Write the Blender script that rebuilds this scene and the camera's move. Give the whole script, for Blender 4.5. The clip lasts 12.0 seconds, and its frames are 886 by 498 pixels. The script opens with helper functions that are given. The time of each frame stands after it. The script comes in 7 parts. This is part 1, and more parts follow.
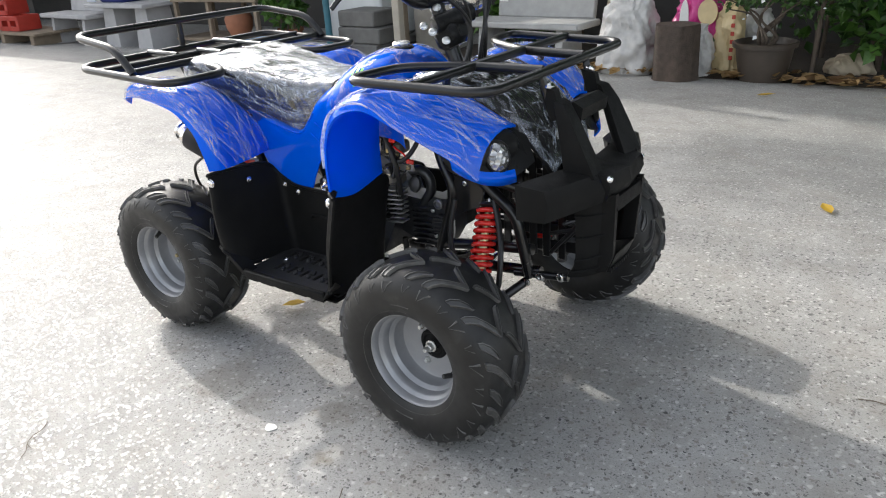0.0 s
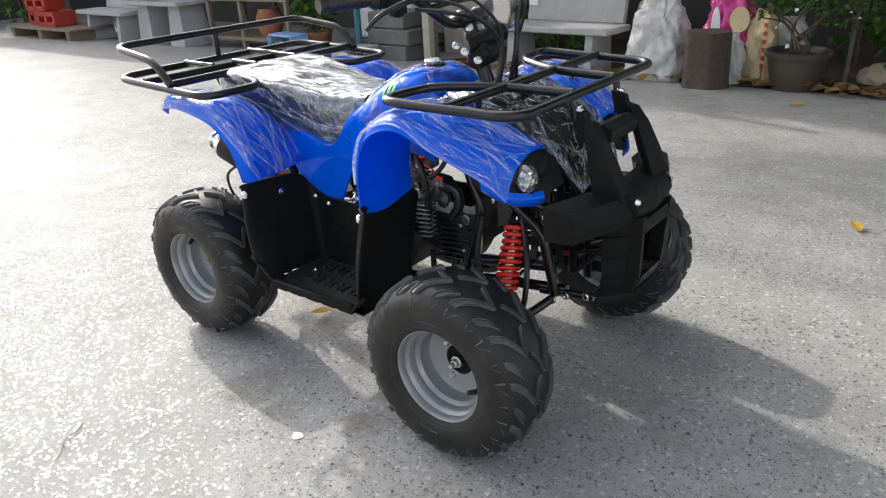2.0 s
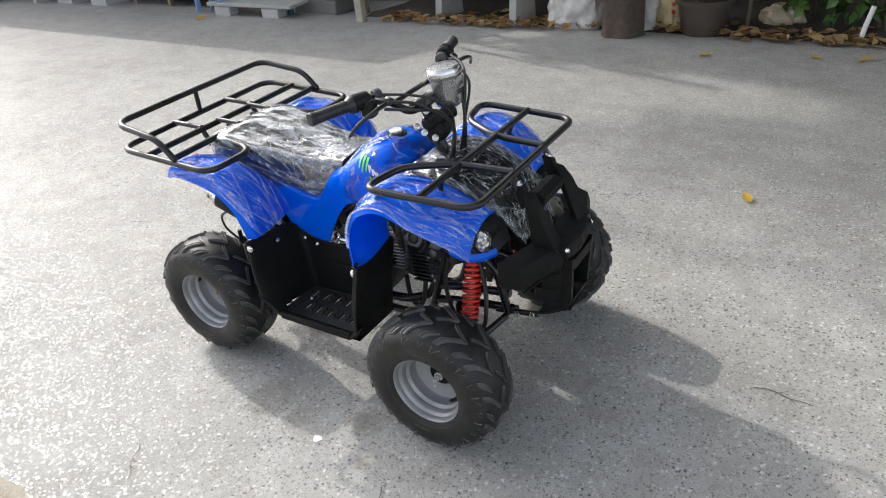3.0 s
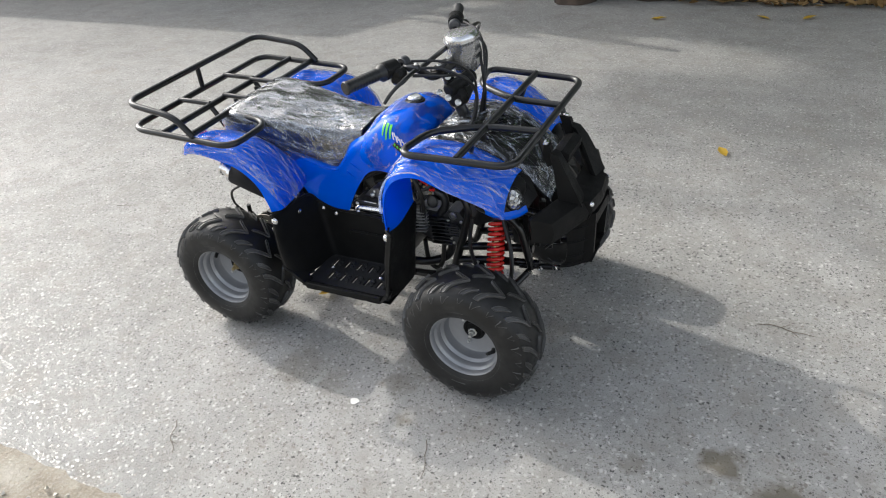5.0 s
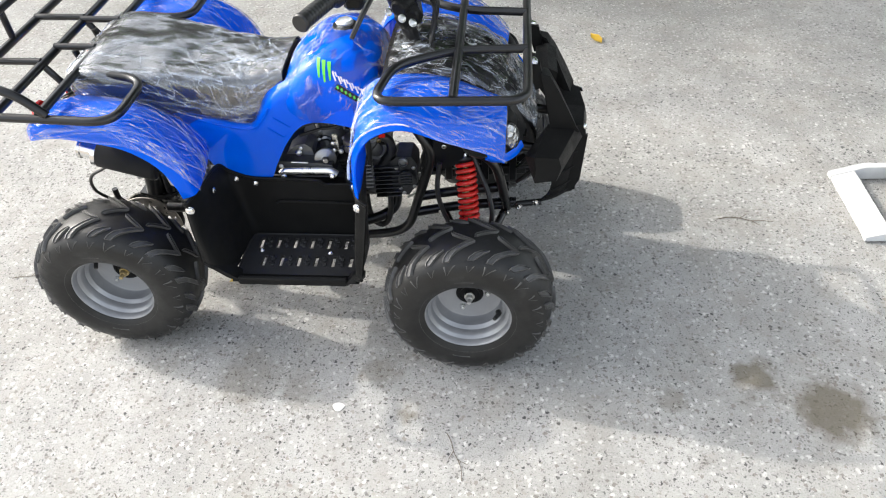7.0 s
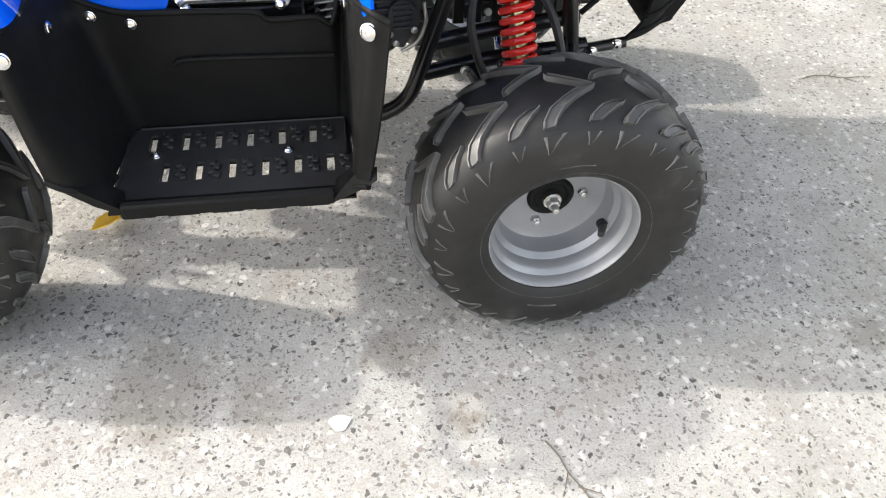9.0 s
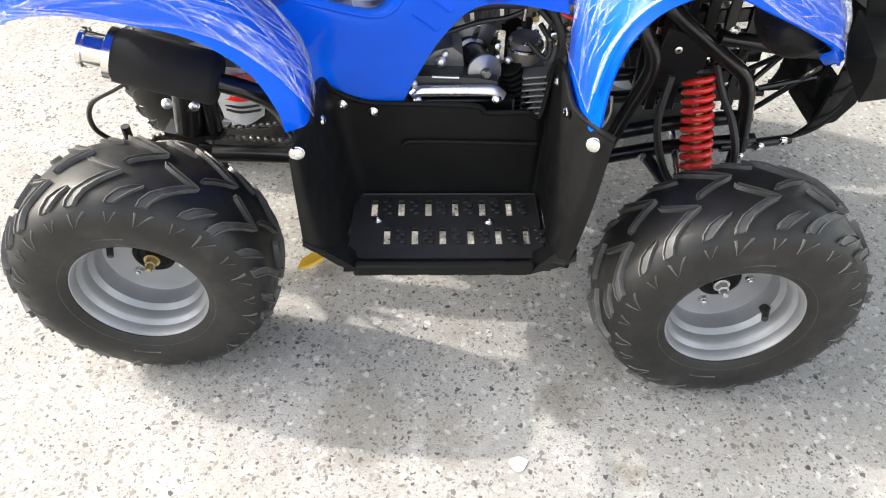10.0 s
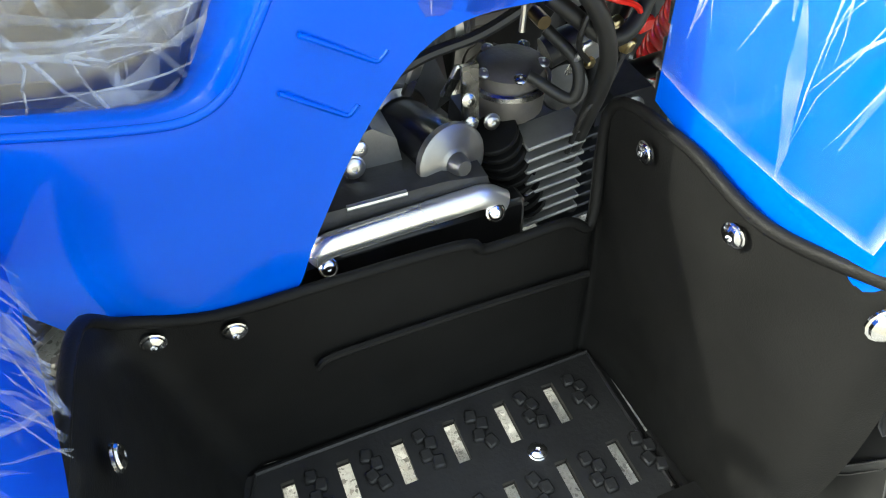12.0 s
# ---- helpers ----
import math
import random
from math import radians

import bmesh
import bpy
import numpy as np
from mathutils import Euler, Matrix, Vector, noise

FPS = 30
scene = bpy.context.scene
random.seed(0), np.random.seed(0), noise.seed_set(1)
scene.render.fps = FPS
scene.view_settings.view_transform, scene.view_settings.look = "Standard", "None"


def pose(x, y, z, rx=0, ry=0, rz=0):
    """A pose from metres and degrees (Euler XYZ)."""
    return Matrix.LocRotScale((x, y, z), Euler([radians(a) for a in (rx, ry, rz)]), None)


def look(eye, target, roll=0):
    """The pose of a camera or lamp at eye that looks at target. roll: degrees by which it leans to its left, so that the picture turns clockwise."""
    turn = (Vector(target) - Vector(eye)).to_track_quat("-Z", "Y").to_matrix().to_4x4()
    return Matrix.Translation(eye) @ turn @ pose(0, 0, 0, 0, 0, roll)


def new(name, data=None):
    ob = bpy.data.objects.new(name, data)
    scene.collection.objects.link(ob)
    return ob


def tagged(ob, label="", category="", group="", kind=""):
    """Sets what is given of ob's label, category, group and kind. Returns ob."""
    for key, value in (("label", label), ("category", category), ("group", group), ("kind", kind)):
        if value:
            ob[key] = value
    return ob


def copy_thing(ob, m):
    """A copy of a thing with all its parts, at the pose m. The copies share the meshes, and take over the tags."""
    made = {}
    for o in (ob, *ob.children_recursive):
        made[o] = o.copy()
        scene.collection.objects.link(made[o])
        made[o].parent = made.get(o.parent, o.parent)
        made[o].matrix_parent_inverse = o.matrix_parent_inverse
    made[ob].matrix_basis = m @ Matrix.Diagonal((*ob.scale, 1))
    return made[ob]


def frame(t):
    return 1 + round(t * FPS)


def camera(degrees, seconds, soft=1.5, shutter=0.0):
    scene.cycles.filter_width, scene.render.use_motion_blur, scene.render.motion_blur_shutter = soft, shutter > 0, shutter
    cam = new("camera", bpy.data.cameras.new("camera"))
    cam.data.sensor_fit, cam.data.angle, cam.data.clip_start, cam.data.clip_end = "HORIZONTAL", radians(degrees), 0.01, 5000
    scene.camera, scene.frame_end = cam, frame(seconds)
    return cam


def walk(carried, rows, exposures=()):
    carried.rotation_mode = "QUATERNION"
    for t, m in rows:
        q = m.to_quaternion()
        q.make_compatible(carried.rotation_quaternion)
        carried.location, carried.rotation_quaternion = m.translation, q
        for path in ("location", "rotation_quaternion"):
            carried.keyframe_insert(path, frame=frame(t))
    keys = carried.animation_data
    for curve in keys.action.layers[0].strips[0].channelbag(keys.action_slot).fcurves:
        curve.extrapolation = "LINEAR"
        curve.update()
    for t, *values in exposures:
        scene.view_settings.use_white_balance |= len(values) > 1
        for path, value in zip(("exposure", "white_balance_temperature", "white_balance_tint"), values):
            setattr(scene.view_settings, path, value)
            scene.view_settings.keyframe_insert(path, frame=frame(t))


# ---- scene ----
cam = camera(61.9, 12.0, 1.1)
PATH = [
    (0, (1.267, -1.377, 0.996), (0.17, 0.091, 0.195), -3.7),
    (0.5, (1.283, -1.318, 0.969), (0.148, 0.101, 0.134), -3.4),
    (1, (1.301, -1.326, 0.967), (0.196, 0.12, 0.139), -2.8),
    (1.5, (1.292, -1.374, 0.981), (0.219, 0.112, 0.182), -2.0),
    (2, (1.264, -1.385, 1.043), (0.118, 0.044, 0.24), -3.2),
    (2.5, (1.286, -1.414, 1.334), (0.259, -0.042, 0.303), -2.6),
    (2.7, (1.333, -1.49, 1.488), (0.366, -0.075, 0.458), -5.8),
    (4.3, (1.397, -1.898, 1.597), (0.457, -0.436, 0.61), -5.0),
    (4.5, (1.349, -1.923, 1.585), (0.42, -0.477, 0.562), -7.3),
    (5, (1.181, -1.806, 1.567), (0.379, -0.338, 0.471), -6.2),
    (5.5, (0.991, -1.689, 1.514), (0.39, -0.308, 0.198), -1.5),
    (6, (0.802, -1.696, 1.53), (0.4, -0.199, 0.266), -4.8),
    (6.5, (0.648, -1.715, 1.533), (0.249, -0.222, 0.264), -4.8),
    (6.7, (0.6, -1.682, 1.529), (0.293, -0.194, 0.228), -3.7),
    (8.3, (0.226, -1.139, 1.117), (0.302, 0.185, -0.381), -4.6),
    (8.5, (0.168, -1.116, 1.009), (0.366, 0.188, -0.495), 0.8),
    (9, (0.174, -1.08, 0.895), (0.406, 0.292, -0.541), 2.2),
    (9.2, (0.155, -1.092, 0.901), (0.402, 0.262, -0.551), 3.3),
    (9.5, (0.136, -1.095, 0.938), (0.322, 0.257, -0.524), 2.4),
    (10, (-0.006, -1.114, 1.059), (0.03, 0.296, -0.358), 0.9),
    (10.5, (-0.119, -1.027, 1.154), (-0.004, 0.365, -0.277), -2.3),
    (11, (-0.189, -0.813, 1.096), (0.322, 0.372, -0.432), 4.8),
    (11.5, (-0.138, -0.655, 0.983), (0.484, 0.508, -0.521), -1.7),
    (11.7, (-0.095, -0.574, 0.901), (0.525, 0.664, -0.543), -1.1),
    (12, (-0.061, -0.472, 0.773), (0.391, 0.81, -0.693), -3.2),
]
walk(cam, [(t, look(eye, target, roll)) for t, eye, target, roll in PATH],
     [(0, 1.76, 6520, 8.5), (2.5, 1.58, 6500, 8.5), (4.5, 1.5, 6510, 8.5), (5, 1.43, 6490, 8), (5.7, 1.63, 6480, 8), (6.5, 1.9, 6500, 7.5), (8.3, 2.31, 6760, 8.5), (9.5, 2.39, 6800, 8.5), (10.5, 2.52, 6860, 7), (11, 2.72, 6890, 3), (11.5, 2.74, 6900, 0), (12, 2.68, 6850, -3)])
from mathutils.bvhtree import BVHTree

# ---- world, sun ----
SUN_WAY = Vector((-0.7745, 0.2475, 0.5824))          # towards the sun
world = bpy.data.worlds.new("sky")
scene.world = world
world.use_nodes = True
wn = world.node_tree.nodes
sky = wn.new("ShaderNodeTexSky")
sky.sky_type, sky.sun_disc = "NISHITA", False
sky.air_density, sky.dust_density, sky.ozone_density = 0.8, 3.0, 0.5
sky.sun_elevation, sky.sun_rotation = math.asin(0.5824), radians(287.7)
wn["Background"].inputs["Strength"].default_value = 0.136
haze = wn.new("ShaderNodeHueSaturation")             # thin haze takes colour out of the sky
haze.inputs["Saturation"].default_value = 0.4
world.node_tree.links.new(sky.outputs[0], haze.inputs["Color"])
world.node_tree.links.new(haze.outputs[0], wn["Background"].inputs["Color"])
sun_data = bpy.data.lights.new("sun", "SUN")
sun_data.energy, sun_data.angle, sun_data.color = 0.84, radians(0.9), (1.0, 0.96, 0.9)
sun = new("sun", sun_data)
sun.matrix_world = look(SUN_WAY * 30, (0, 0, 0))


# ---- materials ----
class Nodes:
    """A small wrapper to write node materials in few lines."""

    def __init__(self, name):
        self.mat = bpy.data.materials.new(name)
        self.mat.use_nodes = True
        self.t = self.mat.node_tree
        self.bsdf = self.t.nodes["Principled BSDF"]
        self.out = self.t.nodes["Material Output"]

    def node(self, kind, **given):
        n = self.t.nodes.new("ShaderNode" + kind)
        for key, value in given.items():
            k = key.replace("_", " ")
            sock = n.inputs.get(k)
            if sock is None:
                sock = next(s for s in n.inputs if s.name.lower() == k.lower())
            self.put(sock, value)
        return n

    def put(self, sock, value):
        if isinstance(value, bpy.types.NodeSocket):
            self.t.links.new(value, sock)
        else:
            sock.default_value = value

    def coords(self, scale=(1, 1, 1), world_space=False):
        m = self.node("Mapping")
        if world_space:
            self.put(m.inputs["Vector"], self.node("NewGeometry").outputs["Position"])
        else:
            self.put(m.inputs["Vector"], self.node("TexCoord").outputs["Object"])
        m.inputs["Scale"].default_value = scale
        return m.outputs[0]

    def noise(self, vec, scale, detail=4.0, rough=0.55, distortion=0.0):
        return self.node("TexNoise", Vector=vec, Scale=scale, Detail=detail, Roughness=rough, Distortion=distortion).outputs[0]

    def ramp(self, fac, stops):
        n = self.node("ValToRGB", Fac=fac)
        e = n.color_ramp.elements
        while len(e) < len(stops):
            e.new(0.5)
        for el, (p, c) in zip(e, stops):
            el.position = p
            el.color = (*c, 1) if isinstance(c, tuple) else (c, c, c, 1)
        return n.outputs[0]

    def mix(self, fac, a, b, blend="MIX"):
        n = self.t.nodes.new("ShaderNodeMix")
        n.data_type, n.blend_type = "RGBA", blend
        self.put(n.inputs[0], fac)
        for sock, v in ((n.inputs[6], a), (n.inputs[7], b)):
            self.put(sock, (*v, 1) if isinstance(v, tuple) and len(v) == 3 else v)
        return n.outputs[2]

    def math(self, op, a, b=0.0, clamp=False):
        n = self.t.nodes.new("ShaderNodeMath")
        n.operation, n.use_clamp = op, clamp
        self.put(n.inputs[0], a)
        self.put(n.inputs[1], b)
        return n.outputs[0]

    def bump(self, height, strength=0.3, distance=0.002):
        return self.node("Bump", Height=height, Strength=strength, Distance=distance).outputs[0]

    def finish(self, color, rough=0.5, metal=0.0, normal=None, **more):
        for key, v in (("Base Color", color), ("Roughness", rough), ("Metallic", metal)):
            if isinstance(v, tuple) and len(v) == 3:
                v = (*v, 1)
            self.put(self.bsdf.inputs[key], v)
        if normal is not None:
            self.put(self.bsdf.inputs["Normal"], normal)
        for key, v in more.items():
            self.put(self.bsdf.inputs[key.replace("_", " ")], v)
        return self.mat


def plain(name, color, rough=0.5, metal=0.0, vary=0.15, scale=30.0, bumpy=0.15, dist=0.001, rough_vary=0.12, **more):
    """A surface with grain at two scales, in colour, gloss and relief."""
    n = Nodes(name)
    c = n.coords()
    fine, broad = n.noise(c, scale, 6), n.noise(c, scale * 0.12, 3)
    both = n.math("ADD", n.math("MULTIPLY", fine, 0.5), n.math("MULTIPLY", broad, 0.5))
    dark = tuple(v * (1 - vary) for v in color)
    light = tuple(min(1.0, v * (1 + vary)) for v in color)
    col = n.ramp(both, [(0.3, dark), (0.7, light)])
    r = n.ramp(broad, [(0.3, max(0.03, rough - rough_vary)), (0.7, min(1.0, rough + rough_vary))])
    return n.finish(col, r, metal, n.bump(n.noise(c, scale * 6, 3), bumpy, dist), **more)


def blue_plastic():
    n = Nodes("blue_plastic")
    c = n.coords()
    broad = n.noise(c, 5, 3)
    col = n.ramp(broad, [(0.3, (0.0, 0.11, 0.72)), (0.7, (0.0, 0.135, 0.84))])
    dust = n.ramp(n.noise(c, 60, 6, 0.7), [(0.45, 0.08), (0.8, 0.2)])
    n.finish(col, dust, 0.0, n.bump(n.noise(c, 8, 2), 0.3, 0.007), Specular_IOR_Level=0.25)
    glow = n.node("BsdfTranslucent", Color=(0.0, 0.13, 1.0, 1))
    both = n.node("MixShader", Fac=0.24)
    n.put(both.inputs[1], n.bsdf.outputs[0])
    n.put(both.inputs[2], glow.outputs[0])
    n.t.links.new(both.outputs[0], n.out.inputs["Surface"])
    return n.mat


def black_plastic(name="black_plastic", grain=900.0, base=0.0075, rough=0.48, spec=0.1):
    n = Nodes(name)
    c = n.coords()
    broad = n.noise(c, 9, 4)
    col = n.ramp(broad, [(0.3, (base, base, base)), (0.75, (base * 1.8, base * 1.8, base * 1.75))])
    r = n.ramp(n.noise(c, 30, 5), [(0.3, rough - 0.08), (0.7, rough + 0.1)])
    return n.finish(col, r, 0.0, n.bump(n.node("TexVoronoi", Vector=c, Scale=grain).outputs[0], 0.25, 0.0006), Specular_IOR_Level=spec)


def rubber(name="tyre_rubber", dust_sheen=1.0, spec=0.25):
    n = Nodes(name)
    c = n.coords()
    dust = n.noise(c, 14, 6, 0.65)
    # dust and part of the sky's sheen both lighten this colour
    col = n.ramp(dust, [(0.35, (0.008 * dust_sheen, 0.0079 * dust_sheen, 0.0077 * dust_sheen)), (0.6, (0.016 * dust_sheen, 0.0157 * dust_sheen, 0.015 * dust_sheen)), (0.8, (0.042 * dust_sheen, 0.041 * dust_sheen, 0.039 * dust_sheen))])
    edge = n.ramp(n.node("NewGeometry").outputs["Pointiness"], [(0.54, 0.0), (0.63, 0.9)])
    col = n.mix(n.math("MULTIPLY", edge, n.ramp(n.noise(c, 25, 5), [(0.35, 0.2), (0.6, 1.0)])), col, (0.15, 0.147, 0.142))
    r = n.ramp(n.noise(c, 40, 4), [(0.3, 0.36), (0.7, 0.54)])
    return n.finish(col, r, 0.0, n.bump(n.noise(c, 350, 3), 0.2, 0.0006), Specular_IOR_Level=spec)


def alloy_paint():
    n = Nodes("silver_wheel_paint")
    c = n.coords()
    col = n.ramp(n.noise(c, 12, 5), [(0.3, (0.27, 0.275, 0.285)), (0.7, (0.35, 0.355, 0.365))])
    return n.finish(col, n.ramp(n.noise(c, 90, 4), [(0.3, 0.36), (0.7, 0.5)]), 0.55, n.bump(n.noise(c, 500, 2), 0.15, 0.0005))


def film_plastic(name, shiny=0.6, rough=0.12, milk=0.02, hem=0.0, base=0.01, size=1.0, relief=0.01, pull=4.0):
    """Clear wrapping film: see-through, glossy, with pulled ripples; u runs along it, v from its outer edge."""
    n = Nodes(name)
    uv = n.node("TexCoord").outputs["UV"]

    def turned(angle, stretch, seed):
        m = n.node("Mapping", Vector=uv)
        m.inputs["Rotation"].default_value = (0, 0, radians(angle))
        m2 = n.node("Mapping", Vector=m.outputs[0])
        m2.inputs["Scale"].default_value = (1.0 / stretch, 1, 1)
        m2.inputs["Location"].default_value = (seed, seed * 1.7, seed)
        return m2.outputs[0]

    def ridged(angle, stretch, scale, seed):
        f = n.noise(turned(angle, stretch, seed), scale / size, 2.5, 0.5)
        return n.math("ABSOLUTE", n.math("SUBTRACT", f, 0.5))

    height = n.math("ADD", n.math("ADD", ridged(5, pull, 16, 1.0), n.math("MULTIPLY", ridged(-35, pull * 0.7, 24, 2.0), 0.6)), n.math("MULTIPLY", ridged(60, pull * 0.5, 10, 3.0), 0.8))
    nrm = n.bump(height, 1.0, relief * 2.5)
    layer = n.ramp(n.noise(turned(10, 2.5, 4.0), 9 / size, 4, 0.65), [(0.42, 0.15), (0.7, 1.6)])
    clear = n.node("BsdfTransparent", Color=(0.97, 0.97, 0.97, 1))
    gloss = n.node("BsdfGlossy", Color=(1, 1, 1, 1), Roughness=rough, Normal=nrm)
    haze = n.node("BsdfDiffuse", Color=(0.8, 0.81, 0.83, 1), Normal=nrm)
    fres = n.node("Fresnel", IOR=1.5, Normal=nrm).outputs[0]
    shine = n.math("ADD", n.math("MULTIPLY", fres, shiny), base, True)
    first = n.node("MixShader", Fac=shine)
    n.put(first.inputs[1], clear.outputs[0])
    n.put(first.inputs[2], gloss.outputs[0])
    white = n.math("MULTIPLY", layer, milk)
    if hem:
        sep = n.node("SeparateXYZ", Vector=uv)
        torn = n.ramp(n.noise(turned(0, 3, 8.0), 40, 3, 0.6), [(0.35, 0.3), (0.65, 1.0)])
        edge = n.ramp(sep.outputs[1], [(0.0, hem), (0.003, hem * 0.25), (0.008, 0.0)])
        start = n.ramp(sep.outputs[0], [(0.0, hem * 0.6), (0.003, hem * 0.2), (0.006, 0.0)])
        white = n.math("ADD", white, n.math("MULTIPLY", n.math("MAXIMUM", edge, start), torn), True)
    last = n.node("MixShader", Fac=white)
    n.put(last.inputs[1], first.outputs[0])
    n.put(last.inputs[2], haze.outputs[0])
    n.t.links.new(last.outputs[0], n.out.inputs["Surface"])
    return n.mat


def fold_plastic(name, solid):
    """Doubled film in a crease: milky and glossy, solid tells how much it hides."""
    n = Nodes(name)
    c = n.coords()
    n.finish((0.7, 0.77, 0.87), 0.18, 0.0, n.bump(n.noise(c, 120, 3), 0.3, 0.002), Specular_IOR_Level=0.7)
    clear = n.node("BsdfTransparent", Color=(1, 1, 1, 1))
    fac = n.ramp(n.noise(c, 45, 3, 0.6), [(0.35, solid * 0.25), (0.65, solid)])
    both = n.node("MixShader", Fac=fac)
    n.put(both.inputs[1], clear.outputs[0])
    n.put(both.inputs[2], n.bsdf.outputs[0])
    n.t.links.new(both.outputs[0], n.out.inputs["Surface"])
    return n.mat


def concrete():
    """Worn pale concrete with exposed dark and light stone chips."""
    n = Nodes("exposed_concrete")
    c = n.coords(world_space=True)
    wob = n.node("VectorMath")
    wob.operation = "ADD"
    n.put(wob.inputs[0], c)
    nz = n.node("TexNoise", Vector=c, Scale=80.0, Detail=3.0)
    sc = n.node("VectorMath")
    sc.operation = "SCALE"
    n.put(sc.inputs[0], nz.outputs[1])
    sc.inputs["Scale"].default_value = 0.016
    n.put(wob.inputs[1], sc.outputs[0])
    v1 = n.node("TexVoronoi", Vector=wob.outputs[0], Scale=98.0, Randomness=1.0)
    v1.distance = "MANHATTAN"
    v2 = n.node("TexVoronoi", Vector=wob.outputs[0], Scale=190.0, Randomness=1.0)
    v3 = n.node("TexVoronoi", Vector=wob.outputs[0], Scale=62.0, Randomness=1.0)
    broad = n.noise(c, 0.9, 6, 0.6)
    mid = n.noise(c, 6.0, 6, 0.65)
    fine = n.noise(c, 260.0, 5, 0.75)
    base = n.ramp(n.math("ADD", n.math("MULTIPLY", broad, 0.5), n.math("MULTIPLY", mid, 0.5)),
                  [(0.32, (0.3, 0.293, 0.276)), (0.5, (0.405, 0.397, 0.376)), (0.68, (0.505, 0.496, 0.472))])
    base = n.mix(0.75, base, n.ramp(fine, [(0.28, 0.35), (0.5, 0.85), (0.72, 1.0)]), "MULTIPLY")
    sep = n.node("SeparateColor", Color=v1.outputs["Color"])
    sep2 = n.node("SeparateColor", Color=v2.outputs["Color"])
    sep3 = n.node("SeparateColor", Color=v3.outputs["Color"])
    lump = n.math("MULTIPLY", n.ramp(v3.outputs["Distance"], [(0.2, 1.0), (0.42, 0.0)]), n.math("GREATER_THAN", sep3.outputs[0], 0.5))
    chip = n.math("MULTIPLY", n.math("LESS_THAN", v1.outputs["Distance"], n.math("MULTIPLY", sep.outputs[1], 0.74)), n.math("GREATER_THAN", sep.outputs[0], 0.2))
    chip2 = n.math("MULTIPLY", n.math("LESS_THAN", v2.outputs["Distance"], n.math("MULTIPLY", sep2.outputs[1], 0.55)), n.math("GREATER_THAN", sep2.outputs[0], 0.2))
    tone = n.ramp(sep.outputs[2], [(0.0, (0.035, 0.035, 0.036)), (0.3, (0.08, 0.077, 0.073)), (0.58, (0.15, 0.141, 0.13)), (0.75, (0.25, 0.225, 0.2)), (0.86, (0.42, 0.41, 0.385)), (1.0, (0.62, 0.61, 0.58))])
    tone2 = n.ramp(sep2.outputs[2], [(0.0, (0.07, 0.069, 0.068)), (0.6, (0.19, 0.185, 0.178)), (0.75, (0.36, 0.352, 0.333)), (1.0, (0.43, 0.42, 0.4))])
    col = n.mix(n.math("MULTIPLY", lump, sep3.outputs[1]), base, (0.58, 0.57, 0.545))
    col = n.mix(n.math("MULTIPLY", chip2, 0.75), col, tone2)
    col = n.mix(n.math("MULTIPLY", chip, 0.88), col, tone)
    dirt = n.ramp(n.noise(c, 7.5, 7, 0.7, 0.5), [(0.48, 0.0), (0.68, 0.42)])
    col = n.mix(dirt, col, (0.25, 0.228, 0.195))
    stain = n.ramp(n.noise(c, 2.6, 5, 0.6, 0.6), [(0.62, 0.0), (0.78, 0.35)])
    col = n.mix(stain, col, (0.25, 0.2, 0.14))
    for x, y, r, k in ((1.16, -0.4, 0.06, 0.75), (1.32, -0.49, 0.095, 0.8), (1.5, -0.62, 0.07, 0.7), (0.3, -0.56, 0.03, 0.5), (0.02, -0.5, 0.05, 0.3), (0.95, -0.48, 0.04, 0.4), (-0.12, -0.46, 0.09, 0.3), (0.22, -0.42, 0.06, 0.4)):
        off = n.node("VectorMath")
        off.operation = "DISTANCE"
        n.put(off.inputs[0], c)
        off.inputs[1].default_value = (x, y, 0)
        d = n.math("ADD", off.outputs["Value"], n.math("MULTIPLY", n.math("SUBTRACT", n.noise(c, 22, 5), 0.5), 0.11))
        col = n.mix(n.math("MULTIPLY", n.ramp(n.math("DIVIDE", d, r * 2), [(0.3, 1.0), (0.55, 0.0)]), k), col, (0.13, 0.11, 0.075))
    stone = n.math("MAXIMUM", n.math("MAXIMUM", chip, n.math("MULTIPLY", chip2, 0.7)), lump)
    bare = n.math("SUBTRACT", 1.0, stone, True)
    h = n.math("ADD", n.math("ADD", n.math("MULTIPLY", n.math("MULTIPLY", fine, bare), 0.6), n.math("MULTIPLY", stone, 0.42)), n.math("MULTIPLY", mid, 1.2))
    gloss = n.math("SUBTRACT", n.ramp(fine, [(0.3, 0.6), (0.7, 0.8)]), n.math("MULTIPLY", stone, 0.36), True)
    return n.finish(col, gloss, 0.0, n.bump(h, 1.0, 0.0045), Specular_IOR_Level=0.32)


BLUE = blue_plastic()
BLACK = black_plastic()
BLACK_SMOOTH = black_plastic("black_smooth_plastic", 300.0, 0.01, 0.3)
BLACK_STEEL = plain("black_coated_steel", (0.008, 0.008, 0.0085), 0.36, 0.0, 0.3, 40, 0.1, 0.0005, Coat_Weight=0.5, Coat_Roughness=0.08, Specular_IOR_Level=0.25)
RUBBER = rubber(dust_sheen=1.0, spec=0.36)
# paler copy for the lugs: sky sheen put into colour along with dust
TREAD_RUBBER = rubber("sheen_dusted_tread_rubber", 3.2, 0.55)
RIM = alloy_paint()
CHROME = plain("chromed_steel", (0.8, 0.8, 0.8), 0.16, 1.0, 0.06, 60, 0.05, 0.0005, 0.05)
ZINC = plain("zinc_plated_steel", (0.62, 0.62, 0.6), 0.3, 1.0, 0.15, 80, 0.1, 0.0005)
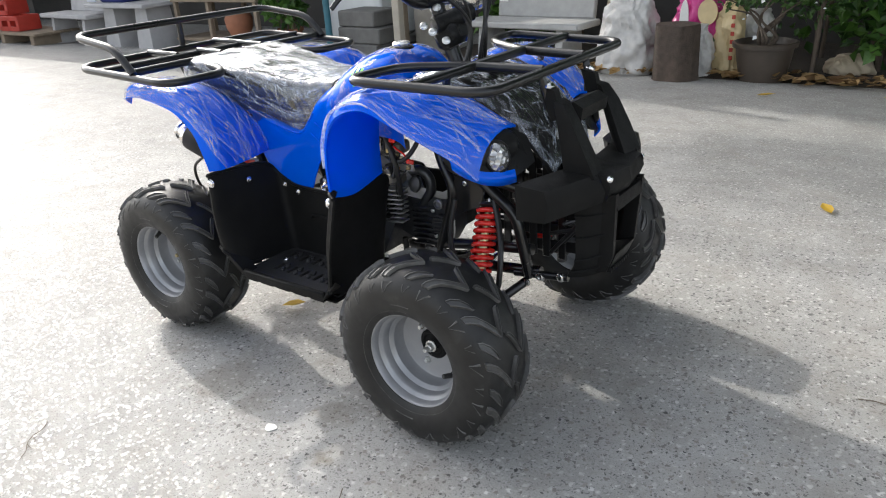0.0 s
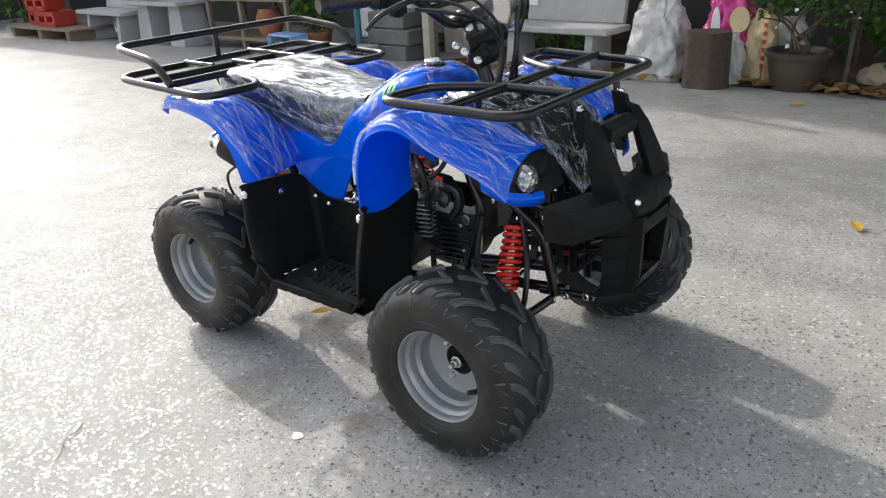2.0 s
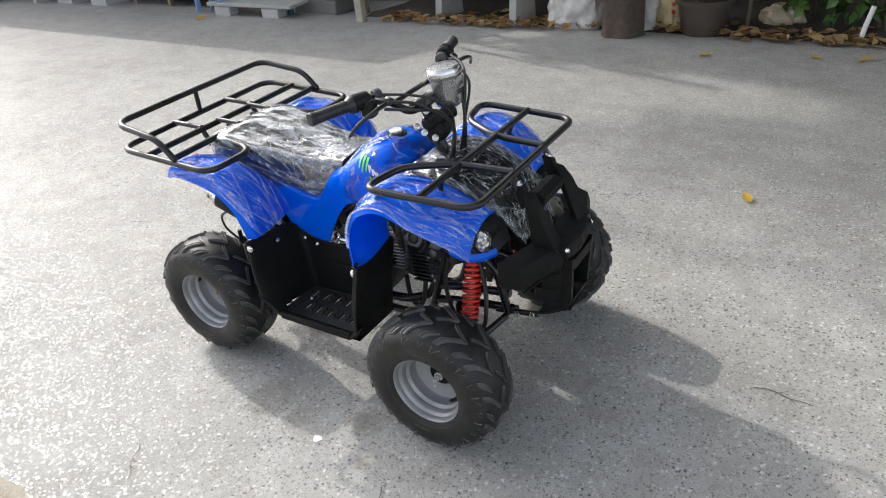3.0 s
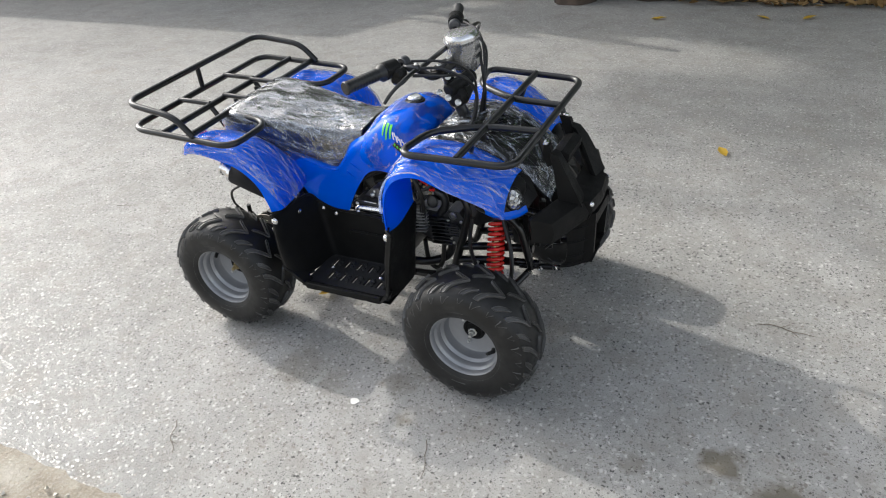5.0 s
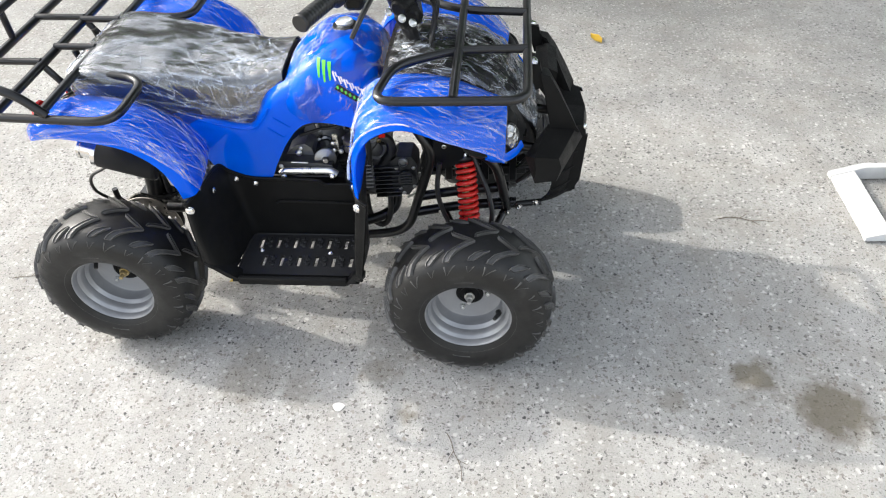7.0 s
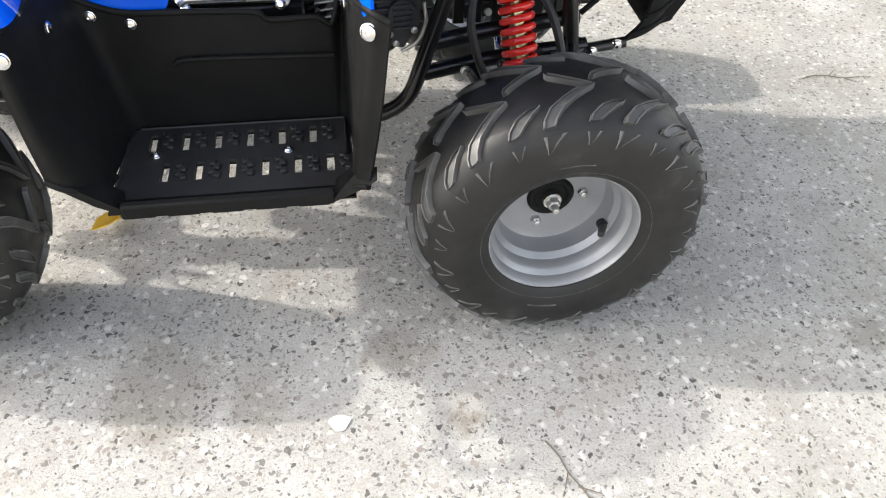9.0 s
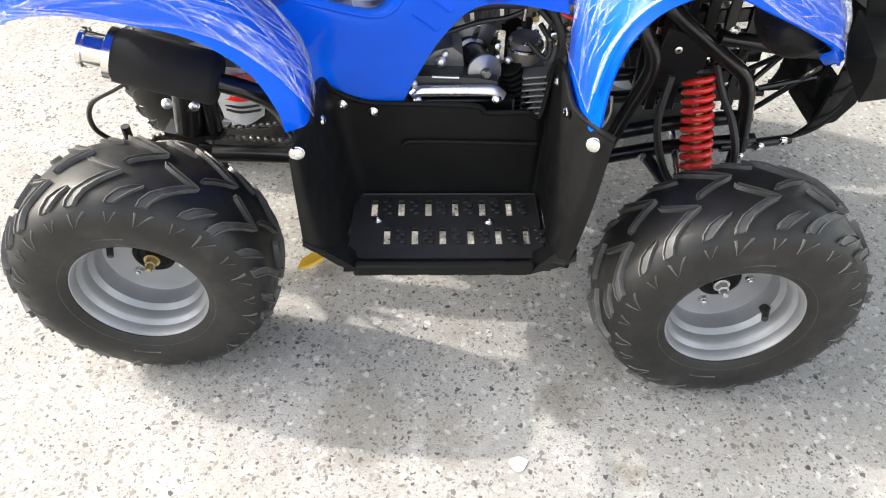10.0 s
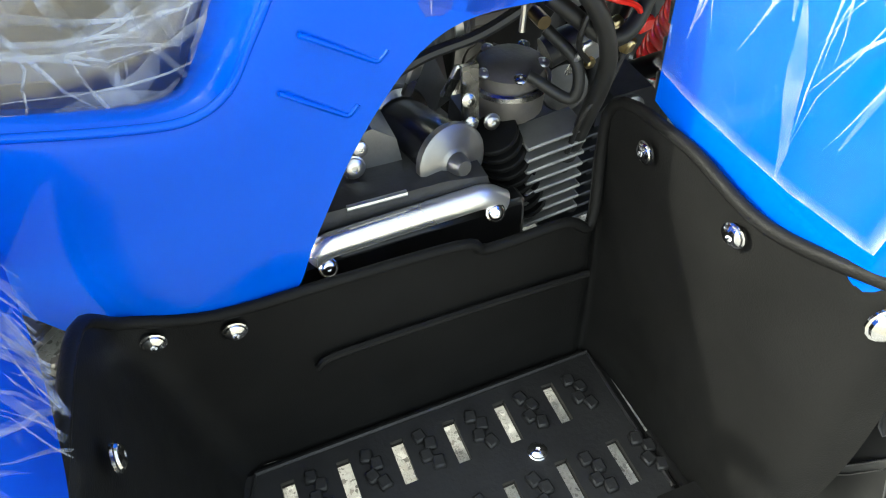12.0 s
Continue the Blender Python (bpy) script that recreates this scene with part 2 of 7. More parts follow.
CAST = plain("cast_aluminium", (0.27, 0.275, 0.28), 0.42, 0.85, 0.25, 60, 0.3, 0.0008)
DARK_CAST = plain("dark_cast_aluminium", (0.07, 0.072, 0.076), 0.4, 0.7, 0.3, 60, 0.3, 0.0008)
RED = plain("red_spring_paint", (0.75, 0.025, 0.018), 0.25, 0.0, 0.15, 30, 0.1, 0.0005, Coat_Weight=0.4)
SEAT_VINYL = plain("black_seat_vinyl", (0.009, 0.009, 0.0095), 0.5, 0.0, 0.3, 40, 0.35, 0.001, Specular_IOR_Level=0.25)
HOSE = plain("black_rubber_hose", (0.012, 0.012, 0.012), 0.45, 0.0, 0.3, 40, 0.1, 0.0005)


def lamp_lens():
    n = Nodes("faceted_lamp_lens")
    v = n.node("TexVoronoi", Vector=n.coords(), Scale=95.0)
    col = n.ramp(n.node("SeparateColor", Color=v.outputs["Color"]).outputs[0], [(0.0, (0.06, 0.062, 0.065)), (0.5, (0.35, 0.35, 0.35)), (1.0, (0.8, 0.8, 0.79))])
    return n.finish(col, 0.16, 0.7, n.bump(v.outputs["Distance"], 1.0, 0.006), Coat_Weight=1.0, Coat_Roughness=0.04)


LENS = lamp_lens()
RED_LENS = plain("red_lamp_lens", (0.5, 0.01, 0.01), 0.12, 0.0, 0.1, 60, 0.3, 0.001)
BRASS = plain("yellow_passivated_steel", (0.46, 0.37, 0.2), 0.35, 1.0, 0.2, 60, 0.1, 0.0005)
GREEN_DECAL = plain("green_decal", (0.12, 0.62, 0.05), 0.3, 0.0, 0.1, 60, 0.02, 0.0003)
WHITE_DECAL = plain("white_decal", (0.8, 0.8, 0.8), 0.3, 0.0, 0.05, 60, 0.02, 0.0003)
BLACK_DECAL = plain("black_decal", (0.01, 0.01, 0.01), 0.3, 0.0, 0.1, 60, 0.02, 0.0003)
FILM = film_plastic("clear_film", 0.8, 0.1, 0.015, base=0.004, size=1.1, relief=0.007)
FILM_LONG = film_plastic("clear_film_pulled", 0.15, 0.07, 0.014, hem=0.4, size=0.9, relief=0.007, pull=6.0)
FILM_THICK = film_plastic("clear_film_crumpled", 1.9, 0.2, 0.085, base=0.075, size=2.2, relief=0.0065, pull=3.0)
FILM_DARK = film_plastic("clear_film_loose", 1.3, 0.14, 0.03, base=0.02, size=1.4, relief=0.016, pull=3.0)
CREASE = fold_plastic("film_crease", 0.42)
FLAP = fold_plastic("film_fold", 0.19)
HEM = fold_plastic("film_hem", 0.7)
BRIGHT = plain("bright_pressed_steel", (0.93, 0.93, 0.92), 0.3, 0.9, 0.08, 50, 0.1, 0.0005)
CONCRETE = concrete()


# ---- mesh helpers ----
def V(*a):
    return Vector(a)


def part(name, bm, material, parent=None, label="", sharp=38.0):
    """Links a bmesh as one mesh object, under a thing or a part if one is given."""
    bmesh.ops.recalc_face_normals(bm, faces=bm.faces[:])
    me = bpy.data.meshes.new(name)
    bm.to_mesh(me)
    bm.free()
    me.shade_smooth()
    me.set_sharp_from_angle(angle=radians(sharp))
    me.materials.append(material)
    ob = new(name, me)
    if parent is not None:
        ob.parent = parent
    if label:
        tagged(ob, label)
    return ob


def thing(name, label, category, at=(0, 0, 0), group="", parent=None, turn=0.0):
    ob = new(name)
    ob.matrix_basis = pose(*at, 0, 0, turn)
    ob.empty_display_size = 0.1
    if parent is not None:
        ob.parent = parent
        return ob
    return tagged(ob, label, category, group)


def bent(pts, radius, seg=6, closed=False):
    """A polyline with its corners rounded."""
    pts = [Vector(p) for p in pts]
    out = []
    n = len(pts)
    for i, p in enumerate(pts):
        if not closed and i in (0, n - 1):
            out.append(p)
            continue
        a, b = pts[i - 1] - p, pts[(i + 1) % n] - p
        la, lb = a.length, b.length
        r = min(radius, la * 0.48, lb * 0.48)
        s, e = p + a / la * r, p + b / lb * r
        for k in range(seg + 1):
            u = k / seg
            out.append(s * (1 - u) ** 2 + p * 2 * u * (1 - u) + e * u * u)
    return out


def tube(bm, pts, r, n=10, closed=False, r_end=None, flat=1.0):
    """A round bar along a line of points."""
    pts = [Vector(p) for p in pts]
    m = len(pts)
    rings = []
    up = None
    for i, p in enumerate(pts):
        if closed:
            d = (pts[(i + 1) % m] - pts[i - 1]).normalized()
        else:
            d = (pts[min(i + 1, m - 1)] - pts[max(i - 1, 0)]).normalized()
        if up is None:
            up = d.orthogonal().normalized()
        up = (up - d * up.dot(d)).normalized()
        side = d.cross(up)
        rr = r if r_end is None else r + (r_end - r) * i / (m - 1)
        rings.append([bm.verts.new(p + up * rr * math.cos(2 * math.pi * k / n) + side * rr * flat * math.sin(2 * math.pi * k / n)) for k in range(n)])
    for i in range(m if closed else m - 1):
        a, b = rings[i], rings[(i + 1) % m]
        for k in range(n):
            bm.faces.new((a[k], a[(k + 1) % n], b[(k + 1) % n], b[k]))
    if not closed:
        bm.faces.new(rings[0][::-1])
        bm.faces.new(rings[-1])


def revolve(bm, profile, m, n=48, closed=False):
    """Turns (radius, height) pairs round the local z of m."""
    rings = []
    for r, h in profile:
        if r < 1e-6:
            rings.append([bm.verts.new(m @ V(0, 0, h))])
        else:
            rings.append([bm.verts.new(m @ V(r * math.cos(2 * math.pi * k / n), r * math.sin(2 * math.pi * k / n), h)) for k in range(n)])
    pairs = list(zip(rings, rings[1:])) + ([(rings[-1], rings[0])] if closed else [])
    for a, b in pairs:
        for k in range(n):
            q = [a[k % len(a)], a[(k + 1) % len(a)], b[(k + 1) % len(b)], b[k % len(b)]]
            q = list(dict.fromkeys(q))
            if len(q) > 2:
                bm.faces.new(q)
    if not closed:
        for ring, flip in ((rings[0], True), (rings[-1], False)):
            if len(ring) > 2:
                bm.faces.new(ring[::-1] if flip else ring)


def aim(at, way):
    """A matrix at a place whose z looks along way."""
    return Matrix.Translation(at) @ Vector(way).to_track_quat("Z", "Y").to_matrix().to_4x4()


def rod(bm, a, b, r, n=12, r2=None, bevel=0.0):
    a, b = Vector(a), Vector(b)
    L = (b - a).length
    r2 = r if r2 is None else r2
    e = bevel
    prof = [(r - e, 0), (r, e), (r2, L - e), (r2 - e, L)] if e else [(r, 0), (r2, L)]
    revolve(bm, prof, aim(a, b - a), n)


def box(bm, size, m=Matrix(), bevel=0.0):
    """A box of that size, centred, its edges rounded off."""
    x, y, z = (s / 2 for s in size)
    b = min(bevel, x * 0.9, y * 0.9, z * 0.9)
    pts = []
    for sx in (-1, 1):
        for sy in (-1, 1):
            for sz in (-1, 1):
                if b > 0:
                    pts += [V(sx * x, sy * (y - b), sz * (z - b)), V(sx * (x - b), sy * y, sz * (z - b)), V(sx * (x - b), sy * (y - b), sz * z)]
                else:
                    pts.append(V(sx * x, sy * y, sz * z))
    hull(bm, [m @ p for p in pts])


def hull(bm, pts):
    """The convex solid round some corners."""
    tmp = bmesh.new()
    for p in pts:
        tmp.verts.new(p)
    res = bmesh.ops.convex_hull(tmp, input=tmp.verts[:])
    bmesh.ops.delete(tmp, geom=list({g for g in res["geom_interior"] + res["geom_unused"] if isinstance(g, bmesh.types.BMVert)}), context="VERTS")
    bmesh.ops.dissolve_limit(tmp, angle_limit=0.02, verts=tmp.verts[:], edges=tmp.edges[:])
    made = {v: bm.verts.new(v.co) for v in tmp.verts}
    for f in tmp.faces:
        bm.faces.new([made[v] for v in f.verts])
    tmp.free()


def rounded(bm, width=0.006, seg=2, angle=25.0):
    """Rounds the sharp edges of what is in the bmesh."""
    edges = [e for e in bm.edges if len(e.link_faces) == 2 and e.calc_face_angle(0) > radians(angle)]
    bmesh.ops.bevel(bm, geom=edges, offset=width, segments=seg, profile=0.6, affect="EDGES", clamp_overlap=True)


def catmull(pts, n):
    """n + 1 points on a smooth line through pts."""
    pts = [Vector(p) for p in pts]
    out = []
    for i in range(n + 1):
        u = i / n * (len(pts) - 1)
        k = min(int(u), len(pts) - 2)
        t = u - k
        p0 = pts[k - 1] if k > 0 else pts[k] * 2 - pts[k + 1]
        p1, p2 = pts[k], pts[k + 1]
        p3 = pts[k + 2] if k + 2 < len(pts) else pts[k + 1] * 2 - pts[k]
        out.append(0.5 * (2 * p1 + (p2 - p0) * t + (2 * p0 - 5 * p1 + 4 * p2 - p3) * t * t + (3 * p1 - p0 - 3 * p2 + p3) * t ** 3))
    return out


def skin(sections, nu, nv):
    """A smooth grid of points through sections that run the same way."""
    rows = [catmull(s, nv) for s in sections]
    cols = [catmull([r[j] for r in rows], nu) for j in range(nv + 1)]
    return [[cols[j][i] for j in range(nv + 1)] for i in range(nu + 1)]


def normals(grid):
    out = []
    for i, row in enumerate(grid):
        line = []
        for j in range(len(row)):
            a = grid[min(i + 1, len(grid) - 1)][j] - grid[max(i - 1, 0)][j]
            b = row[min(j + 1, len(row) - 1)] - row[max(j - 1, 0)]
            line.append(a.cross(b).normalized())
        out.append(line)
    return out


def sheet(bm, grid, thick=0.004, sign=1.0):
    """A sheet of some thickness over a grid of points; sign tells which side is out."""
    nrm = normals(grid)
    top = [[bm.verts.new(p) for p in row] for row in grid]
    if thick == 0:
        for i in range(len(grid) - 1):
            for j in range(len(grid[0]) - 1):
                bm.faces.new((top[i][j], top[i + 1][j], top[i + 1][j + 1], top[i][j + 1]))
        return
    low = [[bm.verts.new(p - nv * thick * sign) for p, nv in zip(row, nr)] for row, nr in zip(grid, nrm)]
    I, J = len(grid) - 1, len(grid[0]) - 1
    for i in range(I):
        for j in range(J):
            bm.faces.new((top[i][j], top[i + 1][j], top[i + 1][j + 1], top[i][j + 1]))
            bm.faces.new((low[i][j + 1], low[i + 1][j + 1], low[i + 1][j], low[i][j]))
    for i in range(I):
        bm.faces.new((top[i][0], low[i][0], low[i + 1][0], top[i + 1][0]))
        bm.faces.new((top[i + 1][J], low[i + 1][J], low[i][J], top[i][J]))
    for j in range(J):
        bm.faces.new((top[0][j + 1], low[0][j + 1], low[0][j], top[0][j]))
        bm.faces.new((top[I][j], low[I][j], low[I][j + 1], top[I][j + 1]))


def lifted(grid, by, rough=0.0, scale=30.0, sign=1.0, seed=0.0):
    """The grid moved outwards, crumpled by noise."""
    nrm = normals(grid)
    out = []
    for row, nr in zip(grid, nrm):
        out.append([p + nv * sign * (by + rough * noise.noise(p * scale + V(seed, 0, 0)) + rough * 0.5 * noise.noise(p * scale * 2.7 + V(0, seed, 0))) for p, nv in zip(row, nr)])
    return out


def film_sheet(bm, grid):
    """A thin film over a grid, its u and v in metres: u along the rows, v from the last column."""
    uv = bm.loops.layers.uv.new("UVMap")
    vs = [[bm.verts.new(p) for p in row] for row in grid]
    J = len(grid[0]) - 1
    u = [0.0]
    for a, b in zip(grid, grid[1:]):
        u.append(u[-1] + (b[J // 2] - a[J // 2]).length)
    v = []
    for row in grid:
        line = [0.0]
        for j in range(J, 0, -1):
            line.insert(0, line[0] + (row[j] - row[j - 1]).length)
        v.append(line)
    for i in range(len(grid) - 1):
        for j in range(J):
            q = ((i, j), (i + 1, j), (i + 1, j + 1), (i, j + 1))
            f = bm.faces.new([vs[a][b] for a, b in q])
            for loop, (a, b) in zip(f.loops, q):
                loop[uv].uv = (u[a], v[a][b])


def creases(grid, count, seed, sign=1.0, angle=0.0, spread=0.4, length=(0.015, 0.09), width=(0.0006, 0.0022), high=0.0014):
    """Tapered ridges of gathered film lying on a grid, in loose bundles; angle 0 runs along the rows' way."""
    rng = random.Random(seed)
    nrm = normals(grid)
    I, J = len(grid) - 1, len(grid[0]) - 1
    lu = sum((grid[i + 1][J // 2] - grid[i][J // 2]).length for i in range(I))
    lv = sum((grid[I // 2][j + 1] - grid[I // 2][j]).length for j in range(J))

    def at(u, v):
        i, j = min(int(u * I), I - 1), min(int(v * J), J - 1)
        a, b = u * I - i, v * J - j
        return tuple(m[i][j].lerp(m[i + 1][j], a).lerp(m[i][j + 1].lerp(m[i + 1][j + 1], a), b) for m in (grid, nrm))

    bundles = [(rng.random(), rng.random(), rng.gauss(angle, spread)) for _ in range(9)]
    bm = bmesh.new()
    for k in range(count):
        bu, bv, ang = rng.choice(bundles)
        if rng.random() < 0.2:
            u, v, ang = rng.random(), rng.random(), rng.gauss(angle, spread * 1.6)
        else:
            u, v, ang = rng.gauss(bu, 0.075), rng.gauss(bv, 0.11), rng.gauss(ang, 0.3)
        L = length[0] * (length[1] / length[0]) ** rng.random()
        w0 = width[0] * (width[1] / width[0]) ** rng.random()
        bend, n = rng.gauss(0, 0.35), 7
        rows, prev = [], None
        for t in range(n + 1):
            if not (0.0 <= u <= 1.0 and 0.0 <= v <= 1.0):
                break
            p, q = at(u, v)
            a = ang + bend * (t / n - 0.5) + rng.gauss(0, 0.12)
            nxt = at(min(1, max(0, u + 0.01 * math.cos(a) / lu)), min(1, max(0, v + 0.01 * math.sin(a) / lv)))[0]
            way = nxt - p
            if way.length < 1e-6:
                break
            side = q.cross(way.normalized())
            w = w0 * (0.12 + math.sin(math.pi * t / n) ** 0.8) * rng.uniform(0.75, 1.25)
            rows.append([bm.verts.new(p + side * w), bm.verts.new(p + q * sign * min(high, w * 1.2)), bm.verts.new(p - side * w)])
            u, v = u + L / n * math.cos(a) / lu, v + L / n * math.sin(a) / lv
        for a, b in zip(rows, rows[1:]):
            for m in (0, 1):
                bm.faces.new((a[m], a[m + 1], b[m + 1], b[m]))
    return bm


def wrap(name, grid, material, label, seed, sign=1.0, ridges=160, flaps=40, angle=0.0, spread=0.4, length=(0.015, 0.09), width=(0.0006, 0.0022)):
    """A film sheet on the bike with its gathered creases and folds."""
    bm = bmesh.new()
    film_sheet(bm, grid)
    film = part(name, bm, material, atv, label, 180)
    if ridges:
        tagged(part("crease", creases(grid, ridges, seed, sign, angle, spread, length, width), CREASE, film, "", 180), kind="stuff")
    if flaps:
        tagged(part("fold", creases(grid, flaps, seed + 50, sign, angle, spread, (length[0] * 2, length[1] * 1.4), (width[0] * 3, width[1] * 3.4), 0.0022), FLAP, film, "", 180), kind="stuff")
    return film


def mirrored(sections, s):
    """Sections of the right half (y below 0), put on side s (-1 right, 1 left)."""
    return [[V(p[0], -p[1] * s, p[2]) for p in sec] for sec in sections]


def ground_z(y):
    """The yard falls away gently behind the vehicle."""
    u = min(max(y - 0.1, 0.0), 5.0)
    return -0.0205 * u ** 1.55


# ---- ground ----
def build_ground():
    xs = [-400, -150, -60, -25, -12] + [-8 + 0.4 * i for i in range(36)] + [8, 14, 30, 80, 200, 400]
    ys = [-400, -150, -50, -20, -8] + [-4 + 0.25 * i for i in range(45)] + [9, 14, 30, 80, 200, 400]
    bm = bmesh.new()
    vs = [[bm.verts.new((x, y, ground_z(y))) for y in ys] for x in xs]
    for i in range(len(xs) - 1):
        for j in range(len(ys) - 1):
            bm.faces.new((vs[i][j], vs[i + 1][j], vs[i + 1][j + 1], vs[i][j + 1]))
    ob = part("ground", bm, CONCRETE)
    return tagged(ob, "pale worn exposed-aggregate concrete yard", "ground", kind="structure")


build_ground()

# ---- the quad bike ----
atv = thing("quad_bike", "blue and black four-wheeled quad bike, new, body wrapped in clear film", "quad bike")


def tyre_profile():
    half = [(0.072, 0.1005), (0.084, 0.1035), (0.0925, 0.115), (0.0972, 0.133), (0.0972, 0.15), (0.0925, 0.168), (0.082, 0.183), (0.064, 0.193), (0.036, 0.1985), (0.0, 0.2)]
    return half


HALF = tyre_profile()


def tyre_point(theta, w, h):
    """A place on the tyre: w metres from the crown's middle along the section, h above it. Axis y."""
    pts = [V(o, r) for o, r in HALF[::-1]]
    left, s = abs(w), 1 if w >= 0 else -1
    for a, b in zip(pts, pts[1:]):
        d = (b - a).length
        if left <= d or b is pts[-1]:
            p = a + (b - a) * (left / d)
            t = (b - a) / d
            nrm = V(-t[1], t[0])
            nrm = nrm if nrm[1] > 0 or nrm[0] > 0 else -nrm
            p = p + nrm * h
            break
        left -= d
    return V(p[1] * math.cos(theta), s * p[0], p[1] * math.sin(theta))


def lug(bm, line, height=0.0062, dent=0.0):
    """A raised block on the tread along (theta, w, width in radians) points, its top dented if asked."""
    rows = []
    for th, w, width in line:
        cut = ((-0.5, -0.001), (-0.43, height), (-0.33, height), (-0.28, height - dent), (0.28, height - dent), (0.33, height), (0.43, height), (0.5, -0.001)) if dent else ((-0.5, -0.001), (-0.38, height), (0.38, height), (0.5, -0.001))
        rows.append([bm.verts.new(tyre_point(th + k * width, w, hh)) for k, hh in cut])
    for a, b in zip(rows, rows[1:]):
        for k in range(len(a) - 1):
            bm.faces.new((a[k], a[k + 1], b[k + 1], b[k]))
    bm.faces.new(rows[0])
    bm.faces.new(rows[-1][::-1])


def build_tyre_mesh():
    bm = bmesh.new()
    prof = [(r, o) for o, r in HALF] + [(r, -o) for o, r in HALF[-2::-1]]
    prof += [(0.098, -0.07), (0.097, 0.0), (0.098, 0.07)]
    revolve(bm, prof, pose(0, 0, 0, -90, 0, 0), 72, closed=True)
    return bm


def tread_meshes():
    """The tread blocks of one pitch: arrow arms, a smaller block and a shoulder wedge, for both sides."""
    out = []
    kinds = (
        # arrow: an arm to the shoulder and one across the crown, meeting in a tip
        ((-0.085, 0.0265, 0.01), (-0.03, 0.0305, 0.09), (0.07, 0.045, 0.1), (0.17, 0.062, 0.105), (0.225, 0.075, 0.1), (0.245, 0.085, 0.085), 0.0078, 0.0026),
        ((-0.08, 0.0265, 0.01), (-0.03, 0.0225, 0.085), (0.06, 0.012, 0.082), (0.14, 0.001, 0.07), (0.17, -0.006, 0.03), 0.0076, 0.0024),
        # leaf between the arrows
        ((0.265, 0.05, 0.01), (0.31, 0.054, 0.09), (0.375, 0.063, 0.125), (0.44, 0.074, 0.12), (0.475, 0.083, 0.08), 0.006, 0.003),
        # shoulder wedges below each
        ((0.215, 0.093, 0.17), (0.245, 0.103, 0.1), (0.285, 0.116, 0.014), 0.0017, 0.001),
        ((0.47, 0.095, 0.115), (0.485, 0.103, 0.07), (0.505, 0.112, 0.012), 0.0013, 0.0008),
    )
    for s in (-1, 1):
        for *line, height, dent in kinds:
            bm = bmesh.new()
            lug(bm, [(t, s * w, k) for t, w, k in line], height, dent)
            bmesh.ops.recalc_face_normals(bm, faces=bm.faces[:])
            me = bpy.data.meshes.new("tread_block")
            bm.to_mesh(me)
            bm.free()
            me.shade_smooth()
            me.set_sharp_from_angle(angle=radians(30))
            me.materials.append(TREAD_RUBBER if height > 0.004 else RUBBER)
            out.append((s, me))
    return out


TREAD = tread_meshes()
PITCHES = 12


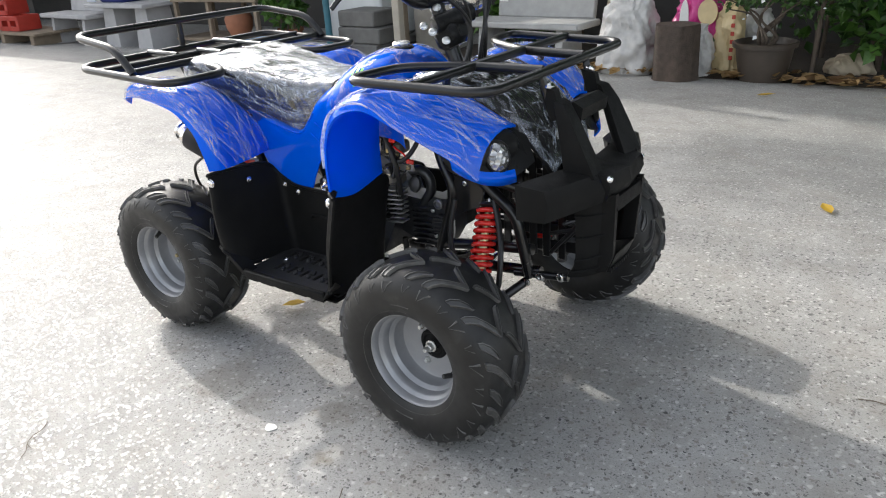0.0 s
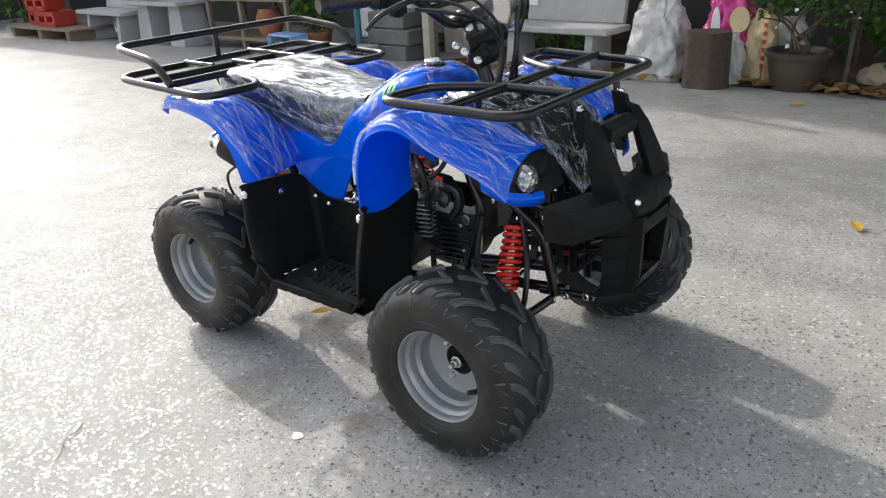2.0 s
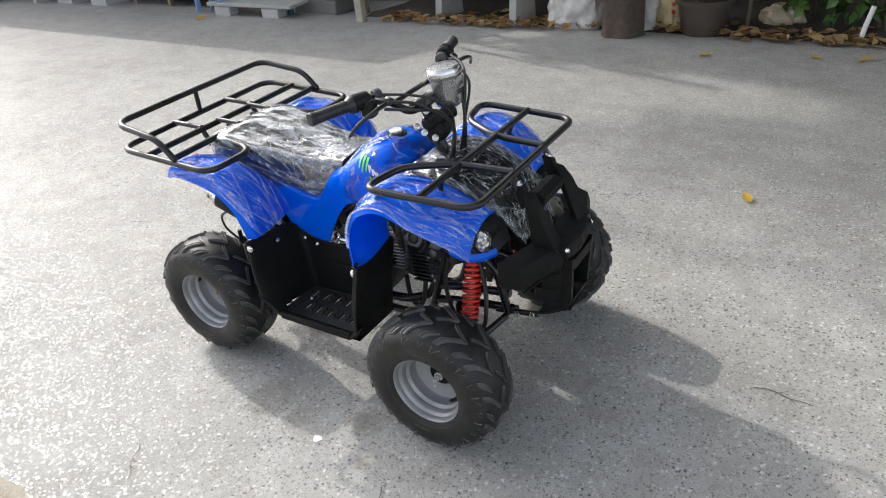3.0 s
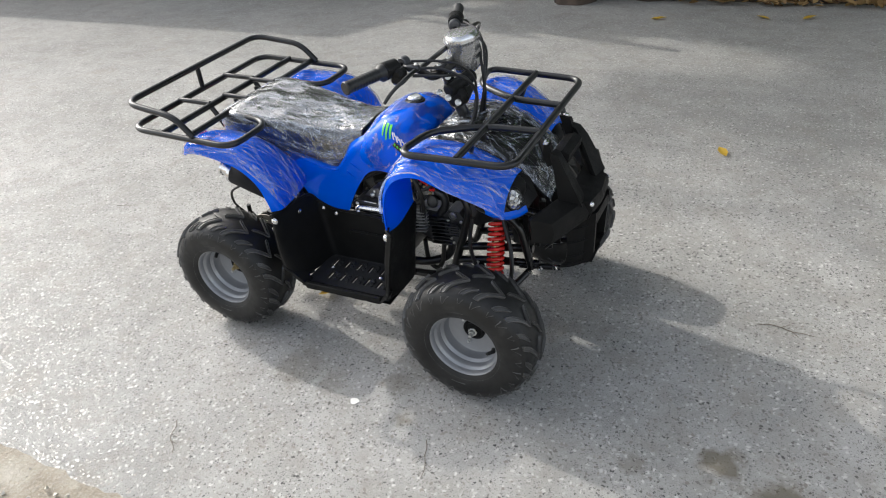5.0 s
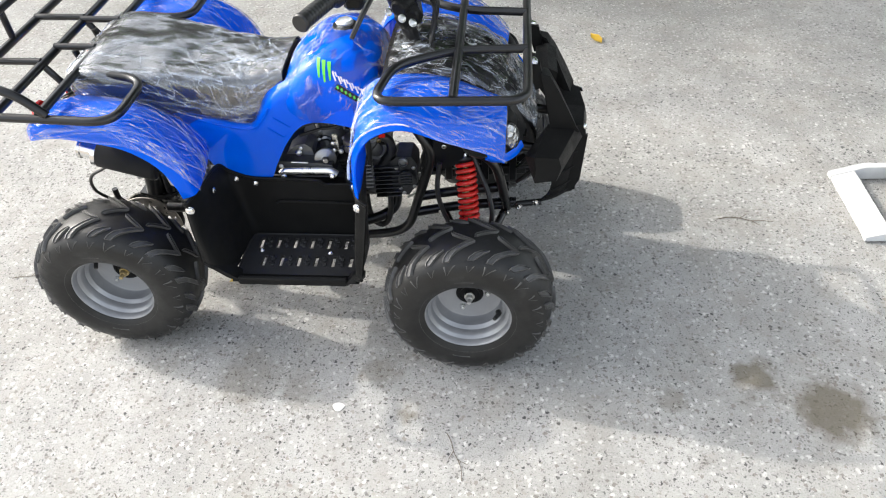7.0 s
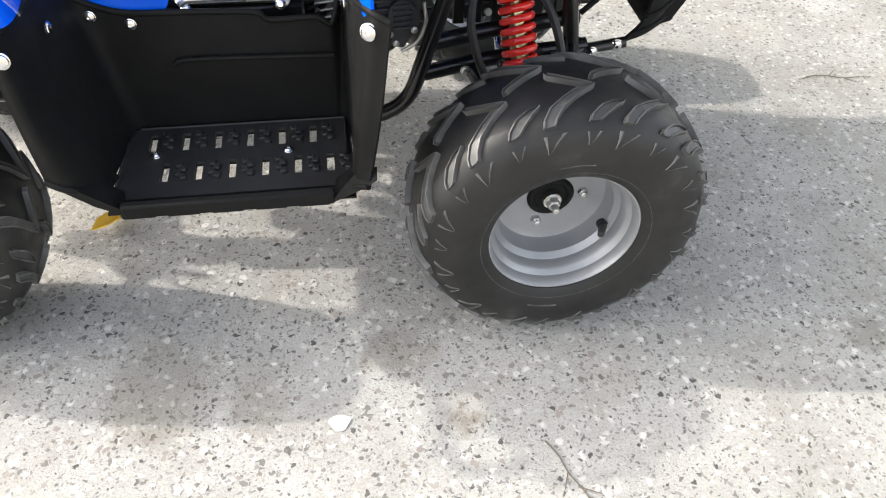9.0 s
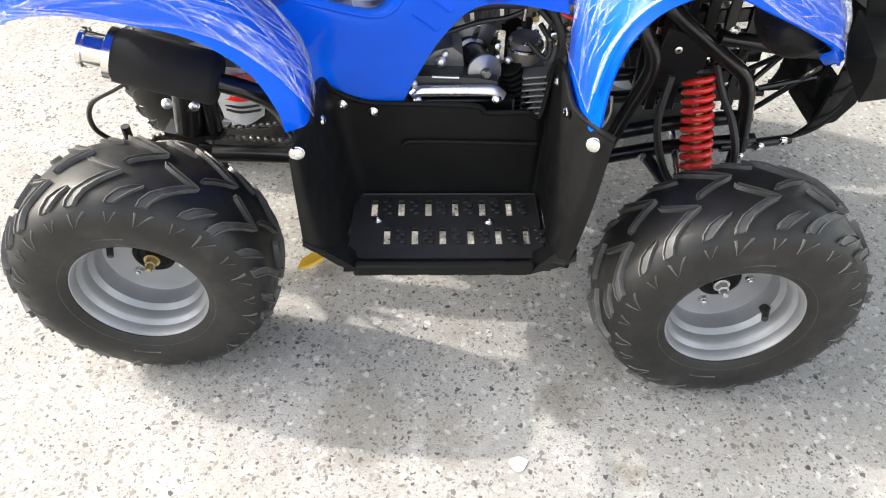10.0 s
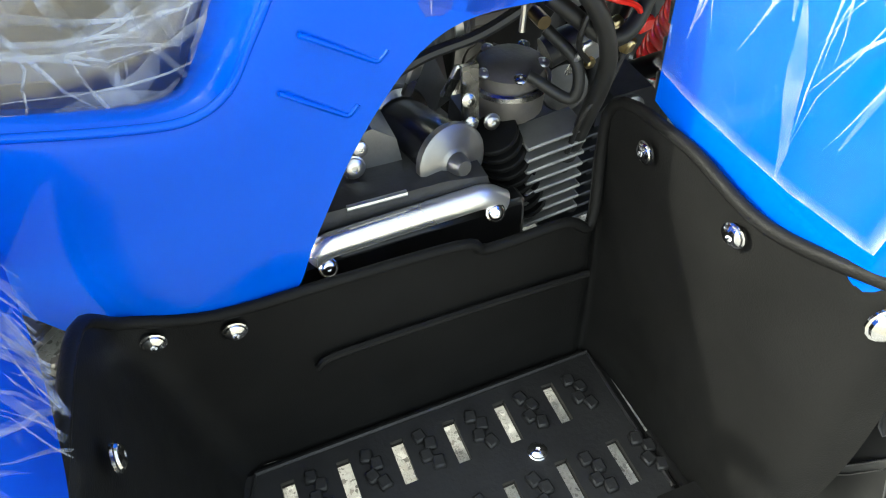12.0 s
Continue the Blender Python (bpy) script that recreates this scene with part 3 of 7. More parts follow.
def build_wheel(at, s, rear, slim):
    """A wheel at its centre; s is the side that its open dish faces (-1: right)."""
    w = thing("wheel", "", "", at, parent=atv)
    w.matrix_basis = w.matrix_basis @ Matrix.Diagonal((1, slim, 1, 1))
    turn = 1 if s < 0 else -1

    def side(bm):
        if turn < 0:
            bmesh.ops.rotate(bm, verts=bm.verts[:], cent=(0, 0, 0), matrix=Matrix.Rotation(math.pi, 3, "Z"))
        return bm

    part("tyre", side(build_tyre_mesh()), RUBBER, w, "black knobbly rubber tyre", 30)
    flip = Matrix.Rotation(math.pi, 4, "Z") if turn < 0 else Matrix()
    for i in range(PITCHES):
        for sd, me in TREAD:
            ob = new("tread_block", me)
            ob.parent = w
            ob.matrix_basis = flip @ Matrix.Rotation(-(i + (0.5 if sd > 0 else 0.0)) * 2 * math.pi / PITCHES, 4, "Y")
    bm = bmesh.new()
    tube(bm, [V(0.1155 * math.cos(a), -0.0915, 0.1155 * math.sin(a)) for a in [2 * math.pi * k / 64 for k in range(64)]], 0.0013, 5, True)
    part("bead_ring", side(bm), RUBBER, w)
    for a0 in (1.45, 4.4):                         # raised marks on the outer wall, unreadable
        bm = bmesh.new()
        tube(bm, [V(0.13 * math.cos(a0 + 0.03 * k), -0.0956, 0.13 * math.sin(a0 + 0.03 * k)) for k in range(12)], 0.0016, 6)
        part("moulded_mark", side(bm), RUBBER, w)
    bm = bmesh.new()
    # height runs outwards (towards -y)
    prof = [(0.1, -0.078), (0.106, -0.082), (0.107, -0.074), (0.099, -0.066), (0.095, -0.03), (0.095, 0.04), (0.1, 0.064), (0.107, 0.072), (0.108, 0.079),
            (0.1055, 0.0825), (0.1015, 0.0815), (0.0985, 0.076), (0.097, 0.062), (0.092, 0.056), (0.0895, 0.052), (0.0885, 0.034), (0.084, 0.028), (0.0815, 0.024), (0.081, 0.0),
            (0.078, -0.008), (0.07, -0.0115), (0.034, -0.012), (0.0325, -0.017), (0.024, -0.019), (0.024, -0.025), (0.075, -0.02), (0.09, -0.036), (0.092, -0.07)]
    revolve(bm, prof, pose(0, 0, 0, 90, 0, 0), 64, closed=True)
    part("rim", side(bm), RIM, w, "silver-painted dished steel rim", 30)
    bm = bmesh.new()
    revolve(bm, [(0.0, -0.04), (0.033, -0.04), (0.0335, -0.012), (0.03, -0.008), (0.026, -0.0078), (0.022, -0.012), (0.012, -0.012), (0.0, -0.006)], pose(0, 0, 0, 90, 0, 0), 28)
    part("hub", side(bm), BLACK, w)
    bm = bmesh.new()
    revolve(bm, [(0.013, -0.01), (0.013, 0.002), (0.0105, 0.002)], pose(0, 0, 0, 90, 0, 0), 20)
    revolve(bm, [(0.0098, 0.002), (0.0098, 0.012), (0.008, 0.014)], pose(0, 0, 0, 90, 0, 0), 6)
    revolve(bm, [(0.0055, 0.012), (0.0055, 0.026), (0.004, 0.028)], pose(0, 0, 0, 90, 0, 0), 14)
    part("axle_nut", side(bm), BRASS if rear else ZINC, w)
    for k in range(3):
        a = radians(90 + 120 * k + (15 if rear else 38))
        bm = bmesh.new()
        c = V(0.045 * math.cos(a), 0, 0.045 * math.sin(a))
        revolve(bm, [(0.0072, -0.013), (0.0072, -0.006), (0.0058, -0.004)], Matrix.Translation(c) @ pose(0, 0, 0, 90, 0, 0), 6)
        revolve(bm, [(0.0042, -0.006), (0.0042, 0.001), (0.003, 0.002)], Matrix.Translation(c) @ pose(0, 0, 0, 90, 0, 0), 10)
        part("lug_nut", side(bm), ZINC, w)
    bm = bmesh.new()
    a = radians(120 if rear else -24)
    c = V(0.079 * math.cos(a), -0.03, 0.079 * math.sin(a))
    rod(bm, c, c + V(-0.012 * math.cos(a), -0.026, -0.012 * math.sin(a)), 0.0058, 12, 0.005, 0.001)
    rod(bm, c, c + V(-0.002, 0.01, 0), 0.008, 12, 0.007)
    part("valve", side(bm), HOSE, w)
    return w


WR = 0.2055
for s in (-1, 1):
    build_wheel((0.45 if s < 0 else 0.464, -0.3455 if s < 0 else 0.372, WR), s, False, 0.85)
    build_wheel((-0.449, s * 0.288, WR), s, True, 0.885)


# rear mudguards
def rear_guard_sections():
    return [
        [(-0.52, -0.14, 0.62), (-0.525, -0.22, 0.64), (-0.52, -0.285, 0.645), (-0.512, -0.305, 0.622)],
        [(-0.475, -0.14, 0.64), (-0.475, -0.23, 0.672), (-0.475, -0.315, 0.674), (-0.482, -0.333, 0.643)],
        [(-0.42, -0.145, 0.645), (-0.42, -0.235, 0.68), (-0.42, -0.318, 0.677), (-0.423, -0.336, 0.65)],
        [(-0.35, -0.148, 0.635), (-0.345, -0.235, 0.676), (-0.34, -0.32, 0.674), (-0.335, -0.338, 0.638)],
        [(-0.285, -0.15, 0.61), (-0.275, -0.235, 0.658), (-0.262, -0.318, 0.662), (-0.275, -0.339, 0.62)],
        [(-0.235, -0.15, 0.575), (-0.215, -0.235, 0.61), (-0.2, -0.32, 0.613), (-0.222, -0.341, 0.58)],
        [(-0.2, -0.15, 0.53), (-0.178, -0.235, 0.55), (-0.168, -0.322, 0.55), (-0.195, -0.343, 0.528)],
        [(-0.188, -0.15, 0.495), (-0.17, -0.235, 0.494), (-0.163, -0.318, 0.494), (-0.19, -0.338, 0.491)],
    ]


def front_guard_sections():
    return [
        [(0.196, -0.16, 0.49), (0.198, -0.255, 0.472), (0.2, -0.32, 0.482), (0.21, -0.345, 0.49)],
        [(0.196, -0.16, 0.57), (0.2, -0.25, 0.575), (0.203, -0.325, 0.575), (0.212, -0.348, 0.568)],
        [(0.203, -0.155, 0.635), (0.212, -0.245, 0.648), (0.22, -0.325, 0.645), (0.228, -0.35, 0.63)],
        [(0.24, -0.15, 0.685), (0.25, -0.24, 0.698), (0.262, -0.325, 0.693), (0.265, -0.35, 0.67)],
        [(0.31, -0.145, 0.698), (0.315, -0.235, 0.713), (0.325, -0.315, 0.708), (0.325, -0.346, 0.683)],
        [(0.385, -0.14, 0.69), (0.39, -0.225, 0.705), (0.395, -0.308, 0.692), (0.395, -0.337, 0.652)],
        [(0.44, -0.135, 0.672), (0.445, -0.21, 0.685), (0.45, -0.29, 0.668), (0.45, -0.32, 0.622)],
        [(0.495, -0.125, 0.642), (0.5, -0.19, 0.65), (0.505, -0.26, 0.63), (0.503, -0.296, 0.586)],
        [(0.53, -0.12, 0.622), (0.533, -0.175, 0.628), (0.532, -0.235, 0.605), (0.53, -0.272, 0.55)],
    ]


def trimmed(grid, ends):
    """The grid with each row cut off at its own share of the way out."""
    out, J = [], len(grid[0]) - 1
    for i, row in enumerate(grid):
        u = i / (len(grid) - 1) * (len(ends) - 1)
        k = min(int(u), len(ends) - 2)
        e = ends[k] + (ends[k + 1] - ends[k]) * (u - k)
        line = []
        for j in range(J + 1):
            v = j * e
            q = min(int(v), J - 1)
            line.append(row[q].lerp(row[q + 1], v - q))
        out.append(line)
    return out


for s in (-1, 1):
    g = skin(mirrored(rear_guard_sections(), s), 40, 18)
    bm = bmesh.new()
    sheet(bm, g, 0.004, s)
    part("rear_mudguard", bm, BLUE, atv, "glossy blue plastic rear mudguard", 60)
    wrap("mudguard_film", trimmed(lifted(g, 0.005, 0.003, 26, s, 3.0), (1.0, 1.0, 1.0, 0.97, 0.92, 0.86, 0.76, 0.62)), FILM_LONG, "creased clear wrapping film", 3, s, 130, 60, 0.1, 0.22, (0.03, 0.22), (0.0004, 0.0015))
    g = skin(mirrored(front_guard_sections(), s), 44, 18)
    bm = bmesh.new()
    sheet(bm, g, 0.004, s)
    part("front_mudguard", bm, BLUE, atv, "glossy blue plastic front mudguard", 60)
    wrap("mudguard_film", trimmed(lifted(g, 0.005, 0.003, 26, s, 7.0), (0.72, 0.76, 0.8, 0.84, 0.9, 1.0, 1.0, 1.0, 1.0))[2:], FILM_LONG, "creased clear wrapping film", 7, s, 140, 60, 0.0, 0.22, (0.03, 0.2), (0.0004, 0.0014))
    edge = [row[-1] + V(0, s * 0.001, 0) for row in trimmed(lifted(g, 0.006, 0.003, 26, s, 7.0), (0.72, 0.76, 0.8, 0.84, 0.9, 1.0, 1.0, 1.0, 1.0))]
    bm = bmesh.new()
    tube(bm, edge[4:24], 0.0036, 8, flat=0.45)
    part("film_hem", bm, HEM, atv, "gathered white edge of the wrapping film", 180)

# side panels between seat, tank and footwell
SIDE = [
    [(-0.31, -0.118, 0.628), (-0.3, -0.137, 0.622), (-0.24, -0.143, 0.53), (-0.165, -0.147, 0.412)],
    [(-0.23, -0.115, 0.592), (-0.22, -0.137, 0.586), (-0.165, -0.143, 0.5), (-0.11, -0.147, 0.409)],
    [(-0.135, -0.106, 0.55), (-0.125, -0.138, 0.552), (-0.09, -0.143, 0.485), (-0.055, -0.145, 0.404)],
    [(-0.085, -0.1, 0.538), (-0.072, -0.136, 0.55), (-0.045, -0.142, 0.505), (-0.028, -0.145, 0.45)],
    [(-0.06, -0.1, 0.57), (-0.04, -0.134, 0.58), (-0.01, -0.14, 0.555), (0.01, -0.144, 0.515)],
    [(-0.02, -0.105, 0.63), (0.0, -0.13, 0.625), (0.04, -0.14, 0.595), (0.055, -0.144, 0.563)],
    [(0.07, -0.11, 0.675), (0.08, -0.13, 0.66), (0.1, -0.142, 0.62), (0.11, -0.146, 0.572)],
    [(0.165, -0.115, 0.67), (0.17, -0.132, 0.655), (0.18, -0.145, 0.61), (0.19, -0.158, 0.563)],
]
for s in (-1, 1):
    g = skin(mirrored(SIDE, s), 42, 18)
    bm = bmesh.new()
    sheet(bm, g, 0.004, -s)
    for a, b in (((-0.014, -0.1445, 0.582), (0.024, -0.1455, 0.557)), ((-0.03, -0.1455, 0.553), (0.004, -0.1465, 0.529))):
        tube(bm, bent([V(a[0], -a[1] * s, a[2]), V(b[0], -b[1] * s, b[2]), V(b[0] + 0.006, -b[1] * s, b[2] + 0.006)], 0.003, 3), 0.0016, 6)
    tube(bm, [V(p[0], -p[1] * s, p[2]) for p in catmull([(-0.2, -0.141, 0.574), (-0.155, -0.142, 0.563), (-0.11, -0.1425, 0.553), (-0.078, -0.1425, 0.549), (-0.055, -0.141, 0.558), (-0.038, -0.139, 0.58), (-0.022, -0.137, 0.603)], 28)], 0.0026, 8)
    part("side_panel", bm, BLUE, atv, "glossy blue plastic side panel", 60)

# tank cover
TANK = [(0.008, 0.098, 0.12, 0.605, 0.64), (0.03, 0.112, 0.133, 0.617, 0.676), (0.07, 0.122, 0.142, 0.63, 0.712), (0.12, 0.126, 0.143, 0.635, 0.735), (0.18, 0.12, 0.138, 0.63, 0.737), (0.225, 0.105, 0.128, 0.62, 0.705), (0.24, 0.09, 0.118, 0.6, 0.65)]


def tank_grid(grow=0.0):
    secs = []
    for x, top, side, zmid, ztop in TANK:
        secs.append([(x, -side, zmid - 0.06), (x, -side - 0.004, zmid), (x, -top, zmid + (ztop - zmid) * 0.62), (x, -top * 0.55, ztop - 0.008), (x, 0, ztop),
                     (x, top * 0.55, ztop - 0.008), (x, top, zmid + (ztop - zmid) * 0.62), (x, side + 0.004, zmid), (x, side, zmid - 0.06)])
    return skin([[V(*p) for p in s] for s in secs], 30, 40)


bm = bmesh.new()
sheet(bm, tank_grid(), 0.005, -1)
tank = part("tank_cover", bm, BLUE, atv, "glossy blue plastic tank cover", 60)
wrap("tank_film", lifted(tank_grid(), 0.005, 0.004, 24, 1.0, 11.0), FILM, "creased clear wrapping film", 11, 1.0, 280, 80, 1.2, 0.6, (0.015, 0.1), (0.0004, 0.0018))
bm = bmesh.new()
revolve(bm, [(0.0, 0.0), (0.03, 0.0), (0.031, 0.008), (0.028, 0.013), (0.0, 0.014)], pose(0.155, 0.0, 0.732), 28)
cap = part("fuel_cap", bm, BLACK_SMOOTH, tank, "black plastic fuel cap, film glare built as a bright disc on top")
# bright disc: glare of the wrapping film, added as a metal part
bm = bmesh.new()
revolve(bm, [(0.0, 0.014), (0.02, 0.014), (0.021, 0.02), (0.017, 0.024), (0.0, 0.025)], pose(0.155, 0.0, 0.732), 24)
part("cap_glare", bm, BRIGHT, cap, "bright disc standing in for the film's glare")


tank_tree = BVHTree.FromPolygons([v.co.copy() for v in tank.data.vertices], [list(f.vertices) for f in tank.data.polygons])


def decal(outline, material, label):
    """A flat mark on both sides of the tank, outline in (x, z), split in slim rows."""
    for s in (-1, 1):
        bm = bmesh.new()
        vs = []
        for x, z in outline:
            p, nrm, _, _ = tank_tree.ray_cast(V(x, s * 0.6, z), V(0, -s, 0))
            if p is None:
                p, nrm = V(x, s * 0.13, z), V(0, s, 0)
            nrm = nrm if nrm.y * s > 0 else -nrm
            vs.append(bm.verts.new(p + nrm * 0.0022))
        k = len(vs) // 2
        for i in range(k - 1):
            bm.faces.new((vs[i], vs[i + 1], vs[-2 - i], vs[-1 - i]))
        part("decal", bm, material, tank, label)


def bar_mark(a, b, w, material, label, w2=None):
    """A slim bar from a to b in (x, z)."""
    d = V(b[0] - a[0], b[1] - a[1])
    q = V(-d[1], d[0]).normalized() / 2
    n = 6
    wid = [w + ((w2 if w2 is not None else w) - w) * i / n for i in range(n + 1)]
    up = [(a[0] + d[0] * i / n + q[0] * wid[i], a[1] + d[1] * i / n + q[1] * wid[i]) for i in range(n + 1)]
    dn = [(a[0] + d[0] * i / n - q[0] * wid[i], a[1] + d[1] * i / n - q[1] * wid[i]) for i in range(n + 1)]
    decal(up + dn[::-1], material, label)


for k in range(3):
    x0 = 0.111 + 0.0125 * k
    bar_mark((x0, 0.716 - 0.002 * k), (x0 + 0.002, 0.685 - 0.003 * k - 0.006 * (k % 2)), 0.0085, GREEN_DECAL, "bright green claw-like stripe", 0.004)
for k, h in enumerate((1.0, 0.9, 1.0, 0.95, 0.85, 1.0, 0.9)):
    x0, z0 = 0.147 + 0.0118 * k, 0.687 - 0.0082 * k
    bar_mark((x0 - 0.003, z0 + 0.0095 * h), (x0 + 0.003, z0 - 0.0095 * h), 0.0036, WHITE_DECAL, "white block mark")
    bar_mark((x0 + 0.0022, z0 + 0.008 * h), (x0 + 0.0062, z0 - 0.001 * h - 0.003 * (k % 2)), 0.0032, WHITE_DECAL, "white block mark")
bar_mark((0.15, 0.666), (0.2, 0.629), 0.0135, BLACK_DECAL, "slim black strip")
for k in range(6):
    x0, z0 = 0.153 + 0.0086 * k, 0.6635 - 0.0064 * k
    bar_mark((x0 - 0.001, z0 + 0.0035), (x0 + 0.001, z0 - 0.0035), 0.0045, GREEN_DECAL, "small green block mark")

# seat
SEAT = [(-0.475, 0.125, 0.665, 0.69), (-0.455, 0.155, 0.648, 0.707), (-0.38, 0.162, 0.622, 0.707), (-0.28, 0.15, 0.585, 0.69), (-0.18, 0.131, 0.55, 0.674), (-0.1, 0.114, 0.526, 0.664), (-0.045, 0.103, 0.55, 0.664), (0.012, 0.092, 0.6, 0.668)]


def seat_grid(bottom=True):
    secs = []
    for x, w, lo, hi in SEAT:
        h = hi - lo
        secs.append([(x, -w * 0.97, lo), (x, -w, lo + h * 0.4), (x, -w * 0.98, hi - h * 0.18), (x, -w * 0.86, hi - h * 0.02), (x, -w * 0.4, hi), (x, 0, hi), (x, w * 0.4, hi), (x, w * 0.86, hi - h * 0.02), (x, w * 0.98, hi - h * 0.18), (x, w, lo + h * 0.4), (x, w * 0.97, lo)])
    return skin([[V(*p) for p in s] for s in secs], 56, 52)


bm = bmesh.new()
g = seat_grid()
rows = [[bm.verts.new(p) for p in r] for r in g]
for i in range(len(g) - 1):
    for j in range(len(g[0]) - 1):
        bm.faces.new((rows[i][j], rows[i + 1][j], rows[i + 1][j + 1], rows[i][j + 1]))
    bm.faces.new((rows[i][0], rows[i][-1], rows[i + 1][-1], rows[i + 1][0]))
bm.faces.new(rows[0])
bm.faces.new(rows[-1][::-1])
seat = part("seat", bm, SEAT_VINYL, atv, "black padded vinyl seat", 50)
bm = bmesh.new()
tube(bm, [r[1] + V(0, -0.002, 0) for r in g[1:-1]], 0.0035, 8)
tube(bm, [r[-2] + V(0, 0.002, 0) for r in g[1:-1]], 0.0035, 8)
part("piping", bm, SEAT_VINYL, seat)
wrap("seat_film", lifted(g, 0.0075, 0.005, 13, 1.0, 5.0), FILM_THICK, "crumpled clear wrapping film over the seat", 5, 1.0, 340, 120, 0.5, 0.7, (0.02, 0.2), (0.0006, 0.0026))

# hood between the front mudguards
HOOD = [(0.255, 0.15, 0.675, 0.69), (0.33, 0.145, 0.69, 0.705), (0.42, 0.14, 0.675, 0.695), (0.5, 0.13, 0.635, 0.66), (0.555, 0.108, 0.575, 0.6), (0.588, 0.092, 0.52, 0.545), (0.6, 0.085, 0.475, 0.495)]
secs = [[V(x, -w, lo), V(x, -w * 0.75, hi - 0.004), V(x, -w * 0.3, hi), V(x, w * 0.3, hi), V(x, w * 0.75, hi - 0.004), V(x, w, lo)] for x, w, lo, hi in HOOD]
g = skin(secs, 30, 24)
bm = bmesh.new()
sheet(bm, g, 0.004, -1)
for k in range(7):                                 # raised ribs
    y = -0.078 + 0.026 * k
    tube(bm, catmull([(0.33, y, 0.706), (0.42, y, 0.697), (0.5, y, 0.662), (0.55, y * 0.9, 0.608)], 14), 0.0045, 6)
part("hood", bm, BLACK_SMOOTH, atv, "black ribbed plastic hood", 50)
wrap("hood_film", lifted(g[1:27], 0.012, 0.008, 22, 1.0, 9.0), FILM_DARK, "crumpled clear wrapping film over the hood", 9, 1.0, 240, 120, 0.2, 0.6)

# racks
TR = 0.0098


def build_rear_rack():
    rack = thing("rear_rack", "", "", parent=atv)
    z = 0.703
    bm = bmesh.new()
    # one long bar: right loop, round the back, left loop
    line = [(-0.442, -0.146, z), (-0.285, -0.155, z - 0.012), (-0.285, -0.335, z - 0.012), (-0.672, -0.333, z + 0.006), (-0.672, 0.333, z + 0.006), (-0.285, 0.335, z - 0.012), (-0.285, 0.155, z - 0.012), (-0.442, 0.146, z)]
    tube(bm, bent(line, 0.055, 7), TR, 12)
    part("loop_bar", bm, BLACK_STEEL, rack)
    bm = bmesh.new()
    line = [(-0.424, -0.332, z + 0.003), (-0.483, -0.332, 0.765), (-0.672, -0.325, 0.788), (-0.672, 0.325, 0.788), (-0.483, 0.332, 0.765), (-0.424, 0.332, z + 0.003)]
    tube(bm, bent(line, 0.05, 7), TR, 12)
    part("upper_rail", bm, BLACK_STEEL, rack)
    for x in (-0.442, -0.542):
        bm = bmesh.new()
        rod(bm, (x, -0.333, z + 0.004), (x, 0.333, z + 0.004), TR, 12)
        part("cross_bar", bm, BLACK_STEEL, rack)
    for xa, xb, y in ((-0.672, -0.542, -0.115), (-0.672, -0.542, 0.115), (-0.542, -0.442, -0.045), (-0.542, -0.442, 0.1)):
        bm = bmesh.new()
        rod(bm, (xa, y, z + 0.012), (xb, y, z + 0.01), TR * 0.85, 10)
        part("strut", bm, BLACK_STEEL, rack)
    for a, b in (((-0.672, 0, 0.785), (-0.672, 0, z + 0.01)), ((-0.542, -0.115, z), (-0.5, -0.115, 0.638)), ((-0.542, 0.115, z), (-0.5, 0.115, 0.638)), ((-0.5, -0.04, z), (-0.485, -0.04, 0.63)), ((-0.5, 0.07, z), (-0.485, 0.07, 0.63))):
        bm = bmesh.new()
        rod(bm, a, b, TR * 0.85, 10)
        part("post", bm, BLACK_STEEL, rack)


def build_front_rack():
    rack = thing("front_rack", "", "", parent=atv)
    z = 0.728
    bm = bmesh.new()
    line = [(0.575, -0.09, z), (0.42, -0.1, z + 0.002), (0.29, -0.175, z + 0.006), (0.262, -0.318, z + 0.004), (0.575, -0.3, z - 0.004), (0.575, 0.3, z - 0.004), (0.262, 0.318, z + 0.004), (0.29, 0.175, z + 0.006), (0.42, 0.1, z + 0.002), (0.575, 0.09, z)]
    tube(bm, bent(line, 0.05, 7), TR, 12)
    part("loop_bar", bm, BLACK_STEEL, rack)
    bm = bmesh.new()
    rod(bm, (0.425, -0.308, z + 0.003), (0.425, 0.308, z + 0.003), TR, 12)
    part("cross_bar", bm, BLACK_STEEL, rack)
    for s in (-1, 1):
        bm = bmesh.new()
        tube(bm, bent([(0.425, s * 0.2, z), (0.41, s * 0.19, z - 0.05), (0.4, s * 0.17, z - 0.075)], 0.02), TR * 0.8, 8)
        part("post", bm, BLACK_STEEL, rack)
        bm = bmesh.new()
        tube(bm, bent([(0.572, s * 0.1, z), (0.582, s * 0.095, z - 0.03), (0.585, s * 0.09, z - 0.075)], 0.02), TR * 0.8, 8)
        part("post", bm, BLACK_STEEL, rack)


build_rear_rack()
build_front_rack()


def bolt(at, way, r=0.0085, parent=None, material=None, name="bolt"):
    """A dome-headed screw with its washer."""
    bm = bmesh.new()
    m = aim(at, way)
    revolve(bm, [(r * 1.15, 0), (r * 1.15, 0.0015), (r, 0.002), (r * 0.95, r * 0.45), (r * 0.6, r * 0.68), (r * 0.3, r * 0.7), (r * 0.28, r * 0.4), (0, r * 0.4)], m, 14)
    return part(name, bm, material or CHROME, parent or atv)


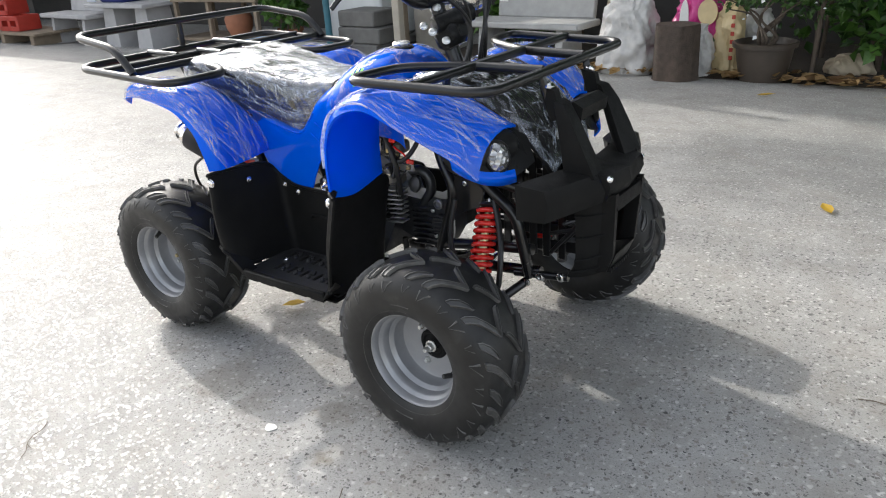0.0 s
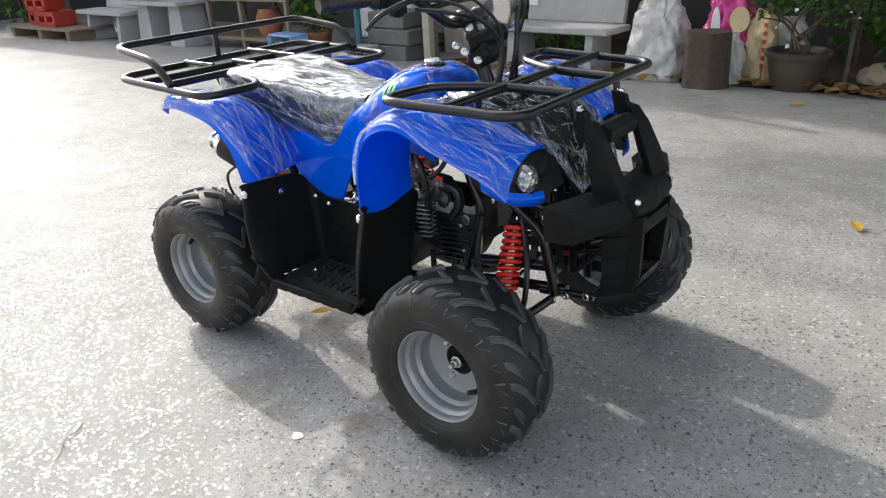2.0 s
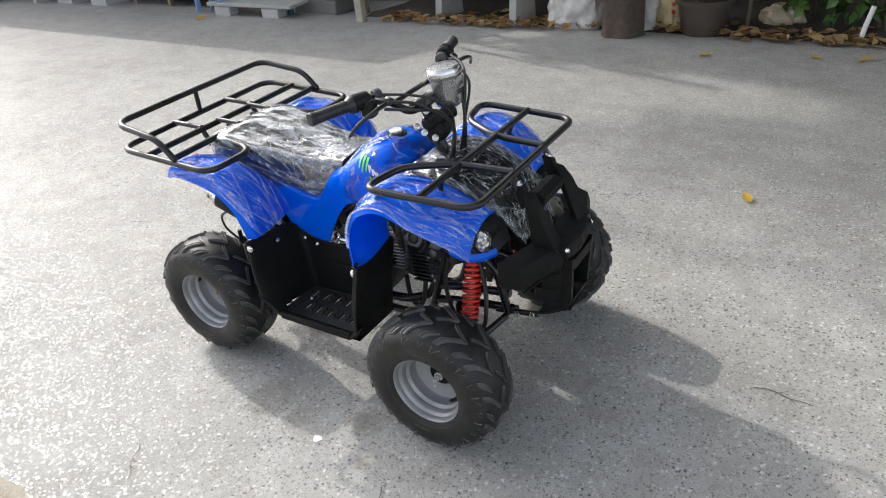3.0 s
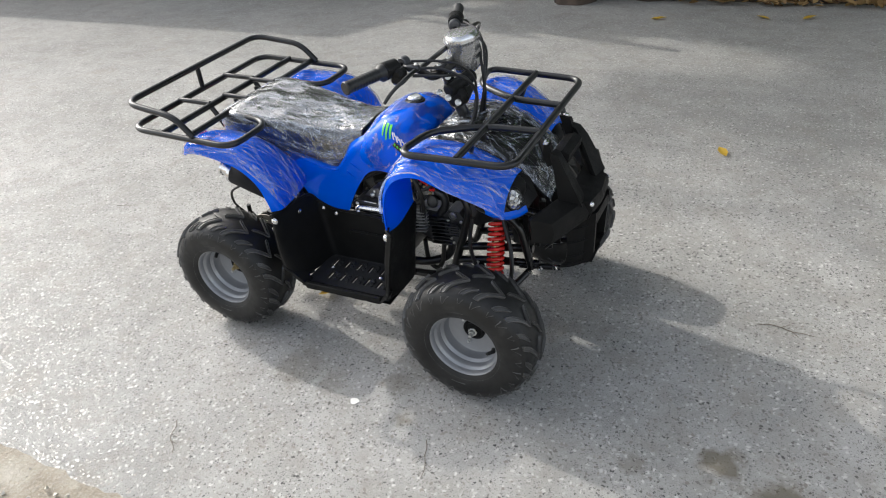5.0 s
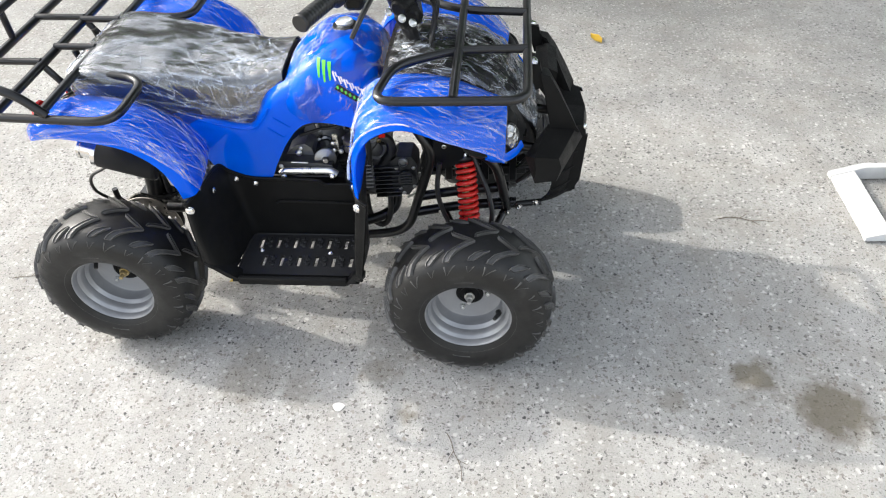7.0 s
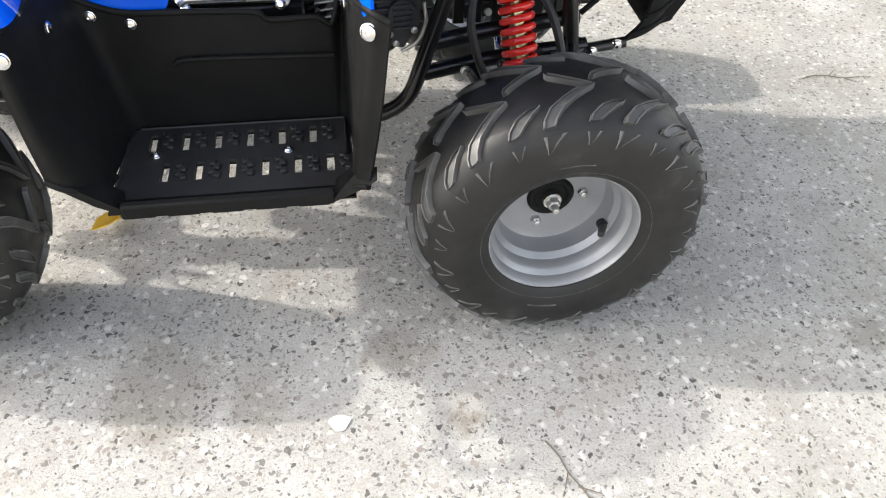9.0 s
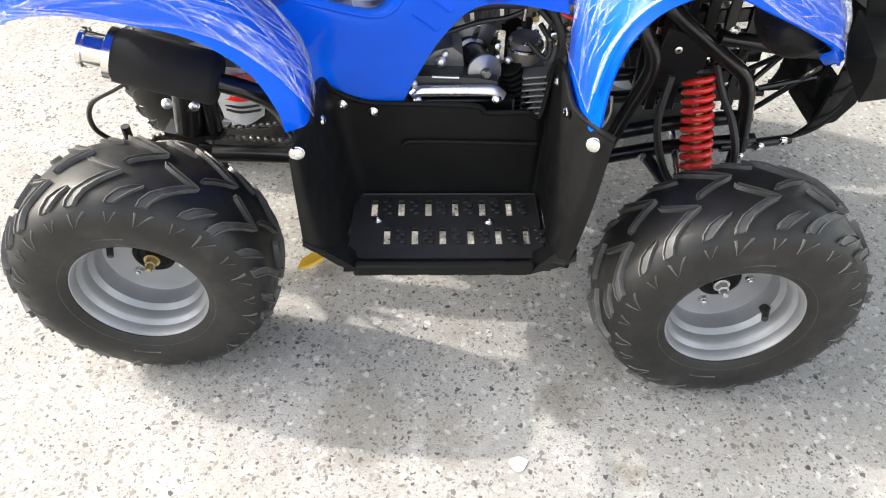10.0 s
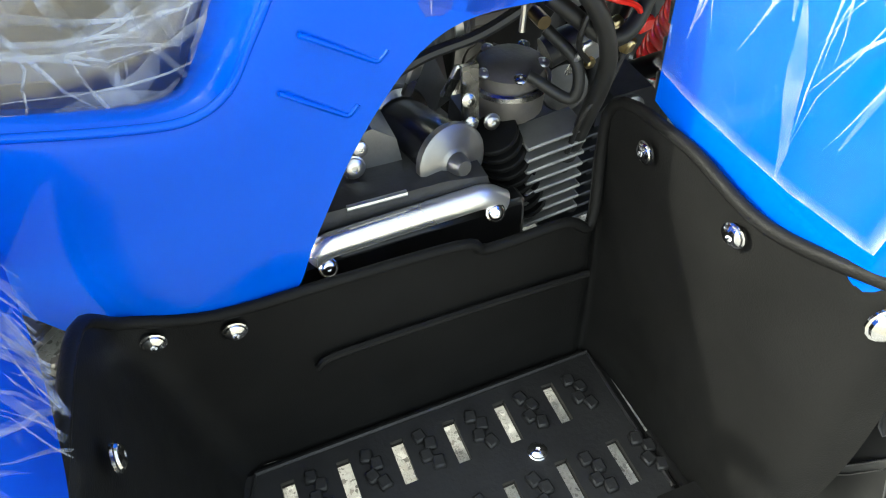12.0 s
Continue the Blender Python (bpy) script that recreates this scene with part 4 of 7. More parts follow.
# footwells
WELL = [
    [(-0.19, -0.346, 0.3), (-0.189, -0.352, 0.385), (-0.19, -0.346, 0.482)],
    [(-0.164, -0.348, 0.286), (-0.17, -0.353, 0.37), (-0.178, -0.345, 0.488)],
    [(-0.14, -0.305, 0.25), (-0.158, -0.295, 0.36), (-0.17, -0.29, 0.487)],
    [(-0.132, -0.2, 0.235), (-0.148, -0.2, 0.35), (-0.163, -0.19, 0.475)],
    [(-0.12, -0.164, 0.235), (-0.136, -0.161, 0.33), (-0.15, -0.156, 0.435)],
    [(-0.085, -0.161, 0.235), (-0.095, -0.158, 0.32), (-0.1, -0.153, 0.413)],
    [(-0.02, -0.161, 0.235), (-0.02, -0.158, 0.32), (-0.02, -0.153, 0.41)],
    [(0.065, -0.161, 0.235), (0.065, -0.158, 0.32), (0.065, -0.153, 0.406)],
    [(0.085, -0.161, 0.235), (0.085, -0.158, 0.315), (0.085, -0.153, 0.394)],
    [(0.14, -0.161, 0.235), (0.143, -0.158, 0.315), (0.145, -0.153, 0.395)],
    [(0.16, -0.162, 0.235), (0.165, -0.158, 0.31), (0.168, -0.153, 0.388)],
    [(0.172, -0.164, 0.235), (0.179, -0.152, 0.35), (0.186, -0.13, 0.468)],
    [(0.18, -0.2, 0.235), (0.183, -0.2, 0.36), (0.188, -0.2, 0.49)],
    [(0.18, -0.28, 0.24), (0.184, -0.28, 0.36), (0.19, -0.275, 0.487)],
    [(0.176, -0.345, 0.262), (0.19, -0.35, 0.38), (0.208, -0.34, 0.5)],
    [(0.196, -0.368, 0.275), (0.214, -0.369, 0.38), (0.23, -0.356, 0.493)],
]
MAT_RUBBER = plain("worn_mat_rubber", (0.014, 0.014, 0.0145), 0.55, 0.0, 0.35, 50, 0.4, 0.0008)
SLOT_A = [-0.097 + 0.0445 * k for k in range(6)]
SLOT_B = [-0.074 + 0.0445 * k for k in range(6)]


def holed_plate(bm, xs, ys, z0, z1, skip):
    """A plate made of cells, with the cells in skip left open."""
    grid = {}

    def vert(i, j, z):
        if (i, j, z) not in grid:
            grid[i, j, z] = bm.verts.new((xs[i], ys[j], z))
        return grid[i, j, z]

    cells = {(i, j) for i in range(len(xs) - 1) for j in range(len(ys) - 1)} - set(skip)
    for i, j in cells:
        q = [(i, j), (i + 1, j), (i + 1, j + 1), (i, j + 1)]
        bm.faces.new([vert(*c, z1) for c in q])
        bm.faces.new([vert(*c, z0) for c in q[::-1]])
        for (di, dj), (a, b) in (((0, -1), (0, 1)), ((1, 0), (1, 2)), ((0, 1), (2, 3)), ((-1, 0), (3, 0))):
            if (i + di, j + dj) not in cells:
                bm.faces.new([vert(*q[a], z0), vert(*q[b], z0), vert(*q[b], z1), vert(*q[a], z1)])


def build_footwell(s):
    well = thing("footwell", "", "", parent=atv)
    bm = bmesh.new()
    g = skin(mirrored(WELL, s), 84, 14)
    sheet(bm, g, 0.005, -s)
    tube(bm, [r[-1] for r in g], 0.0042, 8)        # rolled rim
    tube(bm, [r[0] for r in g[:14]], 0.005, 8)
    tube(bm, [r[0] for r in g[-14:]], 0.005, 8)
    part("shell", bm, BLACK, well, "black grained plastic footwell shell", 50)
    bm = bmesh.new()
    tube(bm, [V(x, -y * s, z) for x, y, z in catmull([(-0.05, -0.1615, 0.338), (-0.03, -0.1615, 0.345), (0.08, -0.1612, 0.343), (0.165, -0.1625, 0.341)], 16)], 0.0032, 8)
    part("ridge", bm, BLACK, well)
    # floor with open slots
    xs, ys, skip = [-0.138], [-0.338, -0.287, -0.249, -0.221, -0.183, -0.16], []
    for x in sorted(SLOT_A + SLOT_B):
        xs += [x - 0.0052, x + 0.0052]
    xs.append(0.18)
    for k, x in enumerate(sorted(SLOT_A + SLOT_B)):
        i = 1 + 2 * k
        skip.append((i, 3 if x in SLOT_A else 1))
    ys = [y * -s for y in ys]
    bm = bmesh.new()
    holed_plate(bm, xs, ys, 0.2305, 0.234, skip)
    hull(bm, [V(x, s * y, z) for x, y, z in ((-0.193, 0.34, 0.302), (-0.19, 0.349, 0.298), (-0.166, 0.35, 0.292), (-0.145, 0.348, 0.256), (-0.115, 0.344, 0.243), (-0.112, 0.344, 0.232), (-0.115, 0.3, 0.232), (-0.165, 0.31, 0.288), (-0.14, 0.34, 0.27))])
    hull(bm, [V(x, s * y, z) for x, y, z in ((0.208, 0.36, 0.3), (0.207, 0.372, 0.288), (0.19, 0.368, 0.272), (0.15, 0.345, 0.24), (0.145, 0.345, 0.23), (0.15, 0.3, 0.232), (0.178, 0.31, 0.262), (0.185, 0.352, 0.29))])
    box(bm, (0.27, 0.012, 0.026), pose(0.017, s * 0.341, 0.241, s * -12, 0, 0), 0.003)
    part("floor_plate", bm, BLACK, well, "black plastic floor plate with open slots")
    bm = bmesh.new()
    xs2 = [x if 0 < i < len(xs) - 1 else (-0.132 if i == 0 else 0.172) for i, x in enumerate(xs)]
    ys2 = [y * -s for y in (-0.318, -0.287, -0.249, -0.221, -0.183, -0.168)]
    holed_plate(bm, xs2, ys2, 0.2343, 0.239, skip)
    tube(bm, [V(-0.132, s * 0.3, 0.2395), V(-0.13, s * 0.2, 0.2395), V(-0.118, s * 0.168, 0.2395), V(0.172, s * 0.168, 0.2395), V(0.172, s * 0.3, 0.2395)], 0.0022, 6)
    mat = part("rubber_mat", bm, MAT_RUBBER, well, "black ribbed rubber foot mat")
    rnd = random.Random(4)
    bm = bmesh.new()
    for row, slots, yy in ((0, SLOT_A, -0.2), (1, SLOT_B, -0.268)):
        for x in slots:
            for k, (dx, dy) in enumerate(((0.018, 0.012), (0.024, 0.003), (0.018, -0.006), (0.025, -0.014))):
                box(bm, (0.01, 0.011, 0.007), pose(x + dx, -s * (yy + dy), 0.2405, 0, 0, rnd.uniform(-20, 20)), 0.0015)
    tagged(part("mat_teeth", bm, MAT_RUBBER, mat), kind="stuff")
    bolt((-0.09, s * 0.231, 0.239), (0, 0, 1), 0.007, well)
    bolt((0.091, s * 0.236, 0.239), (0, 0, 1), 0.007, well)
    for k in range(5):                             # blocks along the outer edge
        bm = bmesh.new()
        box(bm, (0.046, 0.016, 0.02), pose(-0.1 + 0.056 * k, s * 0.336, 0.234), 0.004)
        part("edge_block", bm, BLACK, well)
    bm = bmesh.new()
    rod(bm, (-0.115, s * 0.275, 0.222), (-0.115, s * 0.275, 0.192), 0.016, 16, 0.013, 0.003)
    part("rubber_stop", bm, HOSE, well)
    for x, y, z, way in ((-0.178, 0.3475, 0.466, (0.15, s, 0.05)), (-0.14, 0.156, 0.411, (0, s, 0)), (-0.093, 0.156, 0.398, (0, s, 0)), (0.207, 0.347, 0.479, (-0.4, s, 0.2)),
                         (0.184, 0.264, 0.472, (-1, 0.2 * s, 0)), (0.183, 0.178, 0.466, (-1, 0, 0)), (-0.157, 0.253, 0.45, (1, 0, 0))):
        big = y > 0.335
        bolt((x, s * y, z), way, 0.009 if big else 0.0072, well)


for s in (-1, 1):
    build_footwell(s)


# engine
STARTER_ZINC = plain("dull_zinc_barrel", (0.2, 0.205, 0.21), 0.24, 0.95, 0.12, 40, 0.1, 0.0004)
CAP_ZINC = plain("satin_zinc_cap", (0.3, 0.3, 0.3), 0.34, 0.9, 0.15, 60, 0.1, 0.0004)
DULL_CAST = plain("dull_brown_cast", (0.15, 0.14, 0.13), 0.5, 0.6, 0.3, 50, 0.4, 0.001)
FIN_ALLOY = plain("bare_cast_fins", (0.3, 0.3, 0.29), 0.5, 0.7, 0.18, 60, 0.3, 0.0008)
GREY_RUBBER = plain("grey_ribbed_rubber", (0.09, 0.092, 0.095), 0.5, 0.0, 0.2, 40, 0.1, 0.0005)


def build_engine():
    eng = thing("engine", "", "", parent=atv)
    bm = bmesh.new()
    hull(bm, [V(x, y, z) for x, y, z in ((-0.11, -0.1, 0.27), (-0.11, 0.1, 0.27), (0.13, -0.1, 0.25), (0.13, 0.1, 0.25), (-0.1, -0.105, 0.36), (-0.1, 0.105, 0.36), (0.1, -0.105, 0.385), (0.1, 0.105, 0.385), (-0.06, -0.085, 0.4), (-0.06, 0.085, 0.4), (0.07, -0.085, 0.405), (0.07, 0.085, 0.405), (0.15, -0.07, 0.33), (0.15, 0.07, 0.33))])
    rounded(bm, 0.012, 3)
    part("crankcase", bm, DARK_CAST, eng, "dark cast aluminium crankcase")
    bm = bmesh.new()
    hull(bm, [V(-0.055 + a, -0.112, 0.315 + b) for a, b in ((0, 0), (0.13, 0), (0.15, 0.04), (0.12, 0.085), (0.0, 0.085), (-0.03, 0.04))] + [V(-0.055 + a, -0.09, 0.315 + b) for a, b in ((-0.01, -0.01), (0.14, -0.01), (0.165, 0.04), (0.13, 0.095), (-0.01, 0.095), (-0.045, 0.04))])
    rounded(bm, 0.005, 2)
    part("clutch_cover", bm, DARK_CAST, eng)
    # starter motor, lying across
    sm = bmesh.new()
    revolve(sm, [(0.0, -0.012), (0.0055, -0.012), (0.0075, -0.008), (0.0085, -0.002), (0.012, 0.0), (0.0245, 0.0005), (0.0275, 0.0025), (0.0275, 0.008), (0.024, 0.01)], aim((0.0815, -0.103, 0.435), (-0.25, 1, -0.18)), 32)
    part("starter_end_cap", sm, CAP_ZINC, eng, "grey zinc end cap with its bolt")
    bm = bmesh.new()
    revolve(bm, [(0.0, 0.0), (0.023, 0.002), (0.0235, 0.008), (0.0235, 0.07), (0.029, 0.072), (0.0305, 0.075), (0.0305, 0.082), (0.0, 0.083)], aim((0.081, -0.099, 0.4345), (-0.25, 1, -0.18)), 30)
    part("starter_motor", bm, STARTER_ZINC, eng, "dark zinc-plated starter motor barrel")
    bm = bmesh.new()
    hull(bm, [V(0.072 + 0.037 * math.cos(a), -0.018, 0.442 + 0.037 * math.sin(a)) for a in [k * 0.7 for k in range(9)]] + [V(0.015, 0.0, 0.41), V(0.12, 0.0, 0.41), V(0.03, 0.0, 0.49), V(0.11, 0.0, 0.48), V(0.01, -0.01, 0.46)])
    rounded(bm, 0.004)
    part("starter_flange", bm, CAST, eng)
    # upper clutch housing with its flange, lugs and screws
    bm = bmesh.new()
    hull(bm, [V(x, y, z) for x, z in ((-0.03, 0.41), (0.052, 0.41), (0.046, 0.455), (0.03, 0.468), (0.005, 0.462), (-0.02, 0.44)) for y in (-0.085, -0.03)])
    rounded(bm, 0.006)
    part("clutch_housing", bm, CAST, eng, "light grey cast clutch housing")
    bm = bmesh.new()
    hull(bm, [V(x, y, z) for x, z in ((-0.05, 0.4), (0.105, 0.4), (0.1, 0.428), (0.07, 0.434), (-0.03, 0.438), (-0.05, 0.425)) for y in (-0.118, -0.05)])
    rounded(bm, 0.005)
    part("side_cover", bm, DARK_CAST, eng)
    bm = bmesh.new()
    rod(bm, (-0.002, -0.119, 0.437), (0.04, -0.119, 0.4355), 0.0022, 8)
    part("cover_edge", bm, ZINC, eng)
    for x, y, z, r in ((0.012, -0.091, 0.446, 0.0075), (0.019, -0.089, 0.458, 0.0045), (0.101, -0.082, 0.468, 0.0045), (0.102, -0.084, 0.449, 0.0045), (0.119, -0.082, 0.444, 0.0055), (-0.03, -0.12, 0.425, 0.005), (0.055, -0.12, 0.415, 0.0045)):
        rim = bolt((x, y, z), (0, -1, 0.25), r, eng, ZINC)
    for x, z, tilt in ((0.068, 0.482, 12), (0.098, 0.472, 16)):
        bm = bmesh.new()
        box(bm, (0.009, 0.004, 0.034), pose(x, -0.062, z, 20, tilt, 0), 0.0015)
        part("cable_tab", bm, ZINC, eng)
    bm = bmesh.new()
    hull(bm, [V(0.1 + dx, -0.075, z) for dx in (0, 0.012) for z in (0.44, 0.49)] + [V(0.1 + dx, -0.071, z) for dx in (0, 0.012) for z in (0.44, 0.49)])
    part("cable_bracket", bm, ZINC, eng)
    bm = bmesh.new()
    tube(bm, catmull([(-0.02, -0.1, 0.5), (0.03, -0.09, 0.528), (0.08, -0.085, 0.54), (0.14, -0.085, 0.542)], 18), 0.009, 10)
    part("air_tube", bm, HOSE, eng)
    bm = bmesh.new()
    tube(bm, catmull([(0.02, -0.08, 0.49), (0.07, -0.075, 0.505), (0.11, -0.08, 0.515), (0.14, -0.085, 0.53)], 16), 0.004, 8)
    part("air_tube", bm, HOSE, eng)
    bm = bmesh.new()
    rod(bm, (0.137, -0.088, 0.515), (0.139, -0.088, 0.545), 0.0022, 8)
    part("wire_clip", bm, ZINC, eng)
    # cylinder and head with cooling fins, pointing forwards
    bm = bmesh.new()
    hull(bm, [V(x, y, z) for x, z in ((0.12, 0.3), (0.2, 0.272), (0.255, 0.275), (0.262, 0.385), (0.13, 0.39)) for y in (-0.036, 0.03)])
    rounded(bm, 0.006)
    part("cylinder", bm, DARK_CAST, eng, "grey cast cylinder")
    for k in range(8):
        bm = bmesh.new()
        box(bm, (0.07, 0.09, 0.0035), pose(0.22, -0.005, 0.276 + 0.0135 * k, 0, -4, 0), 0.001)
        part("fin", bm, DARK_CAST, eng)
    bm = bmesh.new()
    hull(bm, [V(x, y, z) for x, z in ((0.232, 0.285), (0.274, 0.276), (0.3, 0.318), (0.301, 0.378), (0.288, 0.4), (0.25, 0.4), (0.235, 0.385)) for y in (-0.042, 0.025)])
    rounded(bm, 0.007)
    head = part("cylinder_head", bm, DARK_CAST, eng)
    bm = bmesh.new()
    hull(bm, [V(0.272 + 0.022 * math.cos(a), y, 0.335 + 0.026 * math.sin(a)) for a in [k * math.pi / 8 for k in range(16)] for y in (-0.053, -0.04)])
    rounded(bm, 0.003)
    cover = part("cam_cover", bm, DARK_CAST, head)
    for k in range(5):
        bm = bmesh.new()
        box(bm, (0.03, 0.006, 0.004), pose(0.272, -0.054, 0.317 + 0.009 * k, 0, -4, 0), 0.001)
        part("cover_rib", bm, DARK_CAST, cover)
    bm = bmesh.new()
    revolve(bm, [(0.013, 0), (0.013, 0.006), (0.009, 0.008), (0.008, 0.004), (0.0, 0.004)], aim((0.266, -0.041, 0.385), (0, -1, 0)), 20)
    part("valve_cap", bm, CAST, head)
    for x, z in ((0.247, 0.365), (0.253, 0.3), (0.292, 0.366), (0.291, 0.306), (0.262, 0.284)):
        bolt((x, -0.043, z), (0, -1, 0), 0.0048, head, ZINC)
    bm = bmesh.new()
    tube(bm, catmull([(0.27, -0.046, 0.272), (0.295, -0.046, 0.288), (0.308, -0.046, 0.318), (0.306, -0.04, 0.35)], 12), 0.0032, 8)
    part("oil_line", bm, ZINC, head)
    bm = bmesh.new()
    tube(bm, catmull([(0.16, -0.05, 0.28), (0.162, -0.05, 0.225), (0.172, -0.05, 0.19), (0.194, -0.05, 0.178), (0.213, -0.05, 0.198), (0.221, -0.045, 0.24), (0.222, -0.035, 0.285)], 26), 0.0078, 12)
    part("breather_loop", bm, HOSE, eng)
    # black finned barrel beside the starter
    for k in range(9):
        bm = bmesh.new()
        rod(bm, (0.122 + 0.0035 * k, -0.078, 0.43 - 0.0095 * k), (0.1235 + 0.0035 * k, -0.0775, 0.4255 - 0.0095 * k), 0.019, 20, bevel=0.001)
        part("guard_rib", bm, BLACK, eng)
    for k in range(8):
        bm = bmesh.new()
        box(bm, (0.05, 0.03, 0.0035), pose(0.168, -0.08, 0.42 - 0.0115 * k, 0, -6, 0), 0.0012)
        part("fin", bm, FIN_ALLOY, eng)
    bm = bmesh.new()
    revolve(bm, [(0.0, 0.0), (0.019, 0.0), (0.021, 0.003), (0.019, 0.008), (0.0, 0.01)], aim((0.2, -0.04, 0.425), (-0.2, -1, 0.3)), 24)
    part("intake_flange", bm, DARK_CAST, eng)
    # carburettor with hoses
    bm = bmesh.new()
    revolve(bm, [(0.0, 0), (0.02, 0), (0.026, 0.006), (0.028, 0.03), (0.026, 0.034), (0.026, 0.042), (0.02, 0.046), (0.0, 0.046)], pose(0.147, -0.052, 0.425), 26)
    box(bm, (0.055, 0.04, 0.03), pose(0.142, -0.03, 0.512), 0.006)
    carb = part("carburettor", bm, DULL_CAST, eng, "dull grey cast carburettor")
    bm = bmesh.new()
    rod(bm, (0.142, -0.04, 0.52), (0.142, -0.04, 0.56), 0.017, 20, 0.015, 0.003)
    part("carburettor_top", bm, BLACK_SMOOTH, carb)
    bm = bmesh.new()
    rod(bm, (0.155, -0.085, 0.515), (0.155, -0.07, 0.515), 0.005, 10)
    part("jet_screw", bm, BRASS, carb)
    bm = bmesh.new()
    prof = []
    for k in range(9):
        prof += [(0.0215, 0.008 * k), (0.0245, 0.008 * k + 0.003), (0.0215, 0.008 * k + 0.006)]
    revolve(bm, prof, aim((0.118, -0.03, 0.51), (-1, 0.1, -0.12)), 24)
    part("intake_hose", bm, GREY_RUBBER, eng, "ribbed rubber intake hose")
    for x in (0.112, 0.066):
        bm = bmesh.new()
        revolve(bm, [(0.0225, 0), (0.0265, 0), (0.0265, 0.006), (0.0225, 0.006)], aim((x, -0.03, 0.51 - (0.118 - x) * 0.12), (-1, 0.1, -0.12)), 24, closed=True)
        part("hose_clip", bm, ZINC, eng)
    # chrome heat guard along the top of the footwell
    bm = bmesh.new()
    tube(bm, bent([(-0.032, -0.126, 0.408), (-0.022, -0.127, 0.417), (0.097, -0.124, 0.416), (0.11, -0.123, 0.404)], 0.012, 6), 0.009, 14, flat=0.7)
    guard = part("heat_guard", bm, BRIGHT, eng, "polished chrome heat guard")
    bolt((-0.024, -0.133, 0.403), (0, -1, 0.6), 0.006, guard)
    bolt((0.1, -0.131, 0.404), (0, -1, 0.6), 0.0065, guard)
    bm = bmesh.new()
    box(bm, (0.2, 0.02, 0.04), pose(0.03, -0.112, 0.378), 0.004)
    part("guard_bracket", bm, BLACK_STEEL, eng)
    hoses = [
        ([(0.13, -0.07, 0.565), (0.17, -0.1, 0.545), (0.195, -0.105, 0.49), (0.19, -0.09, 0.42), (0.18, -0.08, 0.37)], 0.0065),
        ([(0.15, -0.075, 0.47), (0.175, -0.095, 0.455), (0.18, -0.09, 0.48), (0.165, -0.07, 0.5)], 0.0045),
        ([(0.02, -0.09, 0.52), (0.07, -0.1, 0.545), (0.12, -0.08, 0.56), (0.16, -0.06, 0.55)], 0.004),
        ([(0.16, -0.08, 0.53), (0.2, -0.1, 0.5), (0.23, -0.09, 0.52), (0.25, -0.06, 0.57)], 0.006),
    ]
    for pts, r in hoses:
        bm = bmesh.new()
        tube(bm, catmull(pts, 22), r, 10)
        part("hose", bm, HOSE, eng)
    bm = bmesh.new()
    tube(bm, catmull([(0.185, -0.035, 0.455), (0.21, -0.035, 0.461), (0.232, -0.03, 0.444), (0.236, -0.03, 0.412), (0.219, -0.03, 0.385), (0.202, -0.03, 0.36)], 22), 0.0125, 14)
    part("intake_pipe", bm, DARK_CAST, eng, "curved grey intake pipe")
    for at in ((0.188, -0.092, 0.512), (0.205, -0.092, 0.506)):
        bm = bmesh.new()
        box(bm, (0.012, 0.008, 0.009), pose(*at, 20, 0, 20), 0.002)
        part("terminal", bm, BRASS, eng)
    bm = bmesh.new()
    box(bm, (0.05, 0.004, 0.034), pose(0.2, -0.083, 0.484, 25, 0, 20), 0.0015)
    part("terminal_plate", bm, BRIGHT, eng, "bright pressed metal plate")
    for at, size in (((0.206, -0.092, 0.503), (0.013, 0.009, 0.009)), ((0.22, -0.09, 0.484), (0.011, 0.008, 0.012)), ((0.19, -0.09, 0.478), (0.008, 0.007, 0.008))):
        bm = bmesh.new()
        box(bm, size, pose(*at, 15, 10, 25), 0.002)
        part("terminal", bm, BRASS, eng)
    bm = bmesh.new()
    box(bm, (0.018, 0.01, 0.011), pose(0.228, -0.092, 0.5, 0, 15, 30), 0.002)
    part("connector", bm, RED, eng, "red plastic connector")
    for pts, mat in (([(0.228, -0.092, 0.5), (0.215, -0.1, 0.52), (0.195, -0.1, 0.53), (0.17, -0.09, 0.54)], RED), ([(0.19, -0.09, 0.478), (0.175, -0.098, 0.5), (0.18, -0.1, 0.525), (0.2, -0.095, 0.545)], HOSE), ([(0.22, -0.09, 0.484), (0.2, -0.1, 0.46), (0.185, -0.098, 0.44), (0.18, -0.09, 0.4)], HOSE)):
        bm = bmesh.new()
        tube(bm, catmull(pts, 14), 0.0022, 7)
        part("wire", bm, mat, eng)
    for a in range(5):
        bolt((0.147 + 0.024 * math.cos(a * 1.2 - 2.9), -0.052 + 0.024 * math.sin(a * 1.2 - 2.9), 0.468), (0, -0.3, 1), 0.0042, eng, ZINC)
    bm = bmesh.new()
    revolve(bm, [(0.0285, 0.0), (0.031, 0.001), (0.031, 0.005), (0.0285, 0.006)], pose(0.147, -0.052, 0.452), 26, closed=True)
    part("bowl_band", bm, ZINC, eng)
    bm = bmesh.new()
    box(bm, (0.016, 0.008, 0.01), pose(0.186, -0.1, 0.548, 0, 10, 25), 0.002)
    part("connector", bm, RED, eng, "red plastic connector")
    # exhaust header and silencer
    bm = bmesh.new()
    tube(bm, bent([(0.235, 0.0, 0.285), (0.235, -0.02, 0.215), (0.17, -0.06, 0.2), (0.05, -0.1, 0.225), (-0.2, -0.1, 0.3), (-0.25, -0.18, 0.445), (-0.31, -0.19, 0.472)], 0.06), 0.014, 12)
    part("exhaust_pipe", bm, BLACK_STEEL, eng)
